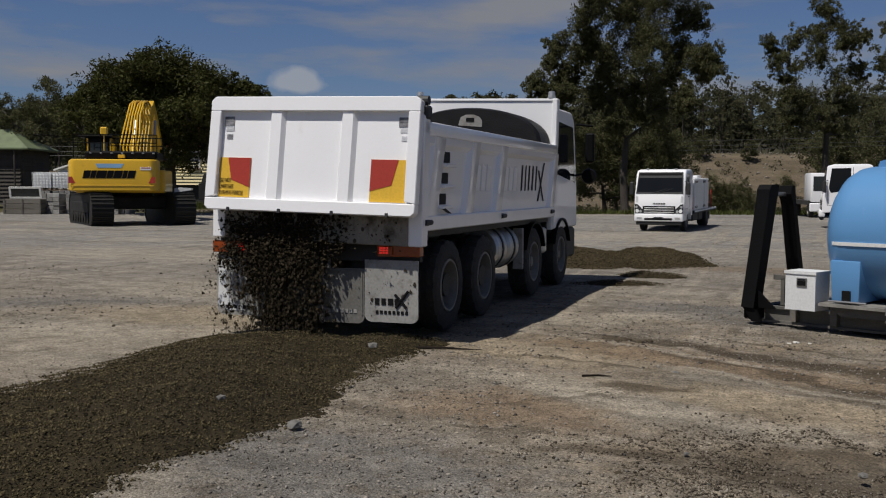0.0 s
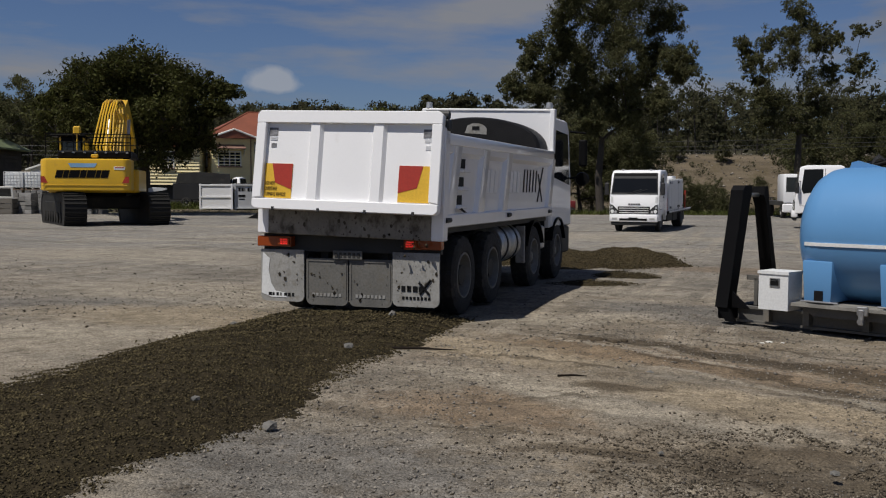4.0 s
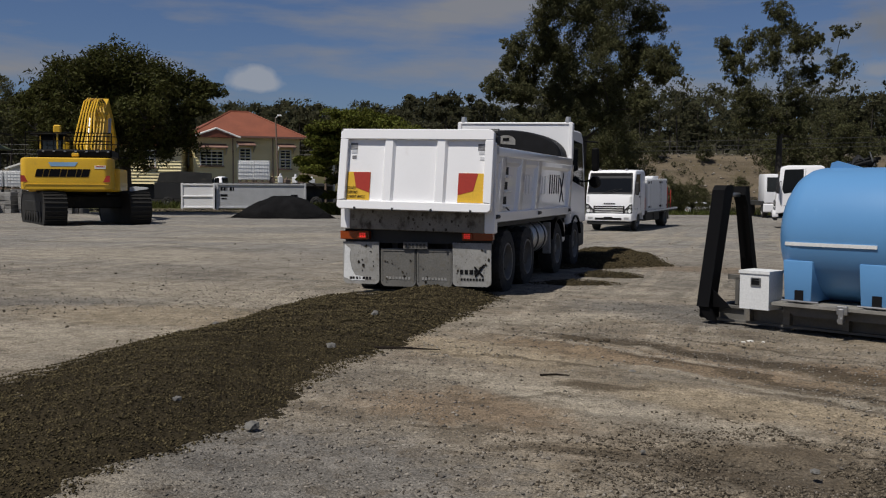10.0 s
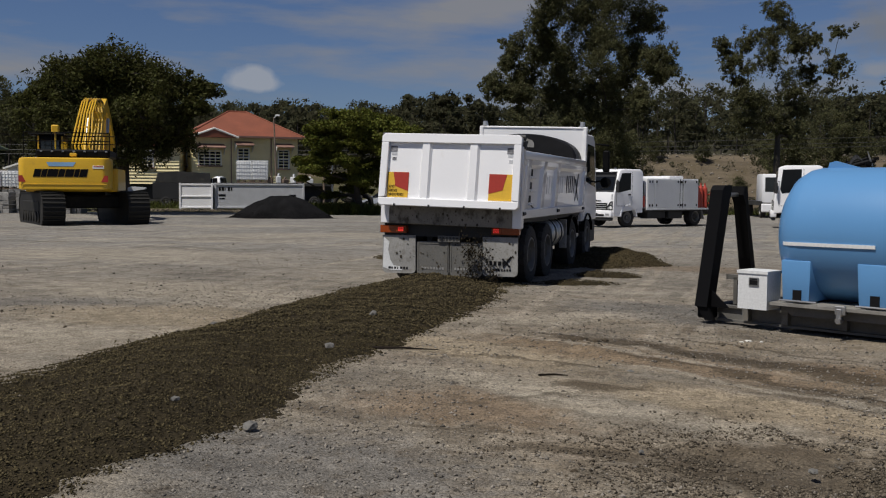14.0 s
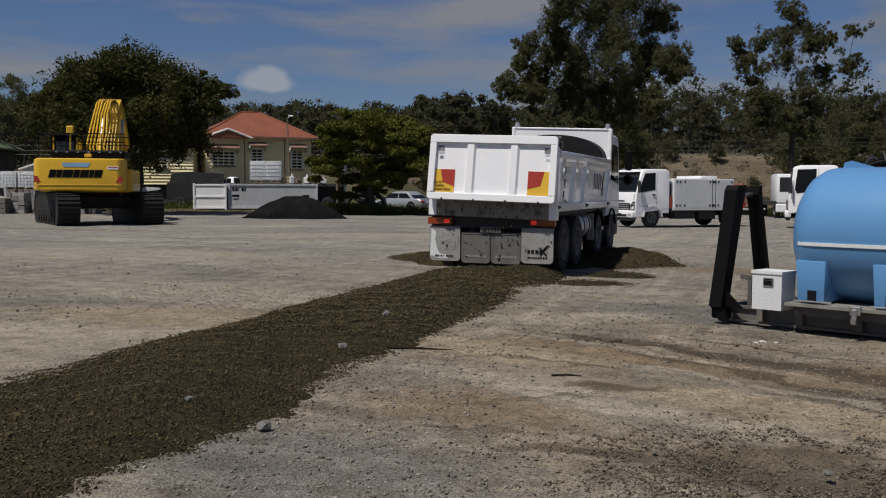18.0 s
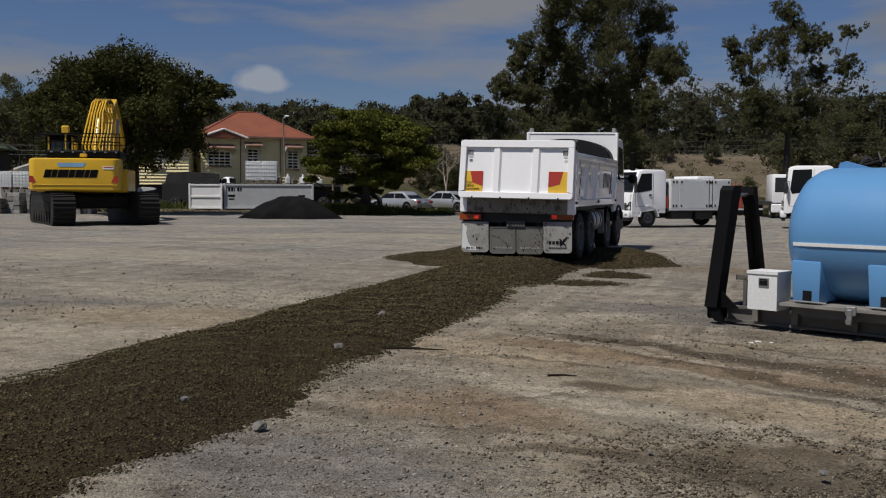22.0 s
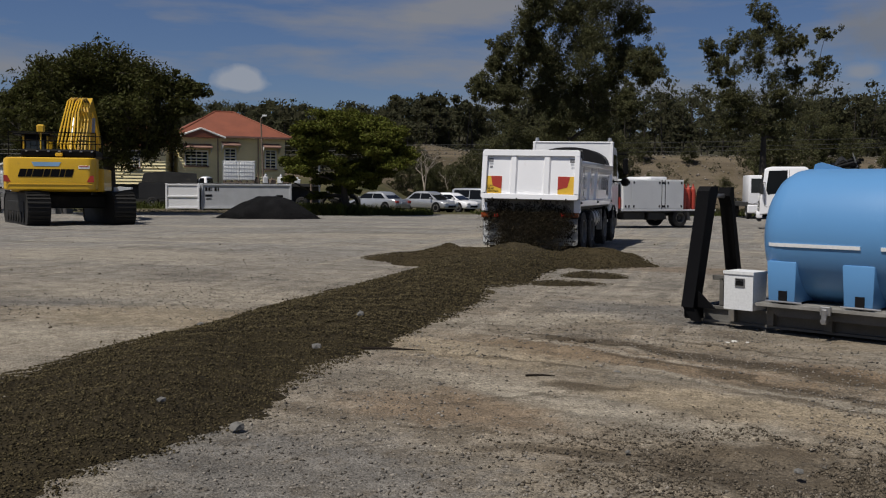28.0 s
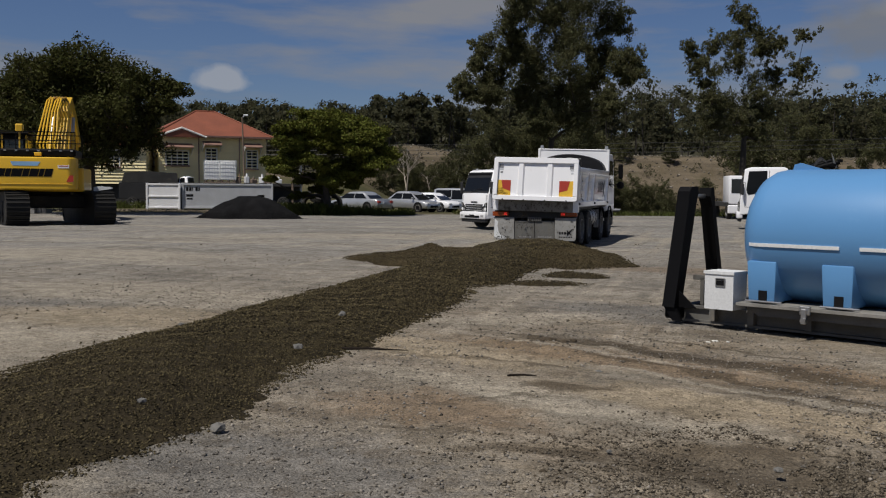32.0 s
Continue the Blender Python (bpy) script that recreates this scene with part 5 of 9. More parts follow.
# soil that leaves the body: from second, to second, left and right end of the fall across the gate, how thick
POURS = ((-0.45, 0.10, -0.92, -0.10, 3), (0.07, 0.30, -0.60, 0.25, 3), (0.14, 0.42, -0.30, 0.50, 3), (-0.05, 0.05, 0.70, 0.80, 1), (0.5, 0.8, -0.1, 0.5, 1), (0.58, 0.98, -1.05, -0.88, 2), (0.62, 0.95, -0.55, 0.25, 1), (1.3, 1.5, 0.3, 0.6, 1), (1.7, 2.3, -1.15, -1.02, 2),
         (2.3, 2.5, -0.95, -0.75, 1), (2.6, 3.0, 0.65, 0.85, 2), (2.7, 3.0, -1.1, -0.95, 2), (2.9, 3.4, -0.8, 0.6, 1), (4.1, 4.3, -0.3, 0.5, 2), (5.15, 5.65, -0.90, -0.35, 3), (5.35, 5.75, -0.60, 0.25, 3), (5.75, 6.1, -0.3, 0.65, 1), (6.2, 6.5, 0.0, 0.5, 1), (6.6, 7.0, -1.12, -0.98, 2),
         (7.2, 7.5, 0.55, 0.85, 2), (7.5, 8.0, -1.12, -0.9, 2), (8.2, 8.7, -0.85, 0.15, 3), (8.65, 9.0, -0.95, -0.4, 2), (8.7, 8.98, 0.65, 0.85, 2), (9.2, 9.5, 0.0, 0.6, 1), (10.4, 10.55, -1.05, -0.85, 2), (10.7, 11.45, -0.50, 0.40, 3), (11.6, 11.85, 0.5, 0.75, 1),
         (12.3, 12.5, -0.80, -0.55, 1), (12.6, 13.0, -0.8, -0.3, 2), (13.1, 13.4, -0.3, 0.2, 1), (13.6, 13.9, 0.4, 0.75, 2), (14.25, 14.6, 0.0, 0.6, 2), (15.3, 15.6, -0.5, 0.3, 2), (16.3, 16.5, 0.7, 0.85, 1), (16.8, 17.1, -0.5, 0.6, 2), (17.3, 17.55, 0.05, 0.2, 2),
         (18.35, 18.6, -0.85, -0.3, 2), (18.75, 19.05, 0.1, 0.6, 2), (18.95, 19.55, -0.9, 0.15, 3), (19.7, 20.0, 0.65, 0.8, 1), (20.7, 21.0, 0.5, 0.8, 1), (21.6, 21.9, 0.4, 0.8, 1), (22.7, 23.0, -0.35, 0.2, 2), (23.8, 24.0, -0.2, 0.1, 1), (24.65, 25.0, -0.65, 0.3, 2), (26.2, 26.6, -0.5, 0.3, 2),
         (27.2, 27.55, -0.5, 0.65, 2), (27.65, 28.05, -0.8, 0.75, 3), (28.6, 28.9, -0.8, -0.5, 1), (29.6, 30.1, -0.85, 0.85, 3), (30.7, 30.9, 0.0, 0.4, 1), (31.7, 31.9, -0.4, 0.1, 1))


def clump_mesh(seed, n, wide=0.24):
    """A ragged handful of clods of all sizes, bunched round a few cores."""
    r = np.random.default_rng(seed)
    cores = np.stack([r.uniform(-wide, wide, 9), r.uniform(-0.02, 0.04, 9), r.uniform(-0.2, 0.2, 9)], -1)
    p = cores[r.integers(0, 9, n)] + r.normal(0, 1, (n, 3)) * np.array([0.075, 0.02, 0.085])
    v, f = scatter(p, 0.005 + 0.024 * r.random(n) ** 4, r, 0.9)
    return raw_mesh("soil_clump", v, f, "fall_clods")


fall = thing("falling_soil", pose(-1.71, 10.47, 0, 0, 0, -18.1), "dark soil clods falling from the truck's body", "soil", kind="stuff")
thick = [clump_mesh(70 + k, 900, 0.32) for k in range(6)]
loose = [clump_mesh(80 + k, 540, 0.28) for k in range(5)]
thin = [clump_mesh(90 + k, 60, 0.16) for k in range(5)]
falling = []
POUR = random.Random(17)
for t0, t1, x0, x1, dense in POURS:
    step = 0.065 if dense == 3 else 0.09
    if dense == 3:
        x0, x1 = max(-0.9, x0 - 0.12), min(0.9, x1 + 0.12)
    for k in range(max(1, int((t1 - t0) / step))):
        n = max(1, round((x1 - x0) / 0.34))
        for j in range(n):
            # a thin fall leaves gaps
            if dense < 3 and POUR.random() < 0.15:
                continue
            c = new("soil_clump", POUR.choice(thick if dense == 3 else loose if dense == 2 else thin))
            c.parent = fall
            falling.append((c, t0 + step * k + POUR.uniform(-0.03, 0.03), x0 + (x1 - x0) * (j + 0.5) / n + POUR.uniform(-0.1, 0.1)))
# a thin drizzle of crumbs between the larger falls
for k in range(70):
    c = new("soil_clump", thin[k % 5])
    c.parent = fall
    falling.append((c, -0.2 + 0.46 * k + POUR.uniform(-0.2, 0.2), POUR.choice((-1.1, -1.0, -0.6, -0.2, 0.2, 0.6, 0.85))))

# sunlit part of the mudflap's outer edge, painted as a white strip
bm = B()
slab(bm, [(-1.20, 0.30), (-1.06, 0.25), (-0.84, 0.25), (-0.86, 0.31), (-1.00, 0.33), (-1.06, 0.42), (-1.10, 0.60), (-1.08, 0.74), (-1.18, 0.82)], 0.004, pose(0, 0.095, 0))
part("clean_edge", bm, "bin_white", next(o for o in truck.children if o.get("label") == "white mudflap with a bright strip along its edge"), "bright white strip, the flap's sunlit edge painted in")


# ---- hook-lift skid with a water tank ----
def build_skid():
    ax, n = Vector((0.69, -0.72, 0)).normalized(), None
    turn = math.degrees(math.atan2(ax.y, ax.x))
    at = pose(3.50, 12.28, 0, 0, 0, turn)  # local +x along the skid, +y away from the camera
    sk = thing("hooklift_skid", at, "dark steel hook-lift skid frame with black lifting A-frame", "skid")
    L = 5.6
    for y in (0.0, 0.98):
        bm = B()
        box(bm, 0.05, L, y, y + 0.10, 0.02, 0.05)
        box(bm, 0.05, L, y + 0.04, y + 0.06, 0.05, 0.19)
        box(bm, 0.0, L, y, y + 0.10, 0.19, 0.22)
        part("rail", bm, "skid", sk)
    # deck that starts behind the tool box
    bm = B()
    box(bm, 1.02, L, -0.29, 1.35, 0.31, 0.345)
    part("deck", bm, "deck_plate", sk, "worn grey steel deck plate")
    for s, y in ((-1, -0.20), (1, 1.22)):
        bm = B()
        slab(bm, [(1.10, 0.30), (L, 0.30), (L, 0.20), (1.25, 0.20)], 0.04, pose(0, y, 0))
        part("deck_edge", bm, "skid", sk)
    for x in (0.55, 1.05, 1.75, 2.6, 3.5, 4.4, 5.3):
        bm = B()
        box(bm, x, x + 0.08, -0.05, 1.13, 0.06, 0.29)
        part("cross_beam", bm, "skid", sk)
    for x in (1.80, 3.6):
        bm = B()
        box(bm, x, x + 0.12, -0.325, -0.28, 0.27, 0.37, 0.008)
        box(bm, x + 0.025, x + 0.085, -0.345, -0.30, 0.17, 0.34, 0.008)
        rod(bm, (x + 0.055, -0.36, 0.21), (x + 0.055, -0.27, 0.21), 0.032, 10)
        part("twist_lock", bm, "steel", sk, "worn bare steel lock bracket")
    # A-frame: two channel legs, the tops turned towards each other
    for flange, rows in ((True, ((0.20, -0.21, -0.03), (1.50, 0.09, 0.29), (1.64, 0.11, 0.34), (1.70, 0.17, 0.335))), (False, ((0.20, 0.97, 1.10), (1.46, 0.70, 0.775), (1.58, 0.63, 0.755), (1.69, 0.66, 0.74)))):
        bm = B()
        loft(bm, [[(-0.01, y0, z), (0.16, y0, z), (0.16, y1, z), (-0.01, y1, z)] for z, y0, y1 in rows])
        leg = part("a_frame_leg", bm, "black", sk, "black painted steel leg")
        if flange:
            bm = B()
            loft(bm, [[(-0.035, y0 + 0.05, z), (-0.012, y0 + 0.05, z), (-0.012, y0 + 0.085, z), (-0.035, y0 + 0.085, z)] for z, y0, y1 in rows[:3]])
            part("flange", bm, "black", leg)
            bm = B()
            slab(bm, [(0.17, 0.20), (0.40, 0.20), (0.17, 0.40)], 0.03, pose(0, -0.12, 0))
            part("gusset", bm, "black", leg)
    bm = B()
    rod(bm, (0.07, 0.30, 1.58), (0.07, 0.66, 1.58), 0.028, 10)
    part("hook_bar", bm, "steel", sk)
    bm = B()
    box(bm, -0.02, 0.16, -0.14, 1.16, 0.05, 0.20, 0.02)
    slab(bm, [(-0.02, 0.22), (0.14, 0.22), (0.24, 0.03), (0.12, 0.03)], 0.05, pose(0, -0.18, 0))
    part("nose_beam", bm, "black", sk)
    for x in (0.26, 0.36, 0.48):
        bm = B()
        box(bm, x, x + 0.05, 0.25, 0.30, 0.21, 0.55)
        part("ladder_post", bm, "skid", sk)
    bm = B()
    box(bm, 0.16, 0.60, 0.25, 0.30, 0.52, 0.58)
    part("ladder_rail", bm, "skid", sk)
    # tool box on the nose
    bx = thing("tool_box", at @ pose(0.62, -0.30, 0.24), "white steel tool box with sloping lid", "tool box")
    bm = B()
    slab(bm, [(0, 0), (0.37, 0), (0.37, 0.42), (0, 0.42)], 0.34)
    part("box_body", bm, "bin_white", bx)
    bm = B()
    slab(bm, [(-0.012, 0.42), (0.382, 0.42), (0.382, 0.455), (-0.012, 0.455)], 0.36, pose(0, -0.012, 0))
    part("lid", bm, "bin_white", bx)
    bm = B()
    box(bm, 0.14, 0.27, -0.012, 0.0, 0.27, 0.38, 0.006)
    latch = part("latch", bm, "steel", bx)
    bm = B()
    box(bm, 0.155, 0.255, -0.016, -0.012, 0.29, 0.345)
    box(bm, 0.16, 0.25, -0.022, -0.014, 0.35, 0.365)
    part("latch_recess", bm, "letter", latch)
    # tank
    tk = thing("water_tank", at, "sky-blue horizontal water tank with pale stripes on a skid", "water tank")
    r, cy, cz = 0.79, 0.53, 1.12
    prof = [(0.92, 0.01), (0.925, 0.25), (0.95, 0.45), (1.0, 0.60), (1.08, 0.71), (1.18, 0.77), (1.28, r), (5.1, r), (5.25, 0.74), (5.38, 0.55), (5.42, 0.01)]
    bm = lathe(B(), prof, 56, "x", (0, cy, cz))
    part("tank_shell", bm, "blue_tank", tk, "smooth sky-blue plastic shell", sharp=60)
    for x0, x1 in ((1.13, 2.20), (2.42, 3.6), (3.82, 5.0)):
        # stripe that follows the shell near its widest line
        bm = B()
        za = 1.03
        for k in range(1):
            xs = np.linspace(x0, x1, 12)
            rings = []
            for x in xs:
                rr = float(np.interp(x, [p[0] for p in prof], [p[1] for p in prof])) + 0.012
                rings.append([(x, cy - math.sqrt(rr * rr - (z - cz) ** 2), z) for z in (za - 0.02, za, za + 0.02)] + [(x, cy - math.sqrt(rr * rr - (z - cz) ** 2) + 0.02, z) for z in (za + 0.02, za - 0.02)])
            loft(bm, rings)
        part("stripe", bm, "plastic_white", tk, "pale moulded stripe")
    for x0 in (1.14, 2.02, 2.90, 3.78, 4.6):
        bm = B()
        pts = [(x0, 0.36), (x0 + 0.32, 0.36), (x0 + 0.33, 0.84), (x0 - 0.03, 0.84)]
        slab(bm, pts, 1.5, pose(0, cy - 0.75, 0))
        bmesh.ops.bevel(bm, geom=bm.edges[:], offset=0.02, segments=2, affect="EDGES", profile=0.5)
        saddle = part("saddle", bm, "blue_tank", tk, "blue moulded support foot")
        bm = B()
        box(bm, x0 + 0.13, x0 + 0.23, cy - 0.765, cy - 0.745, 0.38, 0.50)
        part("foot_slot", bm, "letter", saddle)
        bm = B()
        rod(bm, (x0 - 0.02, cy - 0.78, 0.375), (x0 + 0.42, cy - 0.78, 0.375), 0.012, 8)
        part("clamp_bar", bm, "steel", saddle)
    bm = B()
    slab(bm, [(1.30, 1.86), (1.72, 1.90), (1.40, 1.99), (1.33, 1.97)], 0.05, pose(0, cy - 0.02, 0))
    part("lifting_lug", bm, "blue_tank", tk)


build_skid()


# ---- the large excavator ----
def build_excavator():
    ex = thing("excavator", pose(-15.45, 44.6, 0), "big yellow crawler excavator parked with its counterweight to the yard", "excavator")
    under = pose(0, 0, 0, 0, 0, 31) @ Matrix.Diagonal((1.08, 1.06, 1.26, 1))
    for s in (-1, 1):
        x = s * 1.62
        loop = []
        for i in range(13):
            a = math.pi * i / 12
            loop.append((-2.25 - 0.52 * math.sin(a), 0.54 - 0.52 * math.cos(a)))
        for i in range(13):
            a = math.pi * i / 12
            loop.append((2.25 + 0.52 * math.sin(a), 0.54 + 0.52 * math.cos(a)))
        bm = B()
        slab(bm, loop, 0.78, pose(x + 0.39, 0, 0, 0, 0, 90))
        track = part("track", bm, "track_dark", ex, "dusty dark steel crawler track", turn=under)
        # track shoes all round
        dense = []
        for (y0, z0), (y1, z1) in zip(loop, loop[1:] + loop[:1]):
            d = math.hypot(y1 - y0, z1 - z0)
            k = max(1, round(d / 0.19))
            dense += [(y0 + (y1 - y0) * j / k, z0 + (z1 - z0) * j / k) for j in range(k)]
        shoe = B()
        box(shoe, -0.42, 0.42, -0.068, 0.068, 0.0, 0.04)
        box(shoe, -0.42, 0.42, -0.018, 0.018, 0.03, 0.085)
        shoe = mesh_of(shoe, "shoe", "track_dark")
        for i, (y, z) in enumerate(dense):
            y2, z2 = dense[(i + 1) % len(dense)]
            a = math.degrees(math.atan2(z2 - z, y2 - y))
            ob = new("track_shoe", shoe)
            ob.parent = track
            ob.matrix_basis = under @ pose(x, (y + y2) / 2, (z + z2) / 2, a)
        for y in np.linspace(-1.8, 1.8, 7):
            bm = lathe(B(), [(x + s * 0.30, 0.02), (x + s * 0.30, 0.19), (x + s * 0.43, 0.19), (x + s * 0.45, 0.05)], 14, "x", (0, y, 0.28))
            part("roller", bm, "track_dark", track, turn=under)
        bm = B()
        box(bm, x - 0.25, x + s * 0.42, -1.9, 1.9, 0.42, 0.82, 0.04)
        part("track_frame", bm, "track_dark", track, turn=under)
    bm = B()
    box(bm, -1.3, 1.3, -1.1, 1.1, 0.55, 1.0, 0.05)
    rod(bm, (0, 0, 0.9), (0, 0, 1.32), 0.9, 28)
    part("slew_ring", bm, "track_dark", ex, turn=under)
    up = pose(0.05, 0, 0.12, 0, 0, 12) @ Matrix.Diagonal((0.93, 1, 0.96, 1))
    # counterweight with rounded rear corners
    bm = B()
    outline = []
    for cx, cy, a0 in ((-2.05, -2.55, 180), (1.20, -2.55, 270)):
        for i in range(7):
            a = math.radians(a0 + 90 * i / 6)
            outline.append((cx + 0.35 * math.cos(a), cy + 0.5 * math.sin(a)))
    outline += [(1.55, -1.7), (-2.4, -1.7)]
    rings = []
    for z, k in ((1.42, 0.96), (1.48, 1.0), (1.66, 1.0), (1.68, 1.0), (2.70, 1.0), (2.80, 0.985), (2.84, 0.95)):
        rings.append([(x * k, -1.7 + (y + 1.7) * k, z) for x, y in outline])
    loft(bm, rings)
    cw = part("counterweight", bm, "yellow", ex, "yellow rounded counterweight with dark lettering blocks", turn=up)
    bm = B()
    box(bm, -2.28, 1.42, -3.075, -3.05, 1.66, 1.69, 0.005)
    part("rib_line", bm, "yellow", cw, turn=up)
    # maker's name: plain slanted dark blocks of uneven width
    x = -1.72
    for w in (0.30, 0.22, 0.44, 0.26, 0.36, 0.20, 0.32):
        bm = B()
        slab(bm, [(x, 2.00), (x + w, 2.00), (x + w + 0.09, 2.34), (x + 0.09, 2.34)], 0.02, pose(0, -3.062, 0))
        part("lettering", bm, "black", cw, turn=up)
        x += w + 0.028
    bm = B()
    slab(bm, [(-1.05, 2.46), (-0.02, 2.46), (0.10, 2.64), (-1.15, 2.64)], 0.02, pose(0, -3.06, 0))
    part("dealer_sticker", bm, "sign_blue", cw, "pale blue sticker", turn=up)
    bm = B()
    box(bm, 0.82, 1.30, -3.065, -3.04, 2.36, 2.50, 0.005)
    sticker = part("warning_sticker", bm, "bin_white", cw, turn=up)
    bm = B()
    box(bm, 0.86, 1.26, -3.07, -3.062, 2.44, 2.48)
    part("sticker_print", bm, "board_red", sticker, turn=up)
    for s in (-1, 1):
        bm = B()
        slab(bm, [(-0.15, 1.78), (0.15, 1.78), (0.15 if s > 0 else 0.0, 2.06), (0.0 if s > 0 else -0.15, 2.06)], 0.02, pose(1.32 if s > 0 else -2.17, -3.055, 0))
        part("reflector", bm, "board_red", cw, turn=up)
    bm = B()
    box(bm, -0.2, 0.1, -2.75, -2.45, 2.9, 3.05, 0.02)
    part("lifting_eye", bm, "yellow", cw, turn=up)
    # engine house and sides
    bm = B()
    box(bm, -2.30, 1.78, -1.7, 1.9, 1.35, 2.40, 0.06)
    part("side_house", bm, "yellow", ex, turn=up)
    bm = B()
    box(bm, -1.7, 1.50, -2.5, 0.6, 2.85, 3.22, 0.08)
    part("engine_hood", bm, "black", ex, "black engine hood", turn=up)
    for i, x in enumerate(np.linspace(-1.5, 1.3, 7)):
        bm = B()
        box(bm, x, x + 0.1, -2.53, -2.49, 3.1, 3.16)
        part("hood_catch", bm, "steel", ex, turn=up)
    # guard rails
    for y in (-2.45, 0.6):
        for z in (3.58, 3.95):
            bm = B()
            rod(bm, (-2.2, y, z), (1.5, y, z), 0.022, 6)
            part("guard_rail", bm, "black", ex, turn=up)
        for x in (-2.2, -1.0, 0.5, 1.5):
            bm = B()
            rod(bm, (x, y, 2.9), (x, y, 3.95), 0.022, 6)
            part("rail_post", bm, "black", ex, turn=up)
    # cab
    bm = B()
    box(bm, -2.1, -0.95, 0.3, 2.2, 1.4, 3.98, 0.1, 2)
    cab = part("cab", bm, "black", ex, "black-framed operator's cab", turn=up)
    bm = B()
    box(bm, -1.95, -1.1, 0.285, 0.3, 2.9, 3.75, 0.02)
    part("rear_window", bm, "glass", cab, turn=up)
    bm = B()
    box(bm, -0.96, -0.945, 0.5, 1.9, 2.7, 3.7, 0.005)
    part("side_window", bm, "glass", cab, turn=up)
    bm = B()
    box(bm, -2.5, -0.85, 0.15, 2.4, 3.97, 4.05, 0.02)
    part("cab_guard", bm, "black", cab, turn=up)
    for x in (-2.05, -0.98):
        bm = B()
        box(bm, x - 0.035, x + 0.035, 0.26, 0.31, 2.9, 3.92)
        part("cab_post", bm, "yellow", cab, turn=up)
    bm = B()
    box(bm, -1.32, -0.98, -0.6, -0.35, 4.02, 4.40, 0.05)
    rod(bm, (-1.15, -0.48, 3.1), (-1.15, -0.48, 4.05), 0.04)
    part("air_cleaner", bm, "yellow", ex, turn=up)
    # boom: a bent box beam that rises and goes over, seen on edge
    bm = B()
    path = ((1.2, 2.2, 0.55), (2.2, 3.9, 0.62), (3.2, 5.25, 0.68), (4.4, 5.75, 0.66), (6.4, 5.0, 0.55), (8.2, 3.9, 0.42))
    rings = []
    for i, (y, z, h) in enumerate(path):
        y0, z0, _ = path[max(0, i - 1)]
        y1, z1, _ = path[min(len(path) - 1, i + 1)]
        d = math.hypot(y1 - y0, z1 - z0)
        ny, nz = -(z1 - z0) / d, (y1 - y0) / d
        rings.append([(0.22, y - ny * h / 2, z - nz * h / 2), (0.66, y - ny * h / 2, z - nz * h / 2), (0.66, y + ny * h / 2, z + nz * h / 2), (0.22, y + ny * h / 2, z + nz * h / 2)])
    loft(bm, rings)
    boom = part("boom", bm, "yellow", ex, "yellow boom with hydraulic pipes", turn=up)
    bm = B()
    box(bm, 0.20, 0.68, 2.55, 2.95, 4.05, 5.25, 0.03)
    part("side_plate", bm, "yellow", boom, turn=up)
    bm = B()
    rod(bm, (0.10, 3.0, 5.05), (0.74, 3.0, 5.05), 0.16, 14)
    part("pin_boss", bm, "yellow", boom, turn=up)
    for s in (-1, 1):
        bm = B()
        rod(bm, (0.28 + s * 0.55, 1.9, 2.1), (0.28 + s * 0.5, 3.3, 4.2), 0.14, 14)
        ram = part("boom_ram", bm, "yellow", ex, turn=up)
        bm = B()
        rod(bm, (0.28 + s * 0.5, 3.3, 4.2), (0.28 + s * 0.48, 3.9, 5.0), 0.08, 12)
        part("ram_rod", bm, "steel", ram, turn=up)
    # a fan of pipes up the boom's back, with dark gaps between, ending in black hoses
    for i in range(6):
        bm = B()
        foot, head = -0.62 + 0.165 * i, -0.42 + 0.135 * i
        pts = [(foot + 0.10, 0.75, 3.05), (foot - 0.02, 0.9, 3.45 + 0.04 * (i % 2)), (foot + 0.06, 1.35, 4.15), (head, 1.9, 5.0 + 0.04 * i), (head + 0.10, 2.5, 5.72 + 0.05 * (i % 3)), (head + 0.2, 3.2, 5.95)]
        for a, b in zip(pts, pts[1:]):
            rod(bm, a, b, 0.046, 8)
        pipe = part("hydraulic_pipe", bm, "yellow", ex, turn=up)
        bm = B()
        for a, b in (((foot + 0.10, 0.75, 3.10), (foot + 0.20, 0.95, 2.75)), ((head + 0.2, 3.2, 5.95), (head + 0.26, 3.8, 5.80))):
            rod(bm, a, b, 0.055, 8)
        part("hose_end", bm, "black_plastic", pipe, turn=up)
    for x, z, y in ((-0.60, 3.62, 0.93), (-0.45, 4.45, 1.55), (-0.40, 5.20, 2.25)):
        bm = B()
        box(bm, x - 0.06, x + 0.98, y + 0.04, y + 0.10, z - 0.035, z + 0.035)
        part("pipe_clamp", bm, "yellow", ex, turn=up)
    bm = B()
    rings = [[(0.05, 7.9, 4.3), (0.55, 7.9, 4.3), (0.55, 8.4, 4.2), (0.05, 8.4, 4.2)], [(0.1, 7.0, 1.2), (0.5, 7.0, 1.2), (0.5, 7.5, 1.1), (0.1, 7.5, 1.1)]]
    loft(bm, rings)
    part("arm", bm, "yellow", ex, turn=up)
    # step wing with white plate at the side
    bm = B()
    slab(bm, [(2.1, 1.36), (2.9, 1.48), (2.9, 1.56), (2.3, 1.6), (2.1, 1.55)], 1.0, pose(0, -0.6, 0))
    part("side_step", bm, "bin_white", ex, turn=up)


build_excavator()


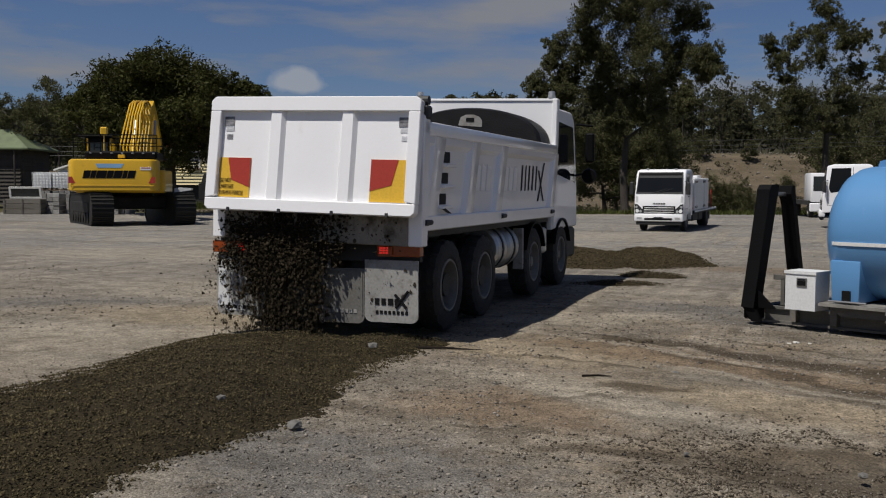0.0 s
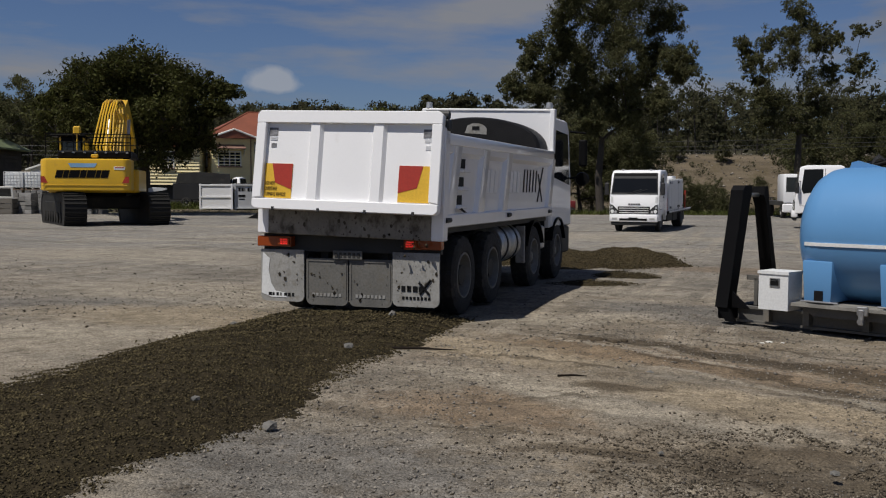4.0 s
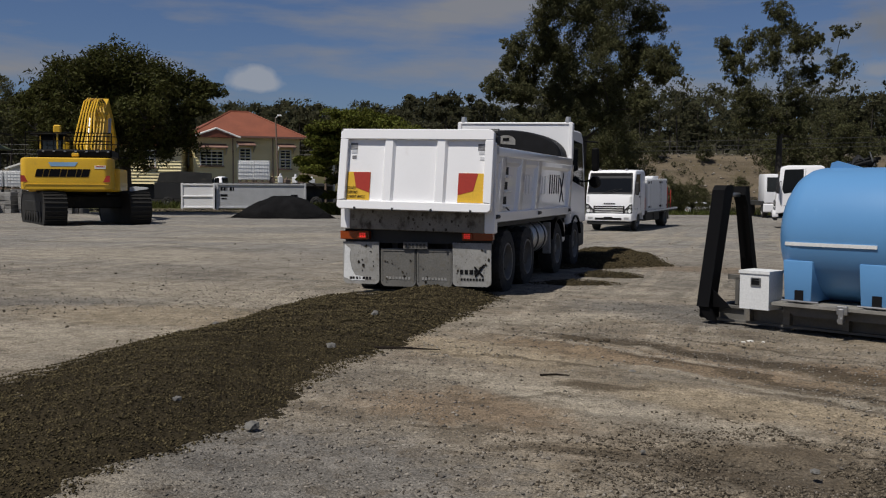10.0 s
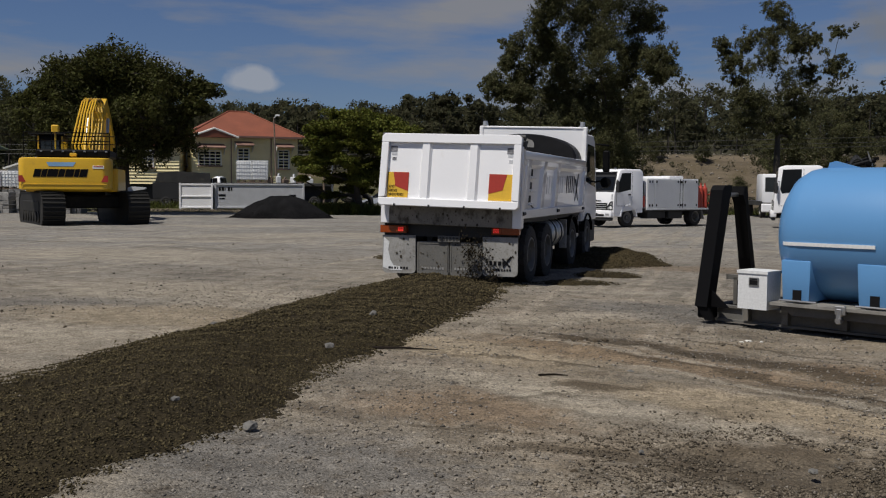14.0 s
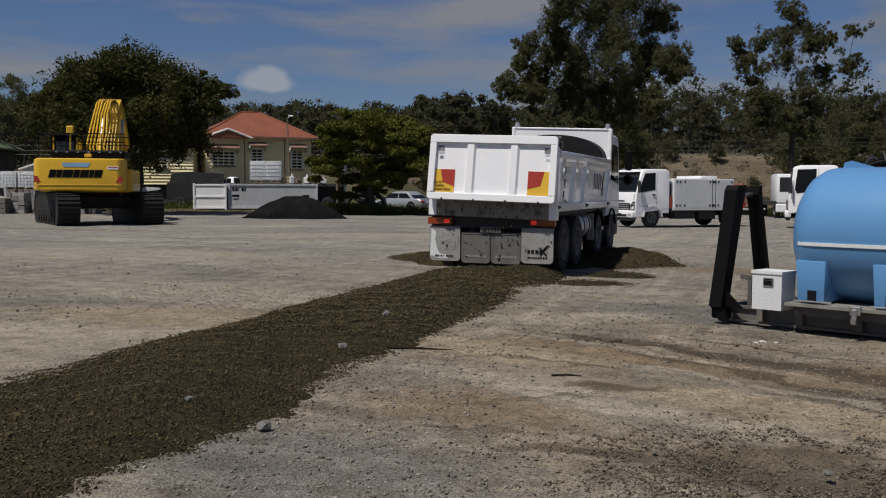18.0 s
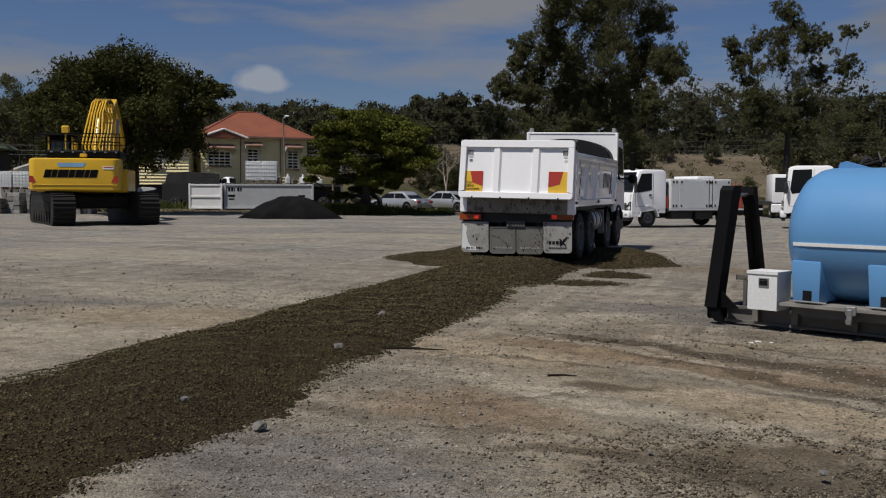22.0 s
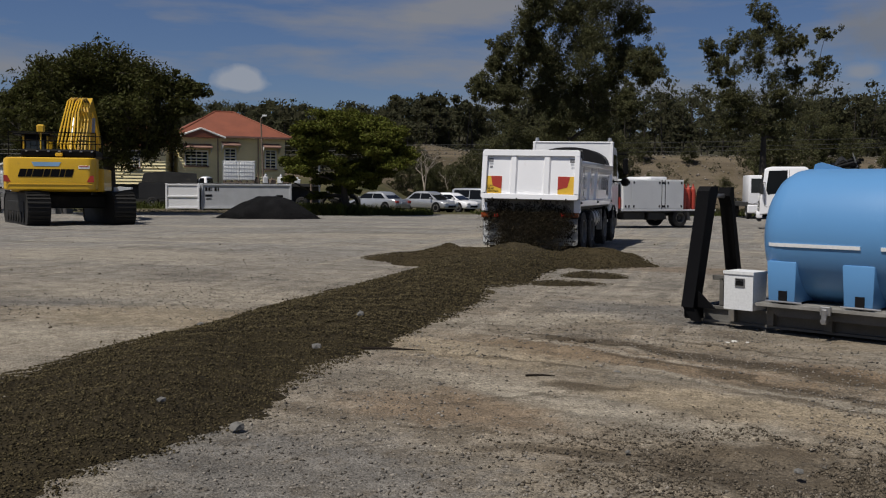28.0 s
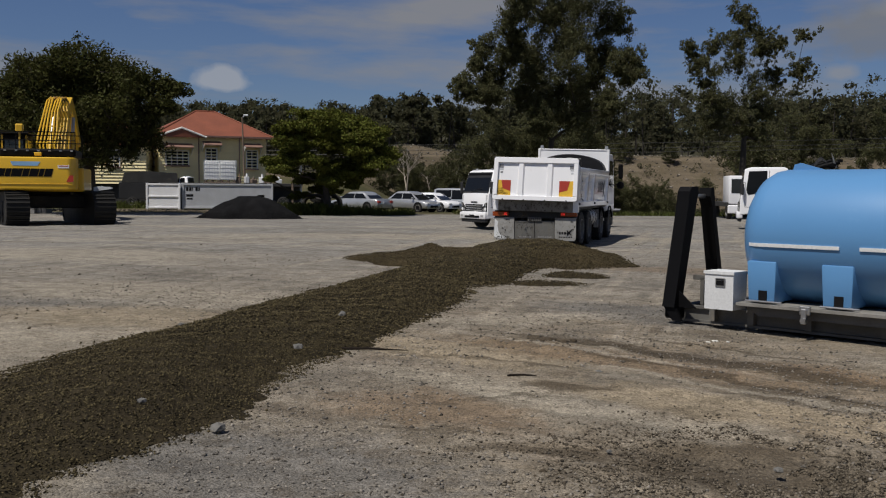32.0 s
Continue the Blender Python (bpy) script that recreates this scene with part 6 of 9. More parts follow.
# ---- cab-over service truck that turns and drives off ----
SERVICE_ROWS = ((0, 7.66, 39.04, 157), (9.2, 7.66, 39.08, 156.5), (10, 7.52, 39.40, 152.5), (11, 7.66, 40.59, 146), (12, 7.69, 41.22, 138), (13, 7.74, 41.50, 130), (15, 8.01, 41.59, 121), (18, 8.42, 41.63, 115.5), (20, 8.46, 41.77, 114.5), (24, 8.55, 41.86, 114.5), (26.5, 8.37, 41.77, 114.5), (28, 7.33, 41.31, 115), (29, 6.60, 41.22, 115), (30, 5.92, 41.04, 115.5), (31, 5.00, 40.86, 117), (32, 4.00, 40.59, 119))


def cab_over(th, width, top, length, front, base_z=0.45, paint="white", window_z=(1.45, 2.1), lean=0.38):
    """A small cab-over cab: front face at y = front, in local axes with +y forward."""
    w = width / 2
    a, b = window_z[0], top - 0.15
    # outline from the back, over the roof and down the front
    prof = [(front - length, base_z + 0.35), (front - length, top - 0.16), (front - length + 0.05, top - 0.06), (front - length + 0.18, top), (front - lean - 0.28, top), (front - lean - 0.08, top - 0.05), (front - lean + 0.02, top - 0.14),
            (front - 0.10, a - 0.02), (front - 0.05, a - 0.14), (front, base_z + 0.55), (front + 0.01, base_z + 0.12)]
    bm = B()
    rings = []
    for x, k, e in ((-w, 0.93, 0.955), (-w + 0.03, 0.975, 0.985), (-w + 0.10, 0.995, 1.0), (0, 1.0, 1.012), (w - 0.10, 0.995, 1.0), (w - 0.03, 0.975, 0.985), (w, 0.93, 0.955)):
        rings.append([(x, front - length / 2 + (y - front + length / 2) * e, 1.3 + (z - 1.3) * k) for y, z in prof])
    loft(bm, rings)
    cab = part("cab", bm, paint, th, "white cab-over cab", sharp=35)
    y_at = lambda z: float(np.interp(z, [base_z + 0.55, a - 0.14, a - 0.02, top - 0.14], [front, front - 0.05, front - 0.10, front - lean + 0.02])) + 0.016

    def pane(bm, x0, x1, x2, x3, z0, z1, d):
        # a sheet on the raked front, wider at the foot
        loft(bm, [[(x0, y_at(z0) + d, z0), (x1, y_at(z0) + d, z0), (x1, y_at(z0) + d - 0.02, z0), (x0, y_at(z0) + d - 0.02, z0)], [(x2, y_at(z1) + d, z1), (x3, y_at(z1) + d, z1), (x3, y_at(z1) + d - 0.02, z1), (x2, y_at(z1) + d - 0.02, z1)]])
        return bm

    part("screen_surround", pane(B(), -w + 0.05, w - 0.05, -w + 0.11, w - 0.11, a - 0.07, b + 0.03, 0.0), "black_plastic", cab, "black rubber surround")
    screen = part("windscreen", pane(B(), -w + 0.09, w - 0.09, -w + 0.15, w - 0.15, a, b, 0.006), "car_glass", cab)
    for k in (-1, 1):
        bm = B()
        rod(bm, (k * 0.12 + 0.2, y_at(a - 0.05) + 0.02, a - 0.05), (k * 0.12 - 0.42, y_at(a + 0.16) + 0.02, a + 0.14), 0.010, 6)
        part("wiper", bm, "black_plastic", screen)
    part("sun_strip", pane(B(), -w + 0.16, w - 0.16, -w + 0.16, w - 0.16, b - 0.10, b - 0.01, 0.010), "black", screen)
    for s in (-1, 1):
        bm = B()
        slab(bm, [(front - 1.12, a + 0.02), (front - 0.34, a - 0.10), (front - 0.26, a + 0.10), (front - lean - 0.16, b - 0.04), (front - 1.12, b - 0.02)], 0.012, pose(s * w + 0.006, 0, 0, 0, 0, 90))
        part("door_window", bm, "car_glass", cab)
        # door seams, handle and step
        bm = B()
        for y0, y1, z0, z1 in ((front - 1.21, front - 1.195, base_z + 0.42, b), (front - 0.22, front - 0.205, base_z + 0.50, a - 0.02), (front - 1.21, front - 0.205, base_z + 0.47, base_z + 0.485)):
            box(bm, s * (w - 0.004), s * (w + 0.003), y0, y1, z0, z1)
        part("door_seam", bm, "chassis", cab)
        bm = B()
        box(bm, s * w, s * (w + 0.025), front - 1.12, front - 0.95, a - 0.22, a - 0.16, 0.008)
        part("door_handle", bm, "black_plastic", cab)
        bm = B()
        box(bm, s * (w + 0.06), s * (w + 0.24), front - 0.16, front - 0.07, a - 0.10, a + 0.40, 0.03)
        rod(bm, (s * w, front - 0.22, a + 0.42), (s * (w + 0.15), front - 0.12, a + 0.44), 0.015, 6)
        rod(bm, (s * (w + 0.15), front - 0.12, a + 0.44), (s * (w + 0.15), front - 0.12, a + 0.36), 0.015, 6)
        part("mirror", bm, "black_plastic", cab, "black door mirror")
        # tall clear headlight in a dark bezel, wrapped round the corner
        bm = B()
        slab(bm, [(s * (w - 0.40), base_z + 0.30), (s * (w - 0.03), base_z + 0.30), (s * (w - 0.03), base_z + 0.68), (s * (w - 0.14), base_z + 0.66), (s * (w - 0.36), base_z + 0.46)], 0.03, pose(0, front - 0.008, 0))
        lamp = part("headlight", bm, "black_plastic", cab, "clear headlight in a dark bezel")
        for x, z, r in ((w - 0.27, 0.38, 0.055), (w - 0.13, 0.40, 0.075), (w - 0.10, 0.56, 0.05)):
            bm = lathe(B(), [(front + 0.018, 0.01), (front + 0.018, r), (front + 0.032, r), (front + 0.034, r * 0.5), (front + 0.034, 0.01)], 14, "y", (s * x, 0, base_z + z))
            part("lens", bm, "plastic_white" if r > 0.07 else "alloy", lamp)
        bm = B()
        slab(bm, [(s * (w - 0.06), a - 0.15), (s * (w - 0.14), a - 0.17), (s * (w - 0.16), base_z + 0.74), (s * (w - 0.06), base_z + 0.74)], 0.03, pose(0, front - 0.045, 0))
        part("corner_vane", bm, "bin_white", cab)
    # grille: a dark field with bright bars
    bm = B()
    box(bm, -w + 0.36, w - 0.36, front - 0.02, front + 0.018, base_z + 0.29, base_z + 0.60, 0.008)
    grille = part("grille", bm, "letter", cab, "dark grille with bright bars")
    for z in (0.33, 0.42, 0.51):
        bm = B()
        box(bm, -w + 0.42, w - 0.42, front + 0.016, front + 0.030, base_z + z, base_z + z + 0.035, 0.004)
        part("grille_bar", bm, "alloy", grille)
    bm = B()
    for i in range(5):
        box(bm, -0.26 + 0.105 * i, -0.26 + 0.105 * i + 0.075, front + 0.002, front + 0.020, base_z + 0.66, base_z + 0.72)
    part("badge", bm, "black_plastic", cab)
    bm = B()
    box(bm, -w + 0.02, w - 0.02, front - 0.14, front + 0.12, base_z - 0.02, base_z + 0.27, 0.05, 2)
    bump = part("bumper", bm, paint, th, "white front bumper")
    bm = B()
    box(bm, -w + 0.46, w - 0.46, front + 0.112, front + 0.124, base_z + 0.03, base_z + 0.12, 0.002)
    part("lower_grille", bm, "letter", bump)
    for s in (-1, 1):
        bm = B()
        box(bm, s * (w - 0.36), s * (w - 0.14), front + 0.112, front + 0.124, base_z + 0.06, base_z + 0.15, 0.003)
        part("fog_lamp", bm, "alloy", bump)
    bm = B()
    box(bm, -w + 0.08, w - 0.08, front - 0.10, front + 0.06, base_z - 0.16, base_z - 0.02, 0.03)
    part("skirt", bm, "black_plastic", bump)
    bm = B()
    box(bm, -0.19, 0.19, front + 0.122, front + 0.130, base_z + 0.06, base_z + 0.16, 0.002)
    part("number_plate", bm, "letter", bump)
    return cab


def build_service_truck():
    t = thing("service_truck", pose(7.66, 39.04, 0, 0, 0, 157), "white cab-over service truck with boxed tool body", "truck")
    cab_over(t, 2.1, 2.52, 1.95, 1.0, window_z=(1.60, 2.2))
    for s in (-1, 1):
        bm = B()
        box(bm, s * 0.38, s * 0.48, -6.3, 0.8, 0.50, 0.70)
        part("chassis_rail", bm, "chassis", t)
        bm = B()
        box(bm, s * 0.5, s * 1.0, -2.5, -1.3, 0.36, 0.68, 0.03)
        part("tool_locker", bm, "chassis", t, "dark under-tray locker")
        bm = B()
        box(bm, s * 0.55, s * 1.0, -3.7, -2.7, 0.34, 0.68, 0.03)
        part("tool_locker", bm, "chassis", t)
    bm = B()
    box(bm, -1.12, 1.12, -6.65, -1.05, 0.68, 0.80, 0.01)
    part("tray", bm, "chassis", t, "dark steel tray")
    for s in (-1, 1):
        bm = B()
        box(bm, s * 1.121, s * 1.15, -6.65, -1.05, 0.735, 0.805, 0.006)
        part("tray_lip", bm, "bin_white" if s < 0 else "skid", t, "pale tray edge")
    bm = B()
    box(bm, -1.08, 1.08, -4.72, -1.15, 0.80, 2.12, 0.015)
    body = part("tool_body", bm, "bin_white", t, "white tool body with side doors")
    for s in (-1, 1):
        for y0, y1 in ((-1.62, -1.20), (-3.38, -1.66), (-3.58, -3.44), (-4.68, -3.64)):
            bm = B()
            box(bm, s * 1.08, s * 1.098, y0, y1, 0.85, 2.07, 0.004)
            door = part("body_door", bm, "bin_white", body)
            for y in (y0 + 0.12, y1 - 0.12):
                for z in (0.94, 1.98):
                    bm = B()
                    box(bm, s * 1.096, s * 1.106, y - 0.04, y + 0.04, z - 0.05, z + 0.05)
                    part("door_catch", bm, "letter", door)
        for y in (-3.41, -3.61):
            bm = B()
            box(bm, s * 1.08, s * 1.09, y - 0.015, y + 0.015, 0.82, 2.10)
            part("door_gap", bm, "letter", body)
    bm = B()
    box(bm, -0.9, 0.9, -3.85, -2.87, 2.12, 2.25, 0.04, 2)
    part("roof_vent", bm, "white", body, "raised white roof vent")
    # gas bottles, rack and loose gear behind the body
    for x, y in ((-0.85, -4.92), (-0.80, -5.22), (-0.82, -5.50), (-0.45, -5.05), (0.0, -5.2), (0.5, -5.05)):
        bm = B()
        rod(bm, (x, y, 0.80), (x, y, 1.70), 0.125, 12)
        rod(bm, (x, y, 1.70), (x, y, 1.86), 0.11, 12, 0.04)
        rod(bm, (x, y, 1.86), (x, y, 1.95), 0.03, 8)
        part("gas_bottle", bm, "red_part", t, "red gas bottle")
    bm = B()
    for z in (1.0, 1.4):
        box(bm, -1.05, 1.05, -5.70, -5.66, z, z + 0.05)
    for x in (-1.05, 0, 1.0):
        box(bm, x, x + 0.05, -5.72, -5.68, 0.80, 1.6)
    part("bottle_rack", bm, "red_part", t)
    bm = B()
    rod(bm, (-0.95, -1.03, 0.85), (-0.95, -1.03, 1.35), 0.09, 12)
    part("extinguisher", bm, "red_part", t, "red fire extinguisher behind the cab")
    # dark box fills the gap behind the cab in place of its shade
    bm = B()
    box(bm, -0.9, 0.9, -1.12, -0.97, 0.7, 1.9)
    part("cab_gap", bm, "chassis", t)
    for s in (-1, 1):
        add_wheel(t, s * 0.86, 0.0, 0.42, 0.22, 0.23, s)
        add_wheel(t, s * 0.86, -4.56, 0.42, 0.40, 0.23, s, deep=True)
        bm = B()
        rings = []
        for i in range(9):
            a = math.radians(5 + 170 * i / 8)
            rings.append([(s * 0.70, 0.50 * math.cos(a), 0.42 + 0.50 * math.sin(a)), (s * 1.07, 0.50 * math.cos(a), 0.42 + 0.50 * math.sin(a)), (s * 1.07, 0.56 * math.cos(a), 0.42 + 0.56 * math.sin(a)), (s * 0.70, 0.56 * math.cos(a), 0.42 + 0.56 * math.sin(a))])
        loft(bm, rings)
        part("wheel_arch", bm, "white", t)
        bm = B()
        box(bm, s * 0.62, s * 1.045, -0.46, 0.46, 0.80, 1.0)
        part("wheel_well", bm, "letter", t)
        bm = B()
        slab(bm, [(-5.15, 0.30), (-4.98, 0.34), (-4.93, 0.66), (-5.05, 0.68)], 0.42, pose(s * 0.88 + 0.21, 0, 0, 0, 0, 90))
        part("mudflap", bm, "flap_grey", t)
        part("roof_marker", rod(B(), (s * 0.6, 0.45, 2.50), (s * 0.6, 0.45, 2.56), 0.05), "alloy", t)
        bm = B()
        box(bm, s * 0.80, s * 1.045, 0.54, 0.98, 0.46, 0.90, 0.02)
        part("side_skirt", bm, "white", t)
        bm = B()
        box(bm, s * 0.80, s * 1.045, -0.92, -0.54, 0.62, 0.90, 0.02)
        part("side_skirt", bm, "white", t)
    # true size: a narrow cab on a wheelbase of 4.15 m
    small = Matrix.Diagonal((0.91, 0.91, 0.96, 1))
    for ob in t.children_recursive:
        if ob.name.startswith("wheel") and not ob.name.startswith(("wheel_arch", "wheel_well")):
            x, y, z = ob.matrix_basis.translation
            ob.matrix_basis = pose(x * 0.91, y * 0.91, z * 0.96)
            ob.data.transform(Matrix.Scale(0.96, 4))
        elif ob.parent.name.startswith("wheel"):
            ob.data.transform(Matrix.Scale(0.96, 4))
        else:
            ob.data.transform(small)
    return t


service = build_service_truck()
service_wheels, spinning = [(w, x * 0.91, y * 0.91, r * 0.96) for w, x, y, r in spinning], []


# ---- parked trucks behind the tank ----
def build_parked():
    t = thing("parked_truck", pose(16.45, 43.0, 0, 0, 0, 72), "white cab-over truck parked behind the tank", "truck", "parked trucks")
    cab_over(t, 2.3, 2.72, 2.0, 1.2, 0.5, window_z=(1.6, 2.3), lean=0.2)
    bm = B()
    box(bm, -1.1, 1.1, -6.5, -0.9, 0.9, 1.15, 0.02)
    part("chassis", bm, "chassis", t)
    bm = B()
    rod(bm, (0, -2.1, 1.1), (0, -2.1, 2.75), 0.20, 12)
    box(bm, -0.75, 0.75, -2.35, -1.85, 1.1, 1.5, 0.04)
    crane = part("loader_crane", bm, "black", t, "black folded loader crane")
    for p, q, r in (((-0.7, -1.75, 2.62), (0.75, -1.95, 2.80), 0.13), ((0.75, -2.3, 2.85), (-0.6, -2.6, 2.75), 0.12), ((-0.3, -2.0, 2.7), (-0.5, -2.9, 2.95), 0.10), ((0.3, -1.8, 2.75), (0.45, -2.7, 3.05), 0.08)):
        bm = B()
        rod(bm, p, q, r, 10)
        rod(bm, q, (q[0], q[1], q[2] + 0.12), r * 1.2, 10)
        part("crane_boom", bm, "black", crane)
    for k in range(4):
        bm = B()
        pts = [(-0.3 + 0.2 * k, -1.9 - 0.6 * u, 2.75 + (0.28 + 0.05 * k) * math.sin(math.pi * u)) for u in (0, 0.25, 0.5, 0.75, 1)]
        for p, q in zip(pts, pts[1:]):
            rod(bm, p, q, 0.03, 6)
        part("hose", bm, "black_plastic", crane)
    bm = B()
    rod(bm, (-0.5, -2.75, 2.7), (-0.62, -2.55, 3.30), 0.05, 8, 0.02)
    part("aerial_horn", bm, "steel", t)
    for s in (-1, 1):
        add_wheel(t, s * 0.95, 0.0, 0.48, 0.28, 0.26, s)
        add_wheel(t, s * 0.95, -4.6, 0.48, 0.4, 0.26, -s)
    v = thing("parked_truck", pose(20.9, 58.2, 0, 0, 0, 172), "white truck with louvred sleeper cab parked on the yard's edge", "truck", "parked trucks")
    bm = B()
    box(bm, -1.15, 1.15, -6, 0.4, 0.75, 1.0)
    part("chassis", bm, "chassis", v)
    bm = B()
    box(bm, -1.05, 1.05, -1.4, 0.5, 0.9, 2.6, 0.1, 2)
    c = part("cab", bm, "white", v)
    bm = B()
    box(bm, -0.9, 0.9, 0.5, 0.51, 1.55, 2.4, 0.004)
    part("windscreen", bm, "glass", c)
    bm = B()
    box(bm, -1.1, 1.1, 0.45, 0.62, 0.35, 0.85, 0.05)
    part("bumper", bm, "white", v)
    bm = B()
    box(bm, -0.5, 0.1, 0.505, 0.52, 1.25, 1.55, 0.004)
    part("badge_panel", bm, "amber", c)
    for s in (-1, 1):
        add_wheel(v, s * 0.9, -0.2, 0.45, 0.28, 0.25, s)
        add_wheel(v, s * 0.9, -4.2, 0.45, 0.28, 0.25, s)


build_parked()
spinning = []


# ---- bin, containers, heap and yard clutter on the far left ----
def build_bin(at, L, W, Hh, paint, label, stencil):
    """An open steel bin, +x along the side that faces the yard, +y away from it."""
    b = thing("open_steel_bin", at, label, "container", "steel bins")
    for name, x0, x1, y0, y1 in (("side_wall", 0, L, 0, 0.07), ("side_wall", 0, L, W - 0.07, W), ("end_wall", 0, 0.07, 0.07, W - 0.07), ("end_wall", L - 0.07, L, 0.07, W - 0.07)):
        bm = B()
        box(bm, x0, x1, y0, y1, 0.12, Hh)
        part(name, bm, paint, b)
    for x, y in ((-0.04, -0.06), (L - 0.1, -0.06), (-0.04, W - 0.1), (L - 0.1, W - 0.1)):
        bm = B()
        box(bm, x, x + 0.14, y, y + 0.14, 0.0, Hh + 0.04, 0.01)
        part("corner_post", bm, paint, b)
    for z in (0.10, 0.92, Hh - 0.12) if L < 4 else (0.10, Hh - 0.12):
        bm = B()
        box(bm, 0.1, L - 0.1, -0.05, 0.0, z, z + 0.12, 0.01)
        part("rib", bm, paint, b)
    if stencil:
        bm = B()
        for i, w in enumerate((0.16, 0.16, 0.05, 0.16, 0.10)):
            box(bm, 0.25 + 0.22 * i, 0.25 + 0.22 * i + w, -0.012, -0.002, 1.40, 1.66)
        box(bm, 0.25, 0.75, -0.012, -0.002, 0.98, 1.14)
        box(bm, 0.3, 0.7, -0.012, -0.002, 0.78, 0.86)
        box(bm, L - 1.1, L - 0.6, -0.012, -0.002, 0.95, 1.12)
        part("stencil", bm, "letter", b)
    bm = B()
    box(bm, 0.05, L - 0.05, 0.05, W - 0.05, 0.1, 0.16)
    part("floor_plate", bm, "chassis", b)


build_bin(pose(-18.0, 72.35, 0, 0, 0, 4), 2.35, 5.5, 1.9, "white", "white steel bin with ribbed end wall", False)
build_bin(pose(-15.5, 72.7, 0, 0, 0, 14), 6.5, 2.4, 1.92, "bin_grey", "long pale grey open-topped steel bin", True)


def build_heap():
    f = heap_height(-7.75, 54.2, 2.5, 2.2, 1.18, 0.4, 1.5, 0.25)
    g = lambda x, y: np.where(f(x, y) > 0, f(x, y), -0.06)
    base, clods = soil_sheet("dark_mound", -11, -4.8, 51.4, 57, g, 70, 70, 16000, 0.024, 50)
    base.materials.clear()
    base.materials.append(M["heap_black"])
    clods.materials.clear()
    clods.materials.append(M["coal"])
    soil_thing("dark_mound", "rounded heap of fine black stone", (base, clods), "heap")


M["heap_black"] = surface("black_fines", (0.008, 0.008, 0.0085), 0.95, spec=0.08, blotch=0.3, grain=0.3, bump=1.0)
build_heap()


def build_ibc(at, label, n=1.15):
    t = thing("bulk_container", at, label, "bulk container", "bulk containers")
    bm = B()
    box(bm, -0.58, 0.58, -0.48, 0.48, 0.16, 1.12, 0.06, 2)
    part("bottle", bm, "plastic_white", t, "milky white plastic bottle")
    for i in range(6):
        z = 0.2 + 0.19 * i
        for s in (-1, 1):
            bm = B()
            box(bm, -0.61, 0.61, s * 0.49, s * 0.505, z, z + 0.025)
            part("cage_bar", bm, "bin_white", t)
            bm = B()
            box(bm, s * 0.6, s * 0.615, -0.5, 0.5, z, z + 0.025)
            part("cage_bar", bm, "bin_white", t)
    for x in np.linspace(-0.6, 0.6, 7):
        for s in (-1, 1):
            bm = B()
            box(bm, x - 0.012, x + 0.012, s * 0.5, s * 0.515, 0.14, 1.16)
            part("cage_bar", bm, "bin_white", t)
    bm = B()
    box(bm, -0.6, 0.6, -0.5, 0.5, 0.0, 0.05)
    for x in (-0.5, 0, 0.5):
        box(bm, x - 0.07, x + 0.07, -0.48, 0.48, 0.05, 0.15)
    part("pallet", bm, "timber", t)
    return t


def platform():
    """Dark truck tray behind the bin on which the bulk containers and gear stand."""
    t = thing("flat_trailer", pose(-12.6, 78.6, 0, 0, 0, 6), "dark flat trailer loaded with white tanks and gear", "trailer")
    bm = B()
    box(bm, -5.6, 5.2, -1.1, 1.1, 1.75, 2.0, 0.02)
    part("tray", bm, "chassis", t)
    for x in (-3.5, -2.3, 2.5, 3.7):
        for s in (-1, 1):
            add_wheel(t, 0, 0, 0.48, 0.3, 0.27, s).matrix_basis = pose(x, s * 0.9, 0.48, 0, 0, 90)
    bm = B()
    box(bm, -5.0, 5.0, -0.4, 0.4, 0.5, 1.75)
    part("frame", bm, "chassis", t)
    bm = B()
    box(bm, 5.0, 5.15, -1.1, 1.1, 2.0, 3.2)
    part("headboard", bm, "bin_white", t)


platform()
spinning = []
for dx in (-0.02, 1.22):
    build_ibc(pose(-14.35 + dx, 78.3, 2.0, 0, 0, 6) @ Matrix.Diagonal((1.0, 1.0, 1.5, 1)), "white caged bulk liquid container on a trailer")
for k, (x, w, h) in enumerate(((-12.4, 0.5, 0.5), (-11.7, 0.35, 0.75), (-11.2, 0.5, 0.45), (-10.5, 0.3, 0.7), (-10.0, 0.6, 0.4), (-9.2, 0.35, 0.5))):
    bm = B()
    box(bm, -w / 2, w / 2, -0.25, 0.25, 0, h * 0.7, 0.04)
    rod(bm, (0, 0, h * 0.7), (0.05, 0, h), 0.09, 10)
    solid("pump_unit", bm, "bin_white" if k % 2 else "timber", pose(x, 78.3, 2.0, 0, 0, 20 * k), "small pump or drum on the trailer", "equipment", "gear on the trailer")


def build_pickup():
    t = thing("pickup", pose(-16.6, 81.0, 0.5, 0, 0, 80), "white utility pickup behind the bin", "car")
    car_body(t, "white", 5.0, 1.8, 2.05, pickup=True)


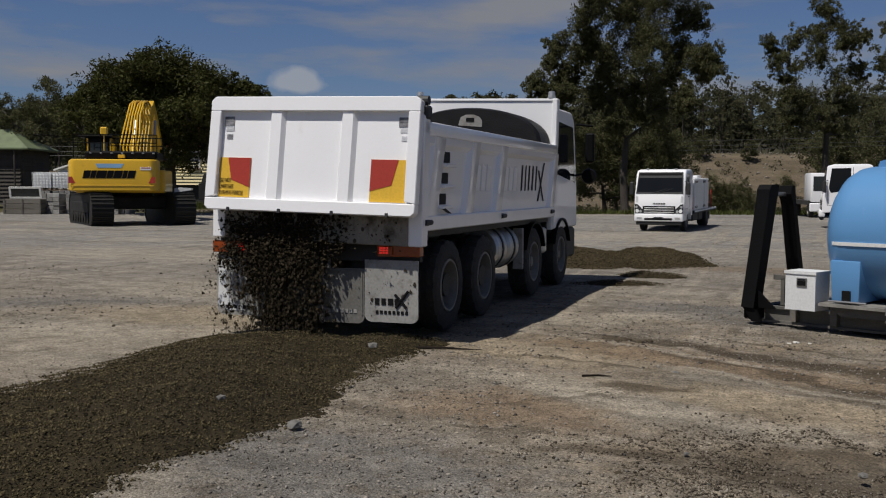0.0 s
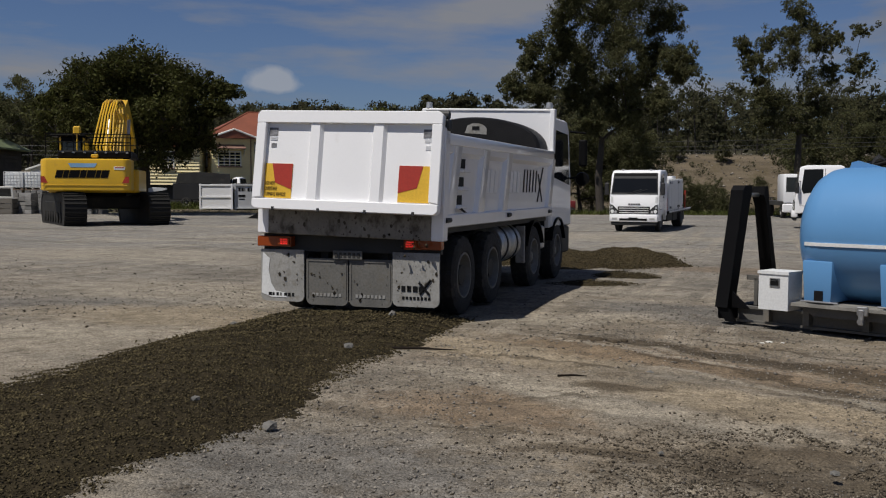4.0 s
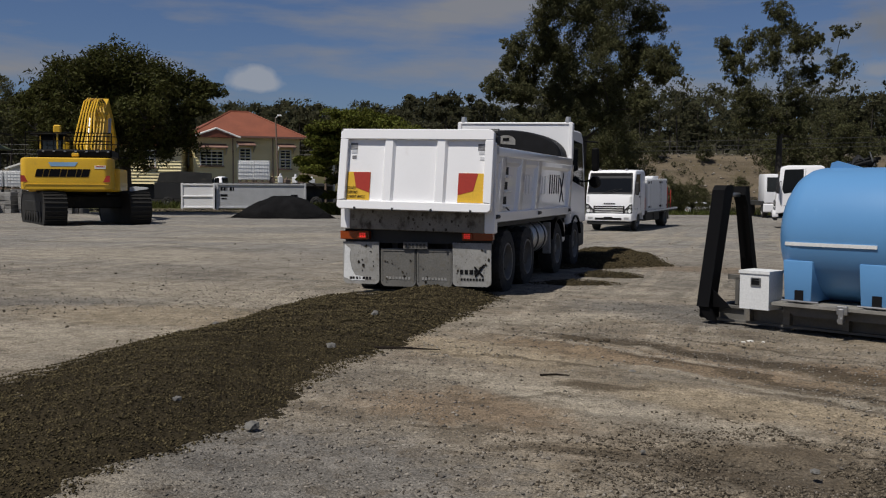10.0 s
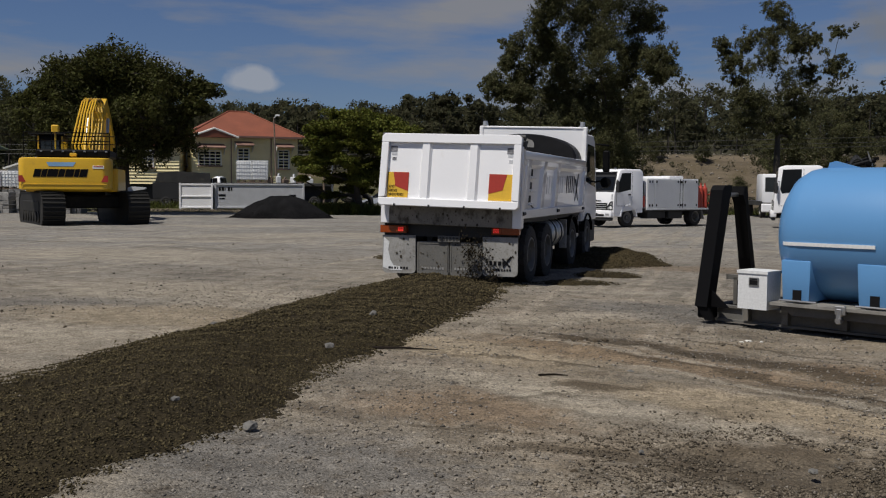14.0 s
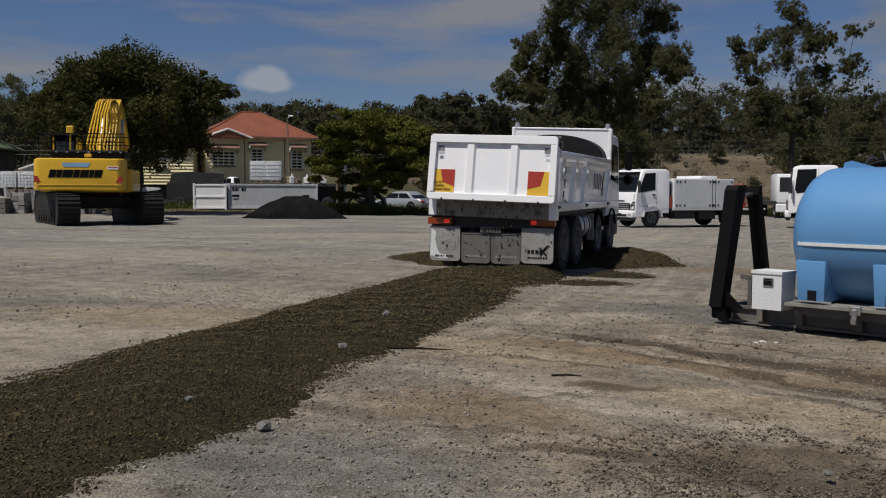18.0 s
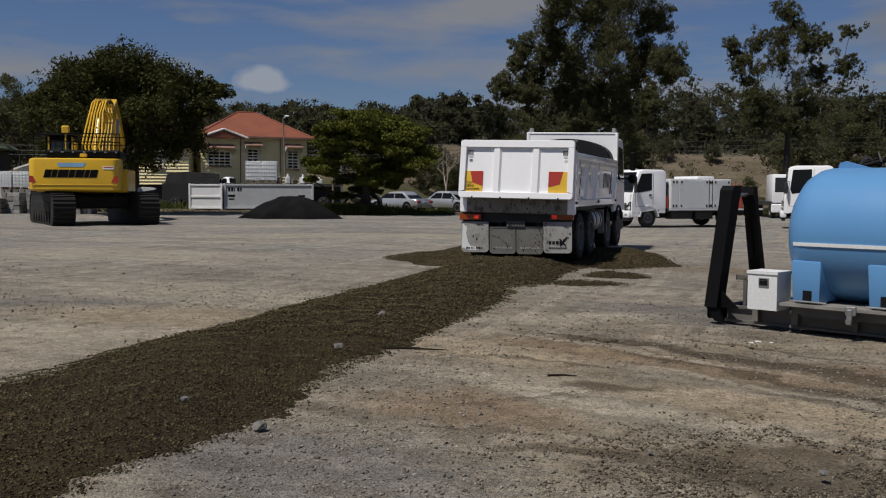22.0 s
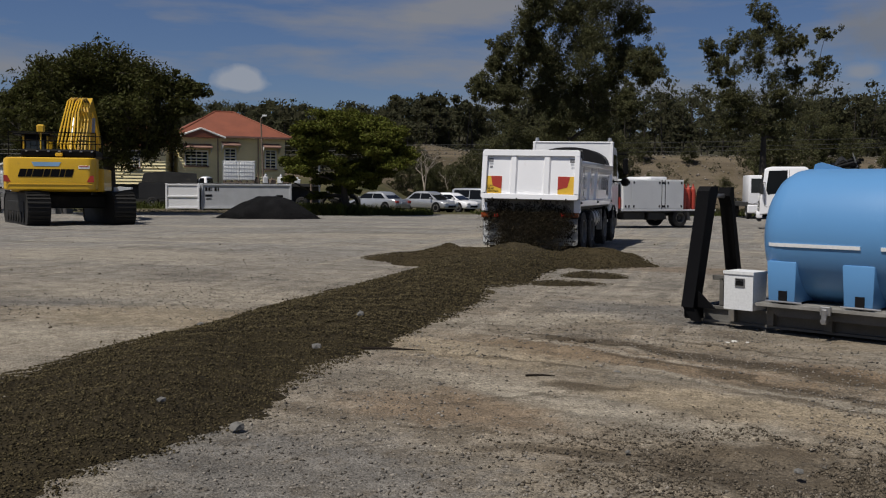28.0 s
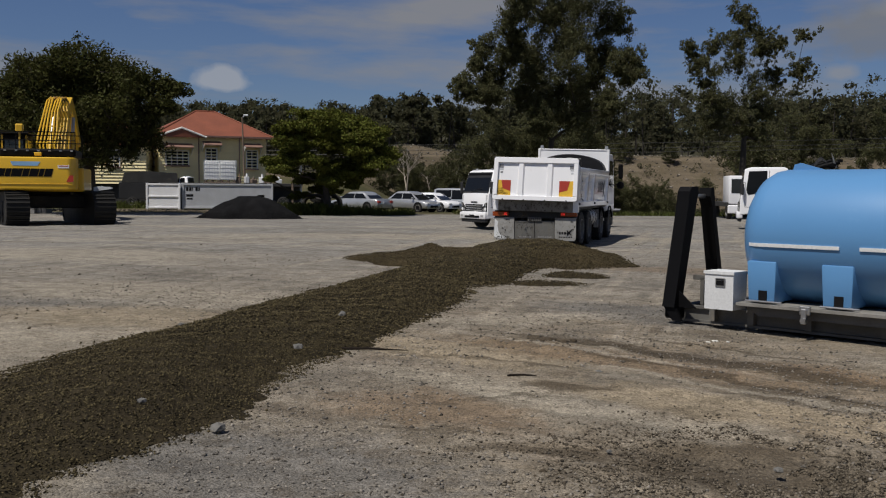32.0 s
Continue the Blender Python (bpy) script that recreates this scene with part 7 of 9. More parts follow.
def car_body(t, paint, length, width, height, pickup=False, wagon=False):
    """A road car, +y forward: rounded body, tapered glasshouse, windows, lights, bumpers, wheels in dark arches."""
    L, w = length / 2, width / 2
    belt = 0.93 if height < 1.6 else 1.05
    low = [(-L + 0.06, 0.30), (-L, 0.50), (-L + 0.02, 0.72), (-L + 0.10, belt - 0.03), (-0.55 * L, belt + 0.02), (0.15 * L, belt), (0.52 * L, belt - 0.04), (0.82 * L, belt - 0.13), (0.96 * L, belt - 0.25), (L, 0.50), (L - 0.05, 0.27)]
    bm = B()
    rings = []
    for x, k, e in ((-w, 0.80, 0.93), (-w + 0.03, 0.93, 0.97), (-w + 0.14, 1.0, 0.99), (0, 1.02, 1.0), (w - 0.14, 1.0, 0.99), (w - 0.03, 0.93, 0.97), (w, 0.80, 0.93)):
        rings.append([(x, y * e, 0.60 + (z - 0.60) * k) for y, z in low])
    loft(bm, rings)
    body = part("body", bm, paint, t, sharp=50)
    flat = wagon or pickup
    rear = -0.93 * L if wagon else (-0.05 * L if pickup else -0.66 * L)
    back, front, foot = rear + (0.16 if flat else 0.62), 0.16 * L, 0.60 * L
    top = [(rear, belt - 0.02), (back, height - 0.08), (back + 0.22, height - 0.01), ((back + front) / 2, height), (front, height - 0.02), (front + 0.2, height - 0.10), (foot, belt - 0.03)]
    bm = B()
    rings = []
    for u, k in ((-1, 0.90), (-0.93, 0.97), (-0.6, 1.0), (0, 1.01), (0.6, 1.0), (0.93, 0.97), (1, 0.90)):
        rings.append([(u * (w - 0.07 - 0.17 * (z - belt + 0.03) / (height - belt)), y, belt - 0.03 + (z - belt + 0.03) * k) for y, z in top])
    loft(bm, rings)
    part("roof", bm, paint, t, sharp=50)
    x_at = lambda z: w - 0.062 - 0.17 * (z - belt + 0.03) / (height - belt)
    z0, z1 = belt + 0.03, height - 0.15
    lean_f, lean_r = (foot - front) * 0.62, (back - rear) * 0.8
    mid = (rear + foot) / 2 - 0.05
    for s in (-1, 1):
        for a0, a1, b1, b0 in ((rear + 0.30 * (1 if flat else 0.9), mid - 0.04, mid - 0.04, rear + 0.24 + lean_r), (mid + 0.04, foot - 0.24, foot - 0.10 - lean_f, mid + 0.04)):
            bm = B()
            loft(bm, [[(s * (x_at(z0) + d), a0, z0), (s * (x_at(z0) + d), a1, z0), (s * (x_at(z1) + d), b1, z1), (s * (x_at(z1) + d), b0, z1)] for d in (-0.02, 0.006)])
            part("side_window", bm, "car_glass", t)
        bm = B()
        box(bm, s * (w - 0.36), s * (w - 0.05), -L - 0.02, -L + 0.14, 0.62, 0.80, 0.03)
        part("tail_lamp", bm, "board_red", t)
        bm = B()
        box(bm, s * (w - 0.46), s * (w - 0.08), L - 0.22, L - 0.03, 0.56, 0.70, 0.04)
        part("headlight", bm, "plastic_white", t)
        bm = B()
        box(bm, s * (w - 0.02), s * (w + 0.17), 0.40 * L, 0.40 * L + 0.12, belt + 0.02, belt + 0.15, 0.03)
        part("mirror", bm, paint, t)
    for y0, z0w, y1, z1w, k in ((foot - 0.03, belt + 0.02, front + 0.20, height - 0.13, 1), (rear + 0.03, belt + 0.04, back - 0.02, height - 0.14, -1)):
        bm = B()
        q = 0.022 * k
        loft(bm, [[(-w + 0.20, y0 + d, z0w), (w - 0.20, y0 + d, z0w), (w - 0.34, y1 + d, z1w), (-w + 0.34, y1 + d, z1w)] for d in (-q, q)])
        part("windscreen" if k > 0 else "rear_window", bm, "car_glass", t)
    bm = B()
    box(bm, -0.45, 0.45, L - 0.06, L + 0.012, 0.34, 0.50, 0.02)
    part("grille", bm, "letter", t)
    bm = B()
    box(bm, -0.26, 0.26, -L - 0.02, -L + 0.05, 0.60, 0.72, 0.01)
    part("number_plate", bm, "decal_grey", t)
    for s in (-1, 1):
        for y in (-0.58 * L, 0.62 * L):
            bm = B()
            rod(bm, (s * (w - 0.22), y, 0.36), (s * (w + 0.004), y, 0.36), 0.385, 20)
            part("wheel_arch", bm, "letter", t)
            add_wheel(t, s * (w - 0.085), y, 0.32, 0.2, 0.2, s)
    return body


build_pickup()
spinning = []
# dark canopy truck body between the bin and the house
t = thing("covered_trailer", pose(-19.6, 79.5, 0, 0, 0, 12), "dark trailer with grey tarpaulin cover", "trailer")
bm = B()
box(bm, -2.2, 2.2, -1.0, 1.0, 0.7, 2.0, 0.03)
part("trailer_body", bm, "black_plastic", t)
bm = B()
slab(bm, [(-2.0, 2.0), (2.25, 2.0), (2.2, 2.75), (-0.3, 2.9), (-1.8, 2.75)], 2.0, pose(0, -1.0, 0))
part("cover", bm, "chassis", t, "dark slack cover")
for x in (-1.2, 1.2):
    for s in (-1, 1):
        add_wheel(t, 0, 0, 0.45, 0.28, 0.25, s).matrix_basis = pose(x, s * 0.9, 0.45, 0, 0, 90)
spinning = []

# pole with a lamp, and two thin poles by the tree
for x, y, top, lamp, lean_x in ((-12.35, 80.3, 7.3, True, 0.28), (-7.6, 73.0, 6.3, True, 0.05), (-7.0, 73.5, 5.6, False, 0.0)):
    t = thing("lamp_pole", pose(x, y, 0), "thin brown pole with a lamp head on top", "pole", "yard poles")
    bm = B()
    rod(bm, (lean_x, 0, 0), (0, 0, top), 0.09, 8, 0.05)
    part("post", bm, "timber" if lamp else "steel", t)
    if lamp:
        bm = B()
        rod(bm, (0, 0, top - 0.05), (0.25, 0, top + 0.15), 0.03, 8)
        box(bm, 0.12, 0.5, -0.1, 0.1, top + 0.08, top + 0.22, 0.04)
        part("lamp_head", bm, "bin_white", t)

# old tyres by the tree
bm = lathe(B(), [(-0.10, 0.34), (-0.15, 0.38), (-0.18, 0.48), (-0.13, 0.58), (0.13, 0.58), (0.18, 0.48), (0.15, 0.38), (0.10, 0.34), (0.12, 0.46), (0.0, 0.52), (-0.12, 0.46), (-0.10, 0.34)], 26, "z", caps=False)
for k in range(30):
    for h in (-1, 1):
        lug = bmesh.ops.create_cube(bm, size=1, matrix=Matrix.Rotation(2 * math.pi * (k + 0.25 * h) / 30, 4, "Z") @ pose(0.59, 0, 0.068 * h, 28 * h) @ Matrix.Diagonal((0.04, 0.06, 0.15, 1)))
tyre = mesh_of(bm, "old_tyre", "tyre_old")
for k, (x, y, z, rx, ry) in enumerate(((-4.85, 66.0, 0.0, 3, 0), (-4.80, 66.05, 0.36, -4, 4), (-4.88, 65.95, 0.78, 24, 3), (-4.72, 66.5, 1.32, 66, -8), (-5.3, 66.7, 1.05, 70, 12), (-4.2, 66.9, 0.45, 74, 10), (-5.75, 66.9, 0.42, 76, -10))):
    ob = new("old_tyre", tyre)
    ob.matrix_basis = pose(x, y, z + 0.22, rx, ry, 12 * (k % 3) - 12)
    tagged(ob, "large worn black tyre on a pile", "tyre", "pile of old tyres")


# pallets, crates and cage drums by the excavator
def crate(x, y, w, d, h, turn, material, label, name="crate"):
    t = thing(name, pose(x, y, 0, 0, 0, turn), label, name.replace("_", " "), "stacked yard stores")
    n = max(3, int(h / 0.25))
    r = random.Random(int(100 * x))
    for i in range(n):
        z = h * i / n
        if name == "crate":
            bm = B()
            box(bm, -w / 2, w / 2, -d / 2, d / 2, z + 0.02, z + h / n - 0.02, 0.01)
            part("board", bm, material, t)
            continue
        # blocks laid three to a course, none quite true
        for j in range(3):
            bm = B()
            a = -w / 2 + w * j / 3 + r.uniform(-0.02, 0.02)
            box(bm, a, a + w / 3 - 0.03, -d / 2 + r.uniform(-0.06, 0.06), d / 2, z, z + h / n - 0.02, 0.012)
            part("block", bm, material, t)
    if name == "crate":
        for a in (-w / 2 - 0.02, -0.05, w / 2 - 0.08):
            bm = B()
            box(bm, a, a + 0.10, -d / 2 - 0.04, -d / 2, 0.0, h, 0.006)
            part("batten", bm, material, t)
    return t


M["concrete"] = surface("grey_concrete", (0.25, 0.245, 0.235), 0.9, blotch=0.25, scale=2.5, grain=0.15, bump=0.3, dirt=(0.09, 0.082, 0.07), dirty=0.4, vary=0.3)
M["grey_timber"] = surface("weathered_grey_timber", (0.13, 0.118, 0.10), 0.9, blotch=0.25, scale=2, grain=0.2, bump=0.4, stretch=(0.2, 1, 1), vary=0.2)
crate(-27.4, 60.4, 2.2, 1.6, 0.95, 5, "grey_timber", "weathered grey timber crate")
for k, (x, y) in enumerate(((-22.0, 60.2), (-21.3, 60.6))):
    crate(x, y, 0.9, 0.8, 0.75 + 0.15 * k, 12 - 20 * k, "concrete", "low grey stack of concrete blocks", "block_stack")
crate(-26.0, 61.2, 1.3, 1.1, 1.3, -6, "concrete", "grey stacked concrete blocks", "block_stack")
crate(-24.6, 61.6, 1.3, 1.1, 1.25, 8, "concrete", "grey stacked concrete blocks", "block_stack")
for k, (x, y, z) in enumerate(((-27.45, 63.2, 1.45), (-26.25, 63.3, 1.45))):
    crate(x, y, 1.1, 1.0, z, 4 * k, "concrete", "grey stacked blocks under a cage", "block_stack")
    c = build_ibc(pose(x, y, z, 0, 0, 5 * k), "dusty caged bulk container on blocks")
t = thing("window_frame_unit", pose(-27.25, 60.0, 0.97, 12), "white framed panel leaning on a crate", "panel", "stacked yard stores")
bm = B()
for x0, x1, z0, z1 in ((-1.0, 1.0, 0, 0.1), (-1.0, 1.0, 0.62, 0.72), (-1.0, -0.88, 0.1, 0.62), (0.88, 1.0, 0.1, 0.62)):
    box(bm, x0, x1, -0.05, 0.05, z0, z1)
part("frame", bm, "house_white", t)
bm = B()
box(bm, -0.88, 0.88, -0.01, 0.01, 0.1, 0.62)
part("pane", bm, "glass", t)


# ---- parked cars ----
for x, y, turn, paint, L, Hh, wagon, label in ((-2.55, 71.3, 52, "silver", 4.7, 1.45, False, "silver sedan parked under the tree, boot to the yard"), (1.05, 72.0, -128, "silver", 4.4, 1.50, False, "silver hatch parked nose to the yard"),
                                               (2.75, 75.0, -128, "white", 4.5, 1.45, False, "white sedan parked beside the silver hatch"), (5.2, 78.5, -124, "silver", 4.8, 1.95, True, "silver four-wheel-drive wagon parked last in the row")):
    z = float(terrain(np.array(x), np.array(y)))
    t = thing("parked_car", pose(x, y, z, 0, 0, turn), label, "car", "parked cars")
    car_body(t, paint, L, 1.8, Hh, wagon=wagon)
spinning = []


# ---- houses ----
def boards(bm, p, q, z0, z1, step=0.27):
    """Lapped weatherboards along a wall from p to q (plan points), each board leaning out at its foot."""
    p, q = Vector((*p, 0)), Vector((*q, 0))
    d = (q - p).normalized()
    n = Vector((d.y, -d.x, 0))
    rings = []
    for a in (p, q):
        ring, z = [a - n * 0.15 + Vector((0, 0, z0))], z0
        while z < z1 - 0.01:
            t = min(z + step, z1)
            ring += [a + n * 0.10 + Vector((0, 0, z)), a + n * 0.005 + Vector((0, 0, t))]
            z = t
        rings.append(ring + [a - n * 0.15 + Vector((0, 0, z1))])
    loft(bm, rings)


def hip_roof(bm, x0, x1, y0, y1, z, ridge0, ridge1, top, thick=0.12):
    ym = (y0 + y1) / 2
    a = [bm.verts.new(v) for v in ((x0, y0, z), (x1, y0, z), (x1, y1, z), (x0, y1, z))]
    b = [bm.verts.new((v.co.x, v.co.y, z - thick)) for v in a]
    r0, r1 = bm.verts.new((ridge0, ym, top)), bm.verts.new((ridge1, ym, top))
    bm.faces.new((a[0], a[1], r1, r0))
    bm.faces.new((a[1], a[2], r1))
    bm.faces.new((a[2], a[3], r0, r1))
    bm.faces.new((a[3], a[0], r0))
    bm.faces.new(b[::-1])
    for i in range(4):
        bm.faces.new((a[i], b[i], b[(i + 1) % 4], a[(i + 1) % 4]))


def sash(parent, x, y, z, w, h, cols, rows, awning=True, turn=0):
    """A window in a wall along +x whose outside is -y, with frame, panes, bars, sill and a bracketed awning."""
    m = pose(x, y, z, 0, 0, turn)
    bm = B()
    box(bm, 0, w, -0.05, 0.0, 0, h)
    win = part("window", bm, "car_glass", parent, "multi-pane sash window", turn=m)
    bm = B()
    for a in (-0.06, w - 0.04):
        box(bm, a, a + 0.1, -0.11, -0.03, -0.06, h + 0.06)
    box(bm, -0.06, w + 0.06, -0.11, -0.03, h - 0.04, h + 0.06)
    part("window_frame", bm, "house_white", win, turn=m)
    bm = B()
    box(bm, -0.12, w + 0.12, -0.2, -0.03, -0.12, -0.02)
    part("window_sill", bm, "awning", win, turn=m)
    for i in range(1, cols):
        bm = B()
        box(bm, w * i / cols - 0.035, w * i / cols + 0.035, -0.085, -0.04, 0, h)
        part("glazing_bar", bm, "house_white", win, turn=m)
    for j in range(1, rows):
        bm = B()
        box(bm, 0, w, -0.08, -0.04, h * j / rows - 0.03, h * j / rows + 0.03)
        part("glazing_bar", bm, "house_white", win, turn=m)
    if awning:
        bm = B()
        loft(bm, [[(a, -0.05, h + 0.62), (a, -0.95, h + 0.30), (a, -0.95, h + 0.22), (a, -0.05, h + 0.54)] for a in (-0.3, w + 0.3)])
        aw = part("awning", bm, "awning", parent, "brown sheet awning with white side brackets", turn=m)
        for a in (-0.3, w + 0.26):
            bm = B()
            slab(bm, [(-0.95, h + 0.24), (-0.05, h + 0.56), (-0.05, h - 0.35)], 0.04, pose(a + 0.04, 0, 0, 0, 0, 90))
            part("bracket", bm, "house_white", aw, turn=m)


def build_houses():
    h = thing("house", pose(-20.2, 85.6, 0, 0, 0, 23), "cream weatherboard house on stumps with orange-red roof", "house", "houses by the yard")
    W, D, z0, z1 = 9.3, 9.5, 1.75, 6.05
    for p, q in (((0, 0), (W, 0)), ((W, 0), (W, D)), ((W, D), (0, D)), ((0, D), (0, 0))):
        bm = B()
        boards(bm, p, q, z0, z1)
        part("wall", bm, "cream", h, "cream lapped weatherboards")
    # solid dark block stands in for the shade among the stumps
    bm = B()
    box(bm, 0.2, W - 0.2, 0.2, D - 0.2, 0.0, 1.75)
    part("undercroft", bm, "chassis", h, "solid dark block in place of the shade under the floor")
    for x in np.linspace(0.1, W - 0.1, 6):
        bm = B()
        rod(bm, (x, 0.1, 0), (x, 0.1, 1.75), 0.12, 8)
        part("stump", bm, "timber", h)
    bm = B()
    hip_roof(bm, -0.55, W + 0.55, -0.55, D + 0.55, 6.12, 4.1, 5.8, 8.6)
    roof = part("roof", bm, "red_roof", h, "orange-red sheet hip roof")
    bm = B()
    box(bm, -0.58, W + 0.58, -0.64, -0.54, 5.98, 6.14)
    box(bm, -0.64, -0.56, -0.6, D + 0.6, 5.98, 6.14)
    part("gutter", bm, "awning", roof)
    bm = B()
    for a, b in (((-0.55, -0.55, 6.12), (4.1, D / 2, 8.6)), ((W + 0.55, -0.55, 6.12), (5.8, D / 2, 8.6)), ((4.1, D / 2, 8.6), (5.8, D / 2, 8.6))):
        rod(bm, a, b, 0.09, 6)
    part("ridge_cap", bm, "red_roof", roof)
    # small front gable with pale barge boards
    bm = B()
    slab(bm, [(0.0, 6.05), (3.6, 6.05), (1.8, 6.62)], 0.08, pose(0, -0.62, 0))
    g = part("gable", bm, "cream", h)
    for a, b in (((-0.3, 5.95), (1.8, 6.72)), ((3.9, 5.95), (1.8, 6.72))):
        bm = B()
        rod(bm, (a[0], -0.7, a[1]), (b[0], -0.7, b[1]), 0.09, 6)
        part("barge_board", bm, "house_white", g)
    bm = B()
    loft(bm, [[(-0.35, y, 5.95), (1.8, y, 6.77), (3.95, y, 5.95)] for y in (-0.72, 3.0)], closed=True)
    part("gable_roof", bm, "red_roof", g)
    sash(h, 0.55, -0.02, 3.55, 1.9, 1.25, 4, 2)
    sash(h, 3.95, -0.02, 3.55, 0.95, 1.5, 2, 2)
    sash(h, 7.55, -0.02, 3.35, 0.95, 1.6, 2, 2)
    for x in (3.35, 6.9):
        bm = B()
        rod(bm, (x, -0.1, 1.8), (x, -0.1, 6.0), 0.045, 8)
        part("downpipe", bm, "awning", h)
    for y in (2.0, 5.0):
        sash(h, -0.02, y + 0.8, 3.5, 0.8, 1.4, 2, 2, False, -90)
    # lower annexe under the big tree
    a = thing("house", pose(-25.6, 84.0, 0, 0, 0, 6), "small cream weatherboard annexe under the tree", "house", "houses by the yard")
    for p, q in (((0, 0), (4.6, 0)), ((4.6, 0), (4.6, 5)), ((4.6, 5), (0, 5)), ((0, 5), (0, 0))):
        bm = B()
        boards(bm, p, q, 1.9, 5.2)
        part("wall", bm, "cream", a)
    # under the annexe too, shade is built as a dark block
    bm = B()
    box(bm, 0.15, 4.45, 0.3, 4.7, 0, 1.9)
    part("undercroft", bm, "chassis", a)
    bm = B()
    hip_roof(bm, -0.5, 5.1, -0.5, 5.5, 5.25, 1.8, 2.8, 6.9)
    part("roof", bm, "red_roof", a)
    sash(a, 1.55, -0.02, 3.35, 0.9, 1.35, 2, 2, False)
    # green-roofed house at the far left
    g = thing("house", pose(-42.4, 75.5, 0, 0, 0, 4), "dark low house with a faded green roof", "house", "houses by the yard")
    for p, q in (((0, 0), (7.6, 0)), ((7.6, 0), (7.6, 6)), ((7.6, 6), (0, 6)), ((0, 6), (0, 0))):
        bm = B()
        boards(bm, p, q, 0.3, 4.6, 0.3)
        part("wall", bm, "dark_board", g)
    bm = B()
    hip_roof(bm, -0.6, 8.3, -0.6, 6.6, 4.7, 2.6, 5.6, 6.3)
    part("roof", bm, "green_roof", g, "faded green sheet roof")
    for x in (0.3, 2.6, 4.9, 7.2):
        bm = B()
        rod(bm, (x, -0.4, 0), (x, -0.4, 4.6), 0.07, 8)
        part("verandah_post", bm, "dark_board", g)
    # white shed with a sloping roof behind the excavator
    s = thing("shed", pose(-27.0, 66.0, 0, 0, 0, 0), "small white weatherboard shed with skillion roof", "shed")
    for p, q in (((-0.7, 0), (3.6, 0)), ((3.6, 0), (3.6, 3)), ((3.6, 3), (-0.7, 3)), ((-0.7, 3), (-0.7, 0))):
        bm = B()
        boards(bm, p, q, 0.2, 2.8 if p[0] < 0 and q[0] < 0 else 2.9)
        part("wall", bm, "house_white", s)
    bm = B()
    slab(bm, [(-0.65, 2.85), (3.55, 2.85), (3.55, 4.25)], 0.1, pose(0, 0.0, 0))
    part("gable", bm, "house_white", s)
    bm = B()
    slab(bm, [(-0.95, 2.75), (3.9, 4.35), (3.9, 4.45), (-0.95, 2.87)], 3.6, pose(0, -0.3, 0))
    part("roof", bm, "house_white", s)


build_houses()


# ---- trees ----
def limb(bm, a, b, r0, r1, bend, rnd):
    a, b = Vector(a), Vector(b)
    mid = (a + b) / 2 + Vector((rnd.uniform(-1, 1), rnd.uniform(-1, 1), rnd.uniform(0.2, 1))) * bend
    pts = [a, (a + mid) / 2 + Vector((0, 0, bend * 0.15)), mid, (mid + b) / 2 + Vector((0, 0, bend * 0.1)), b]
    for i in range(4):
        k0, k1 = r0 + (r1 - r0) * i / 4, r0 + (r1 - r0) * (i + 1) / 4
        rod(bm, pts[i], pts[i + 1], k0, 7, k1)
    return pts


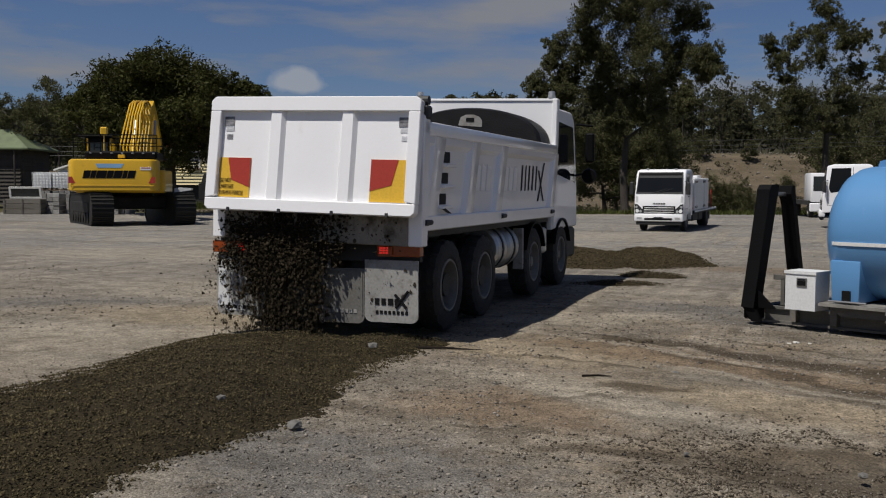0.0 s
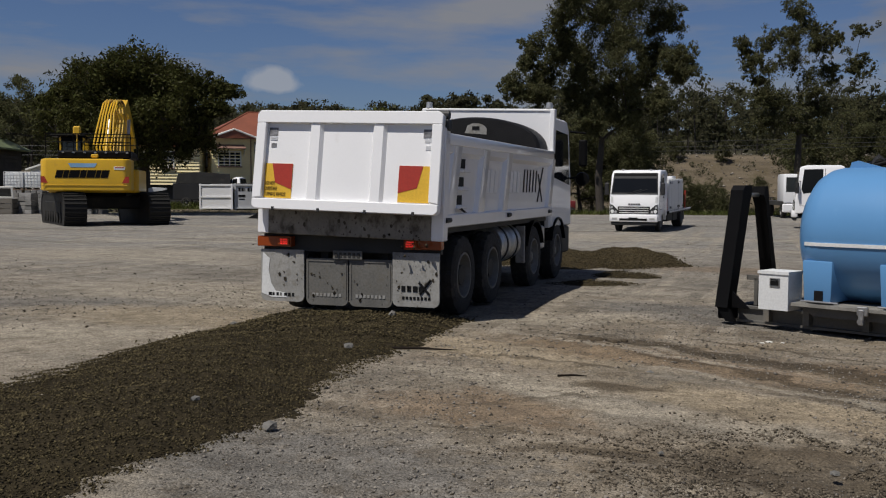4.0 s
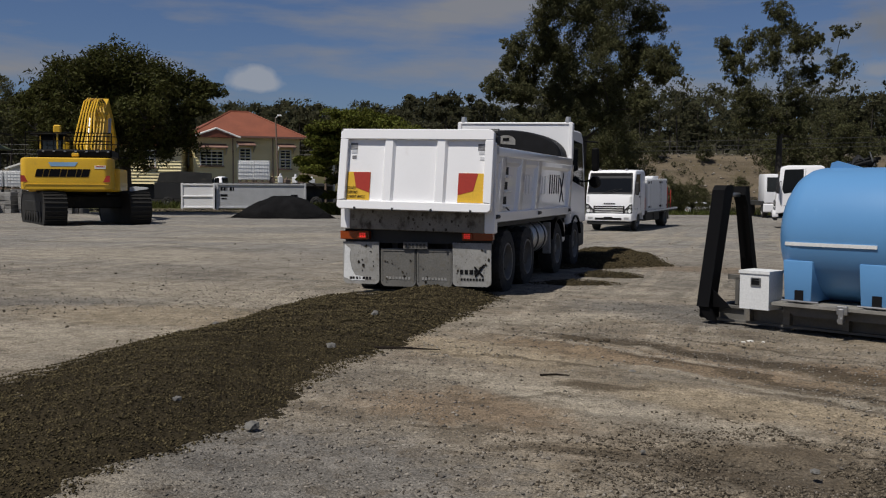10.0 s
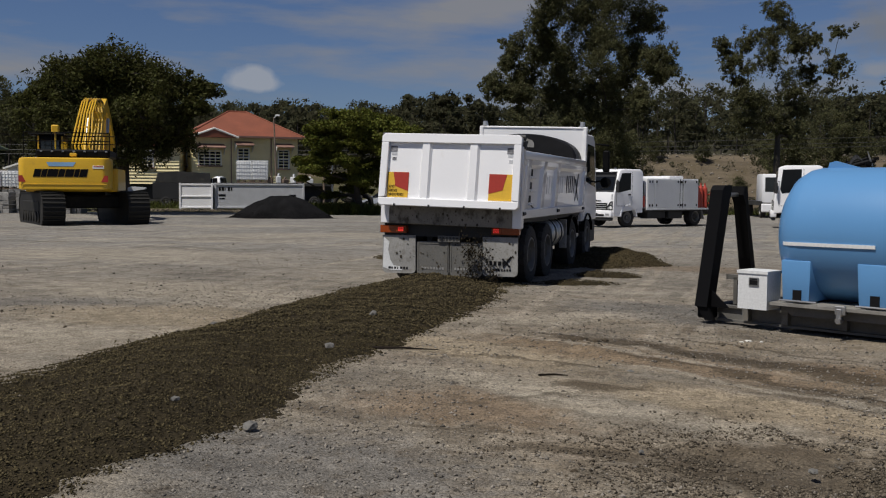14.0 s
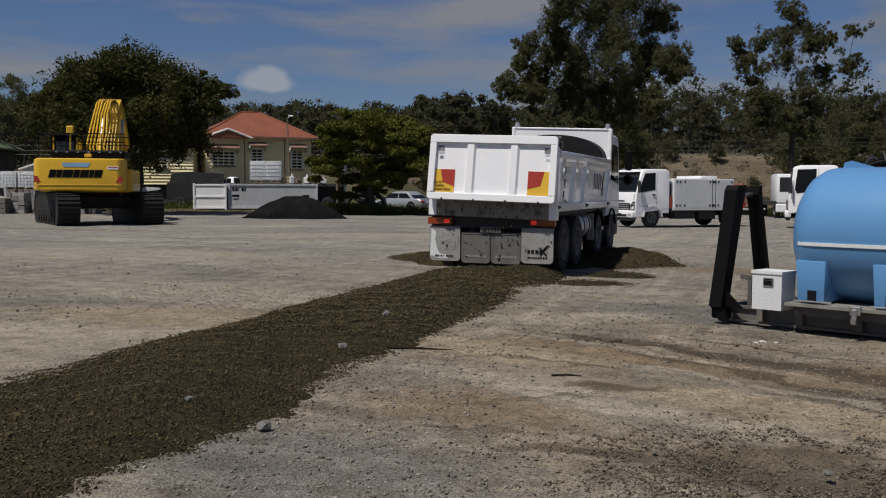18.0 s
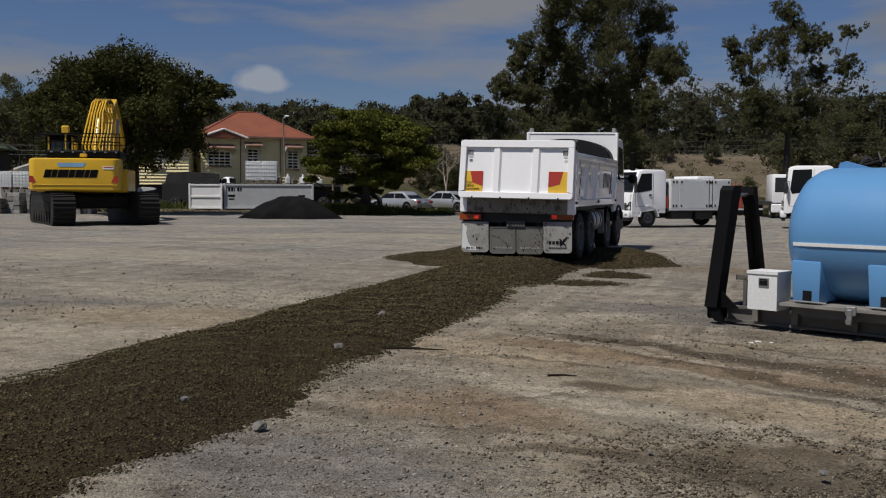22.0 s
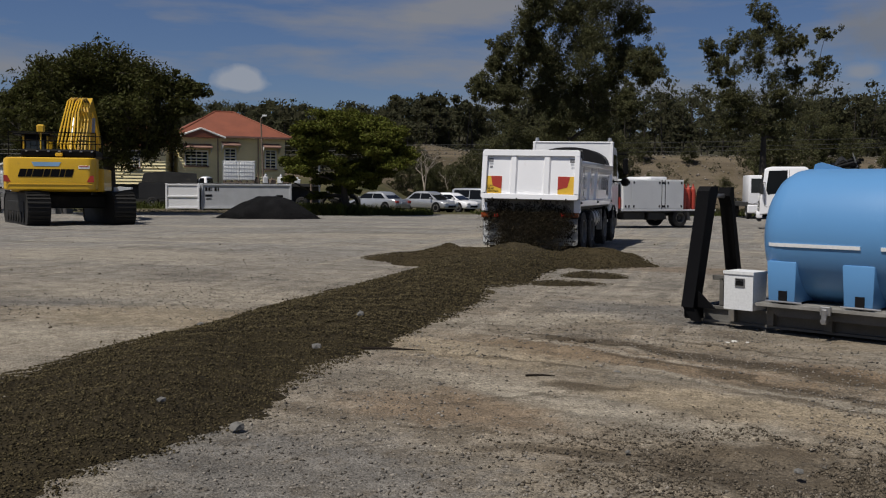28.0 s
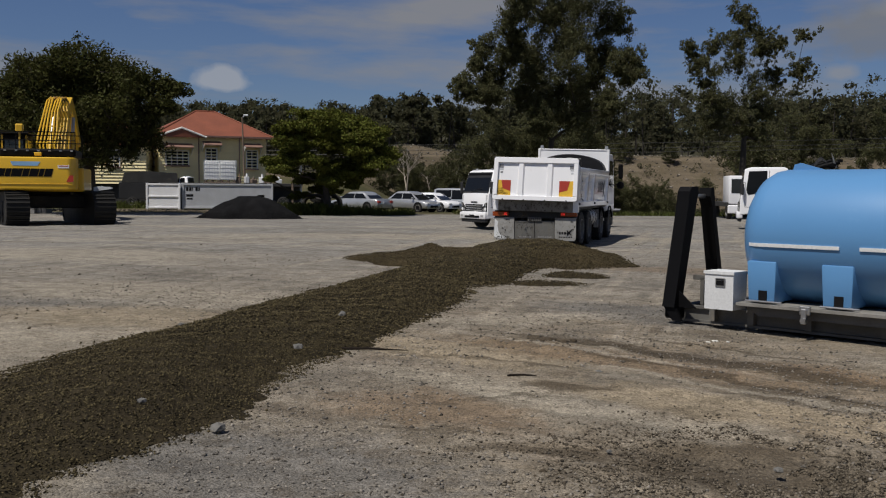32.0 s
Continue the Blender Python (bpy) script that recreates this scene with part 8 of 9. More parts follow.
def tree(name, at, label, seed, trunk_h, trunk_r, lobes, count, leaf, mat, tips=7, sprays=3, droop=0.3, narrow=0.3, face=0.5, flat=0.85, category="tree", group="trees", spray=0.42, shell=0.2, airy=1.35):
    """Trunk, a stem to each lobe (x, y, z, radius) of the crown, twigs to the lobe's skin and a few leaf sprays at each twig."""
    rnd, r = random.Random(seed), np.random.default_rng(seed)
    t = thing(name, at, label, category, group)
    bm = B()
    knee = Vector((rnd.uniform(-0.25, 0.25), rnd.uniform(-0.25, 0.25), trunk_h * 0.5))
    top = Vector((rnd.uniform(-0.3, 0.3), rnd.uniform(-0.3, 0.3), trunk_h))
    rod(bm, (0, 0, -0.3), (0, 0, 0.4), trunk_r * 1.35, 10, trunk_r * 1.05)
    rod(bm, (0, 0, 0.35), knee, trunk_r * 1.05, 10, trunk_r * 0.9)
    rod(bm, knee, top, trunk_r * 0.9, 10, trunk_r * 0.65)
    centres, radii = [], []
    # each stem leaves the trunk, or the nearest heart that lies below it and nearer the trunk
    nodes = [(knee.lerp(top, k), trunk_r * 0.5) for k in (0.3, 0.65, 1.0)]
    for x, y, z, size in sorted(lobes, key=lambda l: (Vector(l[:3]) - top).length):
        heart = Vector((x, y, z - 0.5 * size * flat))
        start, thick = min((n for n in nodes if n[0].z < heart.z + 0.3 * size) if any(n[0].z < heart.z + 0.3 * size for n in nodes) else nodes[:1], key=lambda n: (n[0] - heart).length)
        limb(bm, start, heart, thick * 0.8, max(thick * 0.38, trunk_r * 0.05), 0.08 * (heart - start).length, rnd)
        nodes.append((heart, max(thick * 0.62, trunk_r * 0.09)))
        for k in range(tips):
            d = Vector((rnd.gauss(0, 1), rnd.gauss(0, 1), rnd.gauss(0.2, 0.9))).normalized()
            reach = size * rnd.uniform(0.35, 1.0) * (airy if rnd.random() < 0.35 else 1.0)
            tip = Vector((x, y, z)) + Vector((d.x, d.y, d.z * flat)) * reach
            mid = heart.lerp(tip, 0.5) + Vector((rnd.gauss(0, 0.12), rnd.gauss(0, 0.12), 0.12)) * size
            rod(bm, heart, mid, trunk_r * 0.06, 5, trunk_r * 0.04)
            rod(bm, mid, tip, trunk_r * 0.04, 4, trunk_r * 0.02)
            for j in range(sprays):
                c = mid.lerp(tip, rnd.uniform(0.3, 1.05)) + Vector((rnd.gauss(0, 0.25), rnd.gauss(0, 0.25), rnd.gauss(-0.08, 0.22) * flat)) * size
                q = size * spray * rnd.uniform(0.5, 1.25)
                centres.append(tuple(c))
                radii.append((q * rnd.uniform(0.7, 1.2), q * rnd.uniform(0.7, 1.2), q * (rnd.uniform(0.7, 1.2) if flat > 0.7 else 0.45)))
    part("trunk", bm, "bark", t, "grey bark trunk and limbs", sharp=70)
    v, f = leaves(np.array(centres), np.array(radii), count, leaf, r, droop, shell, narrow, face)
    crown = new("crown", raw_mesh("crown", v, f, mat))
    crown.parent = t
    crown["kind"] = "stuff"
    return t


def lobes_of(rows, deep, seed):
    """Lobes from (x, z, radius) across the crown, spread in depth."""
    r = random.Random(seed)
    out = []
    for x, z, size in rows:
        y = r.uniform(-deep, deep)
        out.append((x, y, z, size))
        # a smaller lobe behind or before each
        out.append((x + r.uniform(-0.8, 0.8), (y + deep * r.uniform(0.6, 1.4)) % (2 * deep) - deep, z - r.uniform(-0.3, 1.3), size * r.uniform(0.55, 0.85)))
    return out


def dome_tips(n, cx, cy, cz, rx, ry, rz, seed, low=-0.35, fill=0.35):
    """Tips spread over a dome, uneven in reach."""
    r = random.Random(seed)
    out = []
    for i in range(n):
        u = low + (1 - low) * (i + 0.5) / n
        a = i * 2.399963 + r.uniform(-0.3, 0.3)
        k = r.uniform(0.72, 1.06) if r.random() > fill else r.uniform(0.25, 0.7)
        s = math.sqrt(max(0, 1 - u * u))
        out.append((cx + rx * k * s * math.cos(a), cy + ry * k * s * math.sin(a), cz + rz * k * u))
    return out


def puffs(tips, lo, hi, seed):
    r = random.Random(seed)
    return [(*p, r.uniform(lo, hi)) for p in tips]


tree("mango_tree", pose(-18.2, 60.0, 0), "broad dense dark green mango tree behind the excavator", 3, 3.2, 0.45,
     puffs([p for p in dome_tips(58, -0.8, 0, 5.6, 4.6, 3.9, 3.55, 5, -0.3, 0.3) if p[0] < 2.5 or p[2] > 6.6], 0.95, 1.5, 6) + [(3.3, 0, 8.0, 1.0), (4.2, 0.5, 7.4, 0.9), (5.0, 0.2, 7.5, 0.8), (4.6, -0.5, 6.6, 0.8), (-5.6, 0.3, 7.0, 0.9), (2.3, -0.6, 4.3, 1.1), (3.3, -0.4, 5.2, 1.0), (1.0, -1.2, 3.7, 1.2), (3.9, 0.2, 6.2, 0.9), (-0.8, -2.0, 3.6, 1.1), (-2.6, -1.5, 3.8, 1.2), (2.8, 0.8, 4.8, 1.1)],
     85, 0.115, "leaf_mango", 7, 3, 0.3, 0.36, 0.55, 0.8, spray=0.5, shell=0.3)
tree("poinciana_tree", pose(-4.15, 61.6, 0), "spreading flat-topped green tree over the parked cars", 8, 1.8, 0.26, lobes_of((
    (-3.3, 3.3, 0.8), (-2.7, 4.4, 0.9), (-1.9, 5.2, 1.1), (-0.8, 5.9, 1.2), (0.4, 6.0, 1.2), (1.8, 5.6, 1.2), (2.5, 4.9, 1.1), (3.0, 4.0, 1.0), (3.1, 3.2, 0.8), (-2.7, 2.7, 0.7), (-1.8, 4.3, 1.0), (0.0, 4.9, 1.1),
    (1.5, 4.3, 1.1), (2.3, 3.5, 1.0), (0.8, 3.3, 0.9), (2.1, 2.7, 0.8), (-1.2, 2.3, 0.8), (0.3, 2.1, 0.8), (-0.4, 1.6, 0.7), (1.1, 2.4, 0.8), (-0.8, 3.4, 0.8), (-2.1, 3.4, 0.9), (2.6, 4.2, 1.0), (-0.4, 5.2, 1.2), (1.0, 5.1, 1.2), (2.3, 4.6, 1.1), (-1.7, 5.0, 1.1)), 2.7, 9),
     95, 0.078, "leaf_poin", 11, 4, 0.05, 0.5, 0.40, 0.42, spray=0.48, airy=1.45)
tree("gum_tree", pose(13.5, 86, -0.5), "tall dark spreading gum tree beyond the yard", 21, 6.5, 0.36, lobes_of((
    (-5.9, 14.8, 1.5), (-4.0, 16.6, 1.8), (-4.8, 12.9, 1.6), (-1.8, 14.5, 2.0), (1.0, 15.6, 2.3), (4.0, 15.0, 2.0), (5.9, 13.4, 1.5), (4.0, 12.3, 1.7), (1.0, 12.2, 2.0), (-2.0, 11.6, 1.8), (-7.6, 11.2, 1.2), (-5.6, 10.2, 1.2),
    (2.0, 9.7, 1.8), (-1.0, 9.0, 1.8), (0.0, 17.6, 2.4), (-3.0, 18.8, 2.0), (3.0, 19.4, 2.4), (5.0, 17.2, 1.8), (0.5, 21.4, 2.4), (-1.6, 20.8, 1.8), (2.2, 22.6, 1.6), (7.0, 12.6, 0.9), (-3.4, 14.0, 1.2), (4.6, 9.6, 1.3)), 3.4, 22),
     64, 0.115, "leaf_gum", 13, 5, 0.6, 0.34, 0.22, 1.0, group="gum trees", spray=0.31, airy=1.3)
tree("gum_tree", pose(32.9, 92, -1.2), "tall thin-crowned gum tree with open branches", 31, 8.0, 0.36, lobes_of((
    (-0.3, 19.4, 1.1), (1.1, 18.5, 0.9), (-1.3, 17.2, 1.1), (-2.9, 16.6, 1.0), (-5.4, 16.4, 0.8), (-4.7, 14.5, 0.9), (-3.4, 13.7, 1.1), (-1.0, 14.8, 1.3), (1.1, 16.1, 1.1), (3.4, 16.9, 0.9), (4.6, 17.4, 0.7), (4.2, 14.5, 0.9), (2.4, 13.7, 1.0),
    (0.3, 12.9, 1.3), (-2.4, 11.6, 1.3), (-3.9, 11.3, 1.2), (1.8, 10.8, 1.1), (-1.3, 9.7, 1.4), (-3.9, 9.2, 1.3), (0.8, 9.0, 1.2)), 2.6, 33),
     28, 0.115, "leaf_gum", 15, 4, 0.6, 0.32, 0.15, 1.0, group="gum trees", spray=0.30, airy=2.3)
tree("gum_tree", pose(-36.0, 82, 0), "open grey-green gum tree behind the green roof", 41, 4.0, 0.3, puffs(dome_tips(20, 0.3, 0, 7.2, 3.8, 3.6, 3.2, 43, -0.5), 0.8, 1.4, 44), 48, 0.12, "leaf_gum", 7, 3, 0.5, 0.3, 0.45, 0.9, group="gum trees")
young = [tree("gum_tree", pose(18.3, 97, -1.6), "dark bushy gum tree below the tall one", 51, 3.5, 0.22, puffs(dome_tips(20, 0, 0, 6.0, 2.9, 2.7, 4.5, 53, -0.85), 0.9, 1.5, 54), 52, 0.125, "leaf_gum", 7, 3, 0.5, 0.3, 0.45, 1.0, group="gum trees"),
         tree("gum_tree", pose(9.5, 95, -1.2), "dark bushy gum tree below the tall one", 61, 3.0, 0.2, puffs(dome_tips(18, 0, 0, 5.4, 2.7, 2.6, 4.2, 63, -0.9), 0.9, 1.5, 64), 52, 0.125, "leaf_gum", 7, 3, 0.5, 0.3, 0.45, 1.0, group="gum trees")]
for k, (x, y, s, a) in enumerate(((13.6, 99, 1.1, 40), (5.2, 100, 0.62, 130), (20.5, 106, 1.1, 200), (16.0, 108, 1.2, 250), (9.0, 112, 0.9, 300), (1.5, 108, 0.5, 20), (49, 116, 1.3, 220), (54, 106, 1.2, 10), (45.5, 124, 1.25, 60),
                                    (-31, 100, 0.95, 260))):
    z = float(terrain(np.array(x), np.array(y)))
    copy_thing(young[k % 2], pose(x, y, z - 0.1, 0, 0, a) @ Matrix.Diagonal((s, s, s, 1)))
for k, (x, y, s) in enumerate(((27.6, 112, 0.62), (29.5, 114, 0.5), (31.0, 111, 0.42), (24.6, 110, 0.6), (44.0, 160, 0.55), (52.0, 163, 0.4), (37.0, 158, 0.6), (60.0, 168, 0.5), (48.0, 171, 0.45), (33, 166, 0.6), (40, 172, 0.5), (3.5, 160, 0.7), (0.5, 163, 0.8), (6.5, 162, 0.6), (-2.0, 158, 0.7), (9.5, 165, 0.5))):
    z = float(terrain(np.array(x), np.array(y)))
    ob = copy_thing(young[(k + 1) % 2], pose(x, y, z - 1.6 * s, 0, 0, 50 * k) @ Matrix.Diagonal((s, s, s, 1)))
    tagged(ob, "olive shrub at the foot of the dry bank", "shrub", "shrubs on the bank")
    ob.name = "shrub"


def build_woods():
    """The wooded hill: many small crowns and trunks in one mesh each."""
    r = np.random.default_rng(77)
    n = 680
    x, y = r.uniform(-140, 175, n), 178 + 130 * r.random(n) ** 1.5
    left = x < 0
    y[left] -= 18 * r.random(left.sum())
    z = terrain(x, y)
    h = r.uniform(8, 14.5, n) * np.where((r.random(n) < 0.15) & (x > 20), 1.2, 1.0) * np.where(x < 20, 0.86, 1.02)
    # lower and more even along the west side, where the slope is nearer
    h = np.where(x < 20, (0.45 * h / 0.86 + 6.2) * np.where(x < -4, 1.02, 0.80), h)
    cs, rs, tv, tf = [], [], [], []
    for i in range(n):
        k = 10
        a, d = r.uniform(0, 6.28, k), r.uniform(0.2, 1.0, k)
        w = 0.26 * h[i]
        zz = z[i] + h[i] * np.where(r.random(k) < 0.3, r.uniform(0.05, 0.4, k), r.uniform(0.42, 0.97, k))
        cs += list(zip(x[i] + w * d * np.cos(a), y[i] + w * d * np.sin(a), zz))
        s = 0.13 * h[i] * r.uniform(0.7, 1.3, k)
        rs += list(zip(s * 1.2, s * 1.2, s * 0.8))
        b = len(tv)
        tw = 0.16 + 0.1 * r.random()
        lean = r.normal(0, 0.5, 2)
        for q, hh in ((1.0, -0.5), (0.4, h[i] * 0.75)):
            for j in range(3):
                tv.append((x[i] + tw * q * math.cos(2.1 * j) + lean[0] * (hh > 0), y[i] + tw * q * math.sin(2.1 * j) + lean[1] * (hh > 0), z[i] + hh))
        tf += [(b, b + 1, b + 4, b + 3), (b + 1, b + 2, b + 5, b + 4), (b + 2, b, b + 3, b + 5)]
    # fine leaves on each clump's skin, large dense ones within
    v, f = leaves(np.array(cs), np.array(rs), 34, 0.28, r, 0.4, 0.5, 0.42, 0.45)
    v2, f2 = leaves(np.array(cs), np.array(rs) * 0.72, 18, 0.55, r, 0.2, 0.0, 0.5, 0.5)
    v, f = np.concatenate([v, v2]), np.concatenate([f, f2 + len(v)])
    tagged(new("woods", raw_mesh("woods", v, f, "leaf_far")), "dark olive gum woods along the far hill", "woods", kind="stuff")
    tagged(new("woods_trunks", raw_mesh("woods_trunks", np.array(tv), np.array(tf), "bark")), "thin grey trunks of the far woods", "woods", kind="stuff")


build_woods()


def build_grass():
    r = np.random.default_rng(90)
    n = 14000
    x = r.uniform(-9.0, 1.2, n)
    y = r.uniform(60.8, 68.5, n) + 0.25 * np.abs(x + 3) + 0.5 * np.sin(1.7 * x)
    h = 0.08 + 0.62 * r.random(n) ** 2.2 * np.clip(0.5 + 0.45 * np.sin(2.3 * x) * np.sin(1.1 * x + y) + 0.35 * np.sin(0.7 * x + 1.3 * y), 0.1, 1) * np.where(x < -1.0, 1.0, 0.5)
    x2 = r.uniform(4, 48, 9000)
    y2 = r.uniform(63.5, 70, 9000)
    x3 = np.concatenate([r.uniform(-32, -8, 5000), r.normal(-5.6, 1.1, 3500)])
    y3 = np.concatenate([r.uniform(76, 82, 5000), r.uniform(60.2, 62.6, 3500)])
    x, y = np.concatenate([x, x2, x3]), np.concatenate([y, y2, y3])
    h = np.concatenate([h, 0.06 + 0.26 * r.random(9000) ** 2, r.uniform(0.2, 0.6, 5000), 0.15 + 0.65 * r.random(3500) ** 1.5])
    z = terrain(x, y)
    k = len(x)
    a = r.uniform(0, 6.28, k)
    w = 0.02 + 0.03 * r.random(k)
    lx, ly = h * r.normal(0, 0.6, k), h * r.normal(0, 0.6, k)
    c, s = np.cos(a) * w, np.sin(a) * w
    q = np.stack([np.stack([x - c, y - s, z - 0.05], -1), np.stack([x + c, y + s, z - 0.05], -1), np.stack([x + lx + 0.3 * c, y + ly, z + h], -1), np.stack([x + lx - 0.3 * c, y + ly, z + h], -1)], 1)
    tagged(new("grass", raw_mesh("grass", q.reshape(-1, 3), np.arange(4 * k).reshape(-1, 4), "grass")), "long tufted green grass along the yard's edge", "grass", kind="stuff")


build_grass()


def build_rubble():
    """Broken brown fill along the yard's far left edge."""
    r = np.random.default_rng(97)
    n = 2600
    x, y = r.uniform(-24, -9.5, n), 66.5 + np.abs(r.normal(0, 2.2, n)) + 0.5 * r.normal(size=n)
    s = 0.02 + 0.13 * r.random(n) ** 5
    v, f = scatter(np.stack([x, y, 0.2 * s], -1), s, r)
    tagged(new("yard_rubble", raw_mesh("yard_rubble", v, f, "earth_clods")), "loose brown rubble along the yard's edge", "rubble", kind="stuff")


build_rubble()


def build_bank_stones():
    """Pale broken rock and dark tufts on the dry cutting across the road."""
    r = np.random.default_rng(95)
    n = 5200
    x, y = r.uniform(-2, 85, n), r.uniform(156, 178, n)
    s = 0.06 + 0.26 * r.random(n) ** 4
    v, f = scatter(np.stack([x, y, terrain(x, y) + 0.2 * s], -1), s, r)
    tagged(new("bank_rubble", raw_mesh("bank_rubble", v, f, "stones")), "pale broken rock strewn over the dry bank", "rubble", kind="stuff")
    n = 420
    x, y = r.uniform(-4, 85, n), np.where(r.random(n) < 0.6, r.uniform(155, 159, n), r.uniform(157, 177, n))
    rad = 0.35 + 0.55 * r.random((n, 1)) * np.array([[1.2, 1.2, 0.8]])
    v, f = leaves(np.stack([x, y, terrain(x, y) + 0.3], -1), rad, 40, 0.2, r, 0.0, 0.3)
    tagged(new("bank_scrub", raw_mesh("bank_scrub", v, f, "leaf_far")), "low olive scrub on the dry bank", "scrub", kind="stuff")


build_bank_stones()


def dead_tree(x, y, seed, height):
    """Bare pale branches that fork three times."""
    rnd = random.Random(seed)
    bm = B()

    def fork(p, d, length, radius, depth):
        q = p + d * length
        rod(bm, p, q, radius, 6, radius * 0.7)
        if depth:
            for k in range(3 if depth > 1 else 4):
                e = (d + Vector((rnd.gauss(0, 0.55), rnd.gauss(0, 0.55), rnd.gauss(0.05, 0.3)))).normalized()
                fork(p.lerp(q, rnd.uniform(0.7, 1.0)), e, length * rnd.uniform(0.55, 0.8), radius * 0.55, depth - 1)

    fork(Vector((0, 0, -0.3)), Vector((0.08, 0, 1)).normalized(), height * 0.36, height * 0.016, 4)
    z = float(terrain(np.array(x), np.array(y)))
    solid("dead_tree", bm, "dead_wood", pose(x, y, z), "leafless pale grey dead tree beyond the parked cars", "tree", "dead trees", sharp=60)


dead_tree(0.9, 96, 4, 7.4)
dead_tree(3.6, 101, 9, 6.4)

# power line beyond the yard
for x in (-60, 66):
    t = thing("power_pole", pose(x, 101, float(terrain(np.array(x), np.array(101.0)))), "grey timber power pole with crossarm", "pole", "power line")
    bm = B()
    rod(bm, (0, 0, 0), (0, 0, 9.0), 0.16, 8, 0.11)
    part("post", bm, "timber", t)
    bm = B()
    box(bm, -0.08, 0.08, -1.1, 1.1, 8.2, 8.35)
    part("crossarm", bm, "timber", t)
for k, dz in enumerate((0.0, 0.55, 1.25)):
    bm = B()
    pts = []
    for i in range(25):
        u = i / 24
        pts.append((-60 + 126 * u, 101 + (k - 1) * 0.8, 4.1 + dz * 0.8 + 1.9 * u - 2.2 * 4 * u * (1 - u) * 0.35 + 0.9))
    loft(bm, [[(x, y - 0.02, z), (x, y, z + 0.022), (x, y + 0.02, z), (x, y, z - 0.022)] for x, y, z in pts])
    solid("power_line", bm, "wire", Matrix(), "thin dark overhead power line", "cable", "power line")


# ---- traffic on the road below ----
def semi(name_label, cab_mat, box_mat, lane_y):
    t = thing("semi_trailer", pose(-200, lane_y, -1.94, 0, 0, -90), name_label, "truck", "road traffic")
    bm = B()
    box(bm, -1.25, 1.25, -13.6, 0, 1.15, 4.2, 0.05)
    tb = part("trailer_box", bm, box_mat, t, "curtain-sided trailer body")
    bm = B()
    for i in range(9):
        box(bm, 1.25, 1.262, -9.5 + 0.55 * i, -9.5 + 0.55 * i + 0.36, 1.75, 1.95)
    rod(bm, (1.25, -11.6, 2.9), (1.262, -11.6, 2.9), 0.85, 20)
    part("side_print", bm, "bin_white" if box_mat == "truck_blue" else box_mat, tb, "white side print")
    bm = B()
    box(bm, -1.2, 1.2, -13.5, 0.2, 0.95, 1.15)
    part("trailer_frame", bm, "chassis", t)
    bm = B()
    box(bm, -1.2, 1.2, 0.9, 2.9, 0.7, 3.4, 0.15, 2)
    cab = part("cab", bm, cab_mat, t)
    bm = B()
    box(bm, 1.2, 1.21, 1.5, 2.6, 1.9, 2.8, 0.004)
    part("door_window", bm, "glass", cab)
    bm = B()
    box(bm, -1.0, 1.0, 2.9, 4.1, 0.6, 1.9, 0.15, 2)
    part("bonnet", bm, cab_mat, cab)
    for y in (-12.4, -11.1, -9.8, 0.2, 1.5, 3.5):
        for s in (-1, 1):
            add_wheel(t, s * 1.0, y, 0.5, 0.4, 0.27, s)
    return t


def small_car(label, paint, lane_y, facing, wagon=True):
    t = thing("passing_car", pose(-200, lane_y, -1.94, 0, 0, facing), label, "car", "road traffic")
    car_body(t, paint, 4.7, 1.85, 1.75 if wagon else 1.45, wagon=wagon)
    return t


blue_semi = semi("red cab pulling a bright blue curtain-sided trailer", "cab_red", "truck_blue", 147)
navy_semi = semi("lime-yellow cab pulling a dark blue trailer", "cab_lime", "truck_navy", 147)
wagons = [small_car("white station wagon passing on the road", "white", 147, -90), small_car("white wagon passing on the road", "white", 151.5, 90), small_car("white four-wheel drive passing on the road", "white", 147, -90), small_car("white sedan passing on the road", "white", 151.5, 90, False)]
spinning = []


def more_motions():
    rise = lambda y: float(np.interp(y, [39.3, 41.3], [0, 0.075]))
    walk(service, [(t, pose(x, y, rise(y), -math.degrees((0.075 - rise(y)) / 4.15), 0, a)) for t, x, y, a in SERVICE_ROWS])
    for w, x, y, r in service_wheels:
        walk(w, wheel_rows(SERVICE_ROWS, r, x, y))
    # each vehicle on the road: time at which it passes x, x, speed, lane, heading
    for ob, t0, x0, v, y, a in ((blue_semi, 5.8, 53.0, 21.0, 147, -90), (navy_semi, 8.2, 38.6, 26.0, 147, -90), (wagons[0], 6.7, 38.4, 28.0, 147, -90), (wagons[1], 9.4, 41.2, -28.0, 151.5, 90), (wagons[2], 10.0, 40.8, 25.0, 147, -90), (wagons[3], 1.0, 52.5, -24.0, 151.5, 90)):
        walk(ob, [(t, pose(x0 + v * (t - t0), y, -1.94, 0, 0, a)) for t in range(0, 33, 4)])


# ---- what moves ----
def truck_at(t):
    T = [r[0] for r in TRUCK_ROWS]
    return [float(np.interp(t, T, [r[k] for r in TRUCK_ROWS])) for k in (1, 2, 3)]


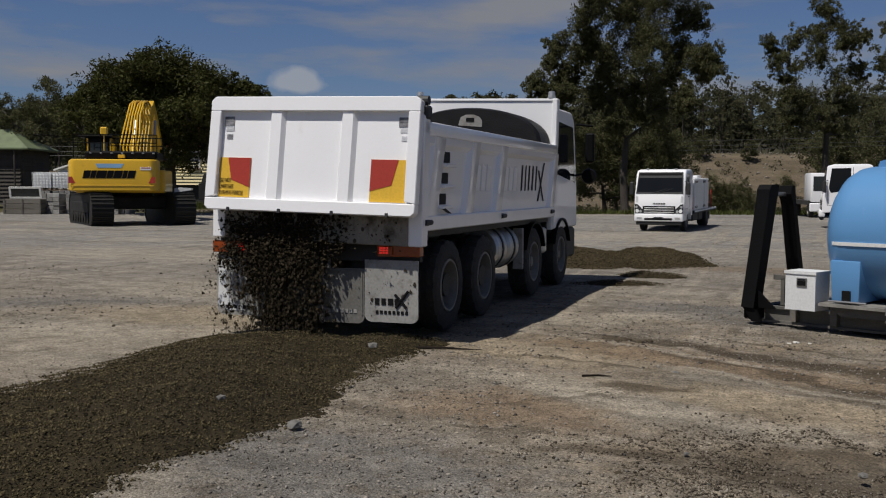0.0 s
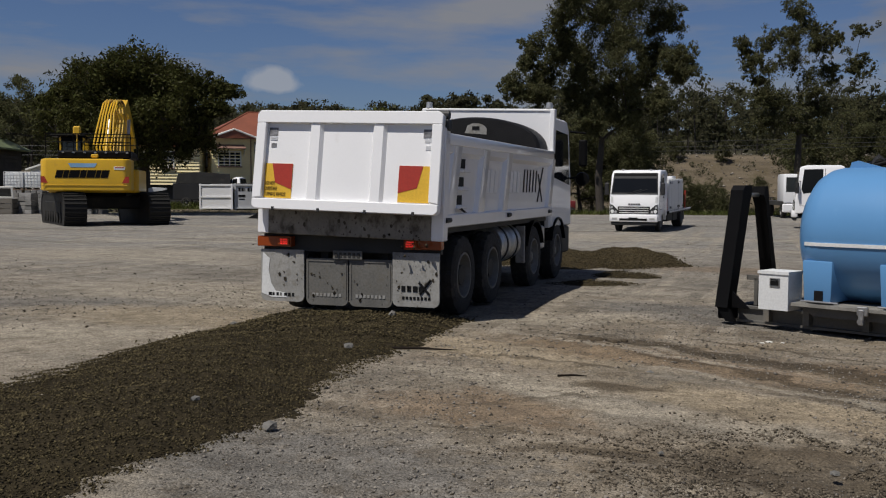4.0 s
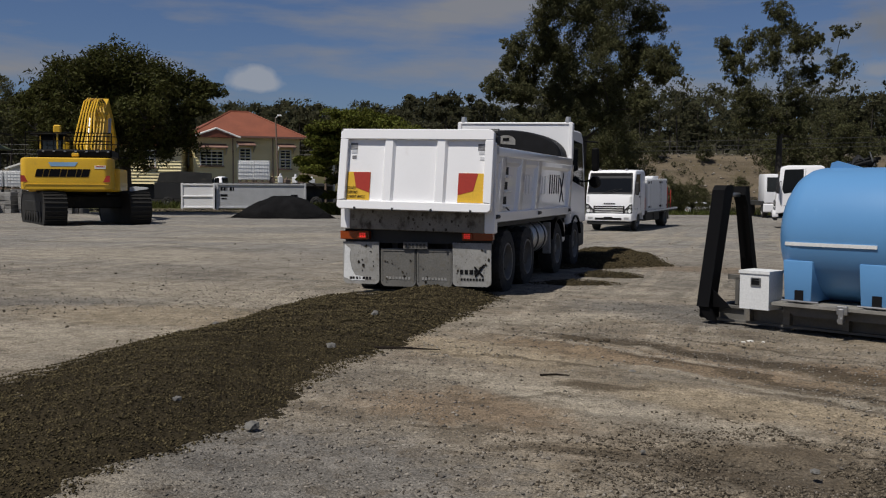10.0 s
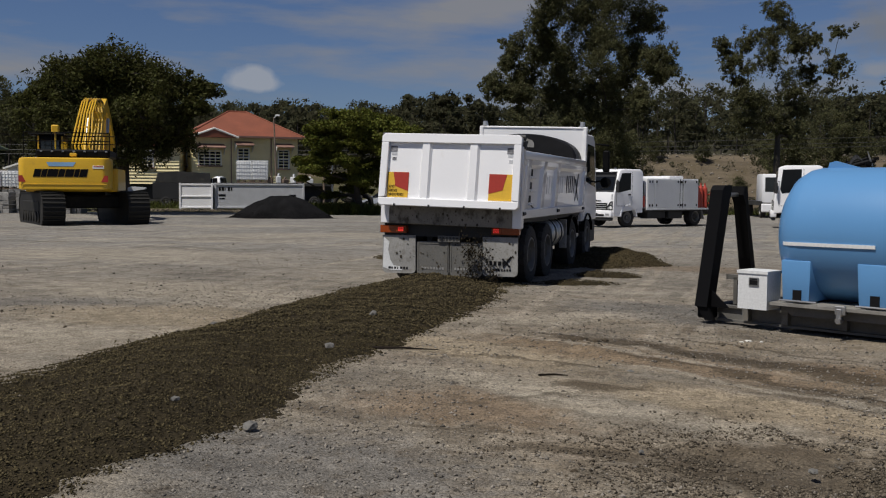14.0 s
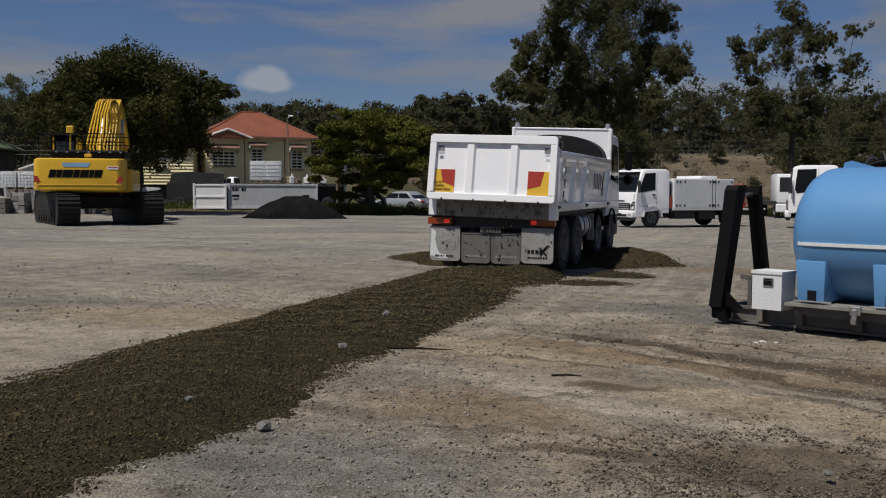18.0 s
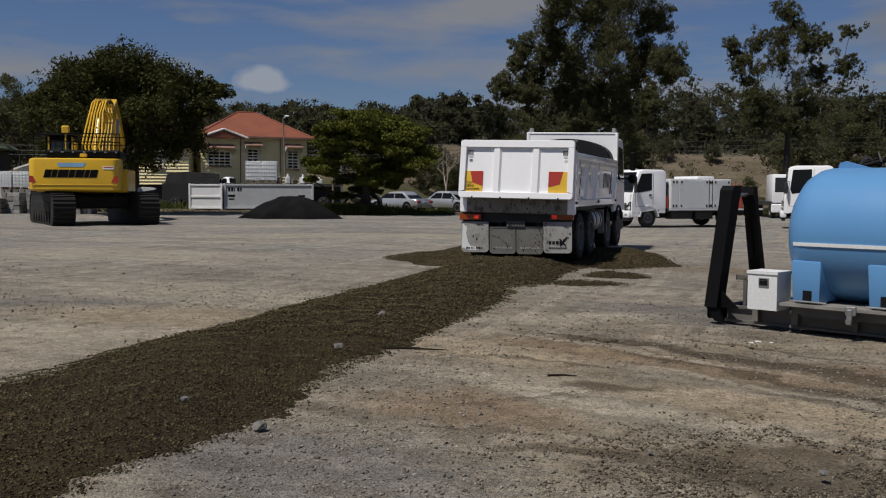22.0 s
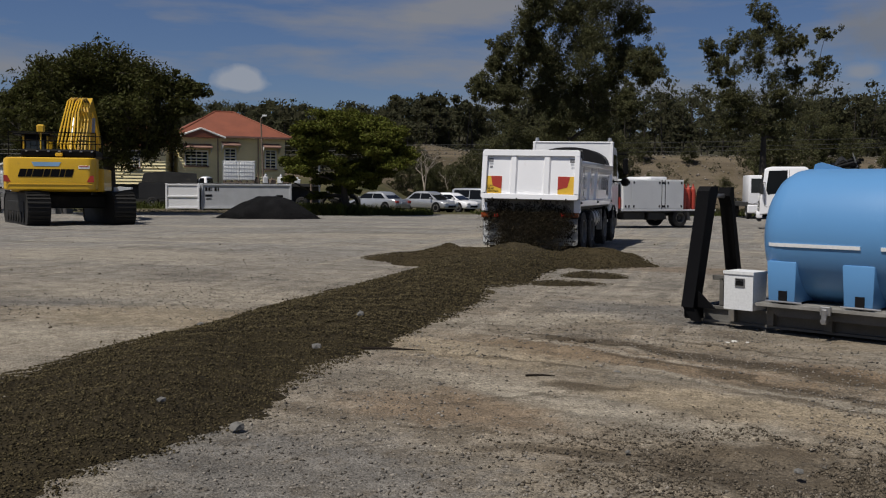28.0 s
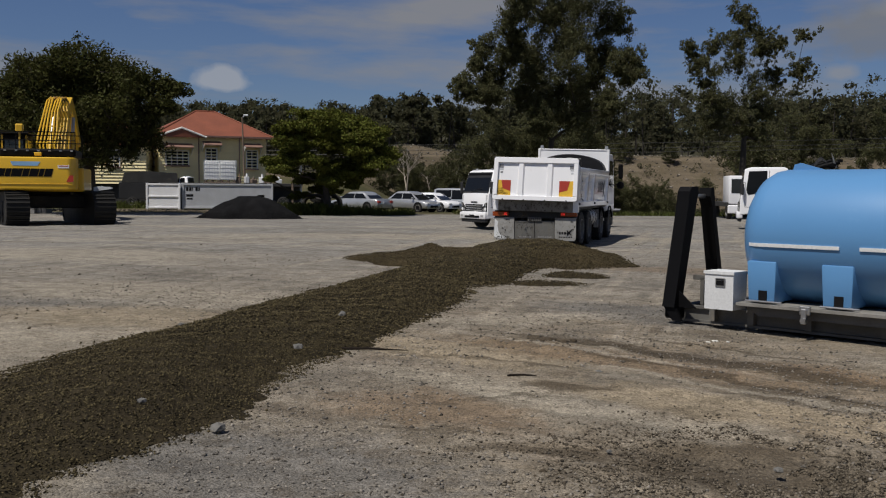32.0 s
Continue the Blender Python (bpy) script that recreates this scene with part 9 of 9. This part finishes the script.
def wheel_rows(rows, radius, x, y, step=0.5):
    """Turn of a wheel for a vehicle that goes along rows of (t, x, y, yaw), forwards along its own +y."""
    T = [r[0] for r in rows]
    ts = np.arange(0, 32.01, step)
    px, py = np.interp(ts, T, [r[1] for r in rows]), np.interp(ts, T, [r[2] for r in rows])
    yaw = np.radians(np.interp(ts, T, [r[3] for r in rows]))
    out, turn = [], 0.0
    for i, t in enumerate(ts):
        if i:
            ahead = (px[i] - px[i - 1]) * -math.sin(yaw[i]) + (py[i] - py[i - 1]) * math.cos(yaw[i])
            turn -= math.degrees(ahead / radius)
        out.append((float(t), pose(x, y, radius, turn)))
    return out


def motions():
    rows = [(t, pose(x, y, z, 0, r, a)) for t, x, y, a, z, r in TRUCK_ROWS]
    walk(truck, rows)
    walk(fall, rows)
    for w, x, y, r in truck_wheels:
        walk(w, wheel_rows(TRUCK_ROWS, r, x, y))
    for ob, t0, x in falling:
        # from the load over the sill, then a free fall into the strip
        inside, low = pose(max(-0.6, min(0.6, x)), 1.2, 1.72), pose(x, -0.12, -0.75)
        course = [(t0 - 0.14, inside), (t0 - 0.05, pose(x, 0.40, 1.30))] + [(t0 + u, pose(x, -0.16 * u, 1.12 - 0.7 * u - 4.6 * u * u)) for u in (0, 0.12, 0.24, 0.36, 0.48)] + [(t0 + 0.56, low)]
        if t0 - 0.14 >= 0:
            keys = [(0, inside)] + course if t0 > 0.141 else course
        else:
            u = max(-t0, 0.0)
            keys = [(0, pose(x, -0.16 * u, max(1.12 - 0.7 * u - 4.6 * u * u, -0.75)))] + [c for c in course[2:] if c[0] > 0.02]
        keys = [c for c in keys if c[0] < 31.99]
        walk(ob, keys + [(32, keys[-1][1])])
    T = np.arange(0, 32.01, 0.25)
    gate_y = np.array([truck_at(t)[1] for t in T])
    for ob, y in row_strips:
        k = int(np.argmax(gate_y >= y + 0.1)) if (gate_y >= y + 0.1).any() else None
        up, down = pose(0, 0, 0), pose(0, 0, -0.36)
        if k is None:
            walk(ob, [(0, down), (32, down)])
        else:
            t = float(T[k])
            walk(ob, [(0, down)] + ([(t - 0.7, down)] if t > 0.8 else []) + [(t + 0.4, up), (32, up)])
    more_motions()


motions()
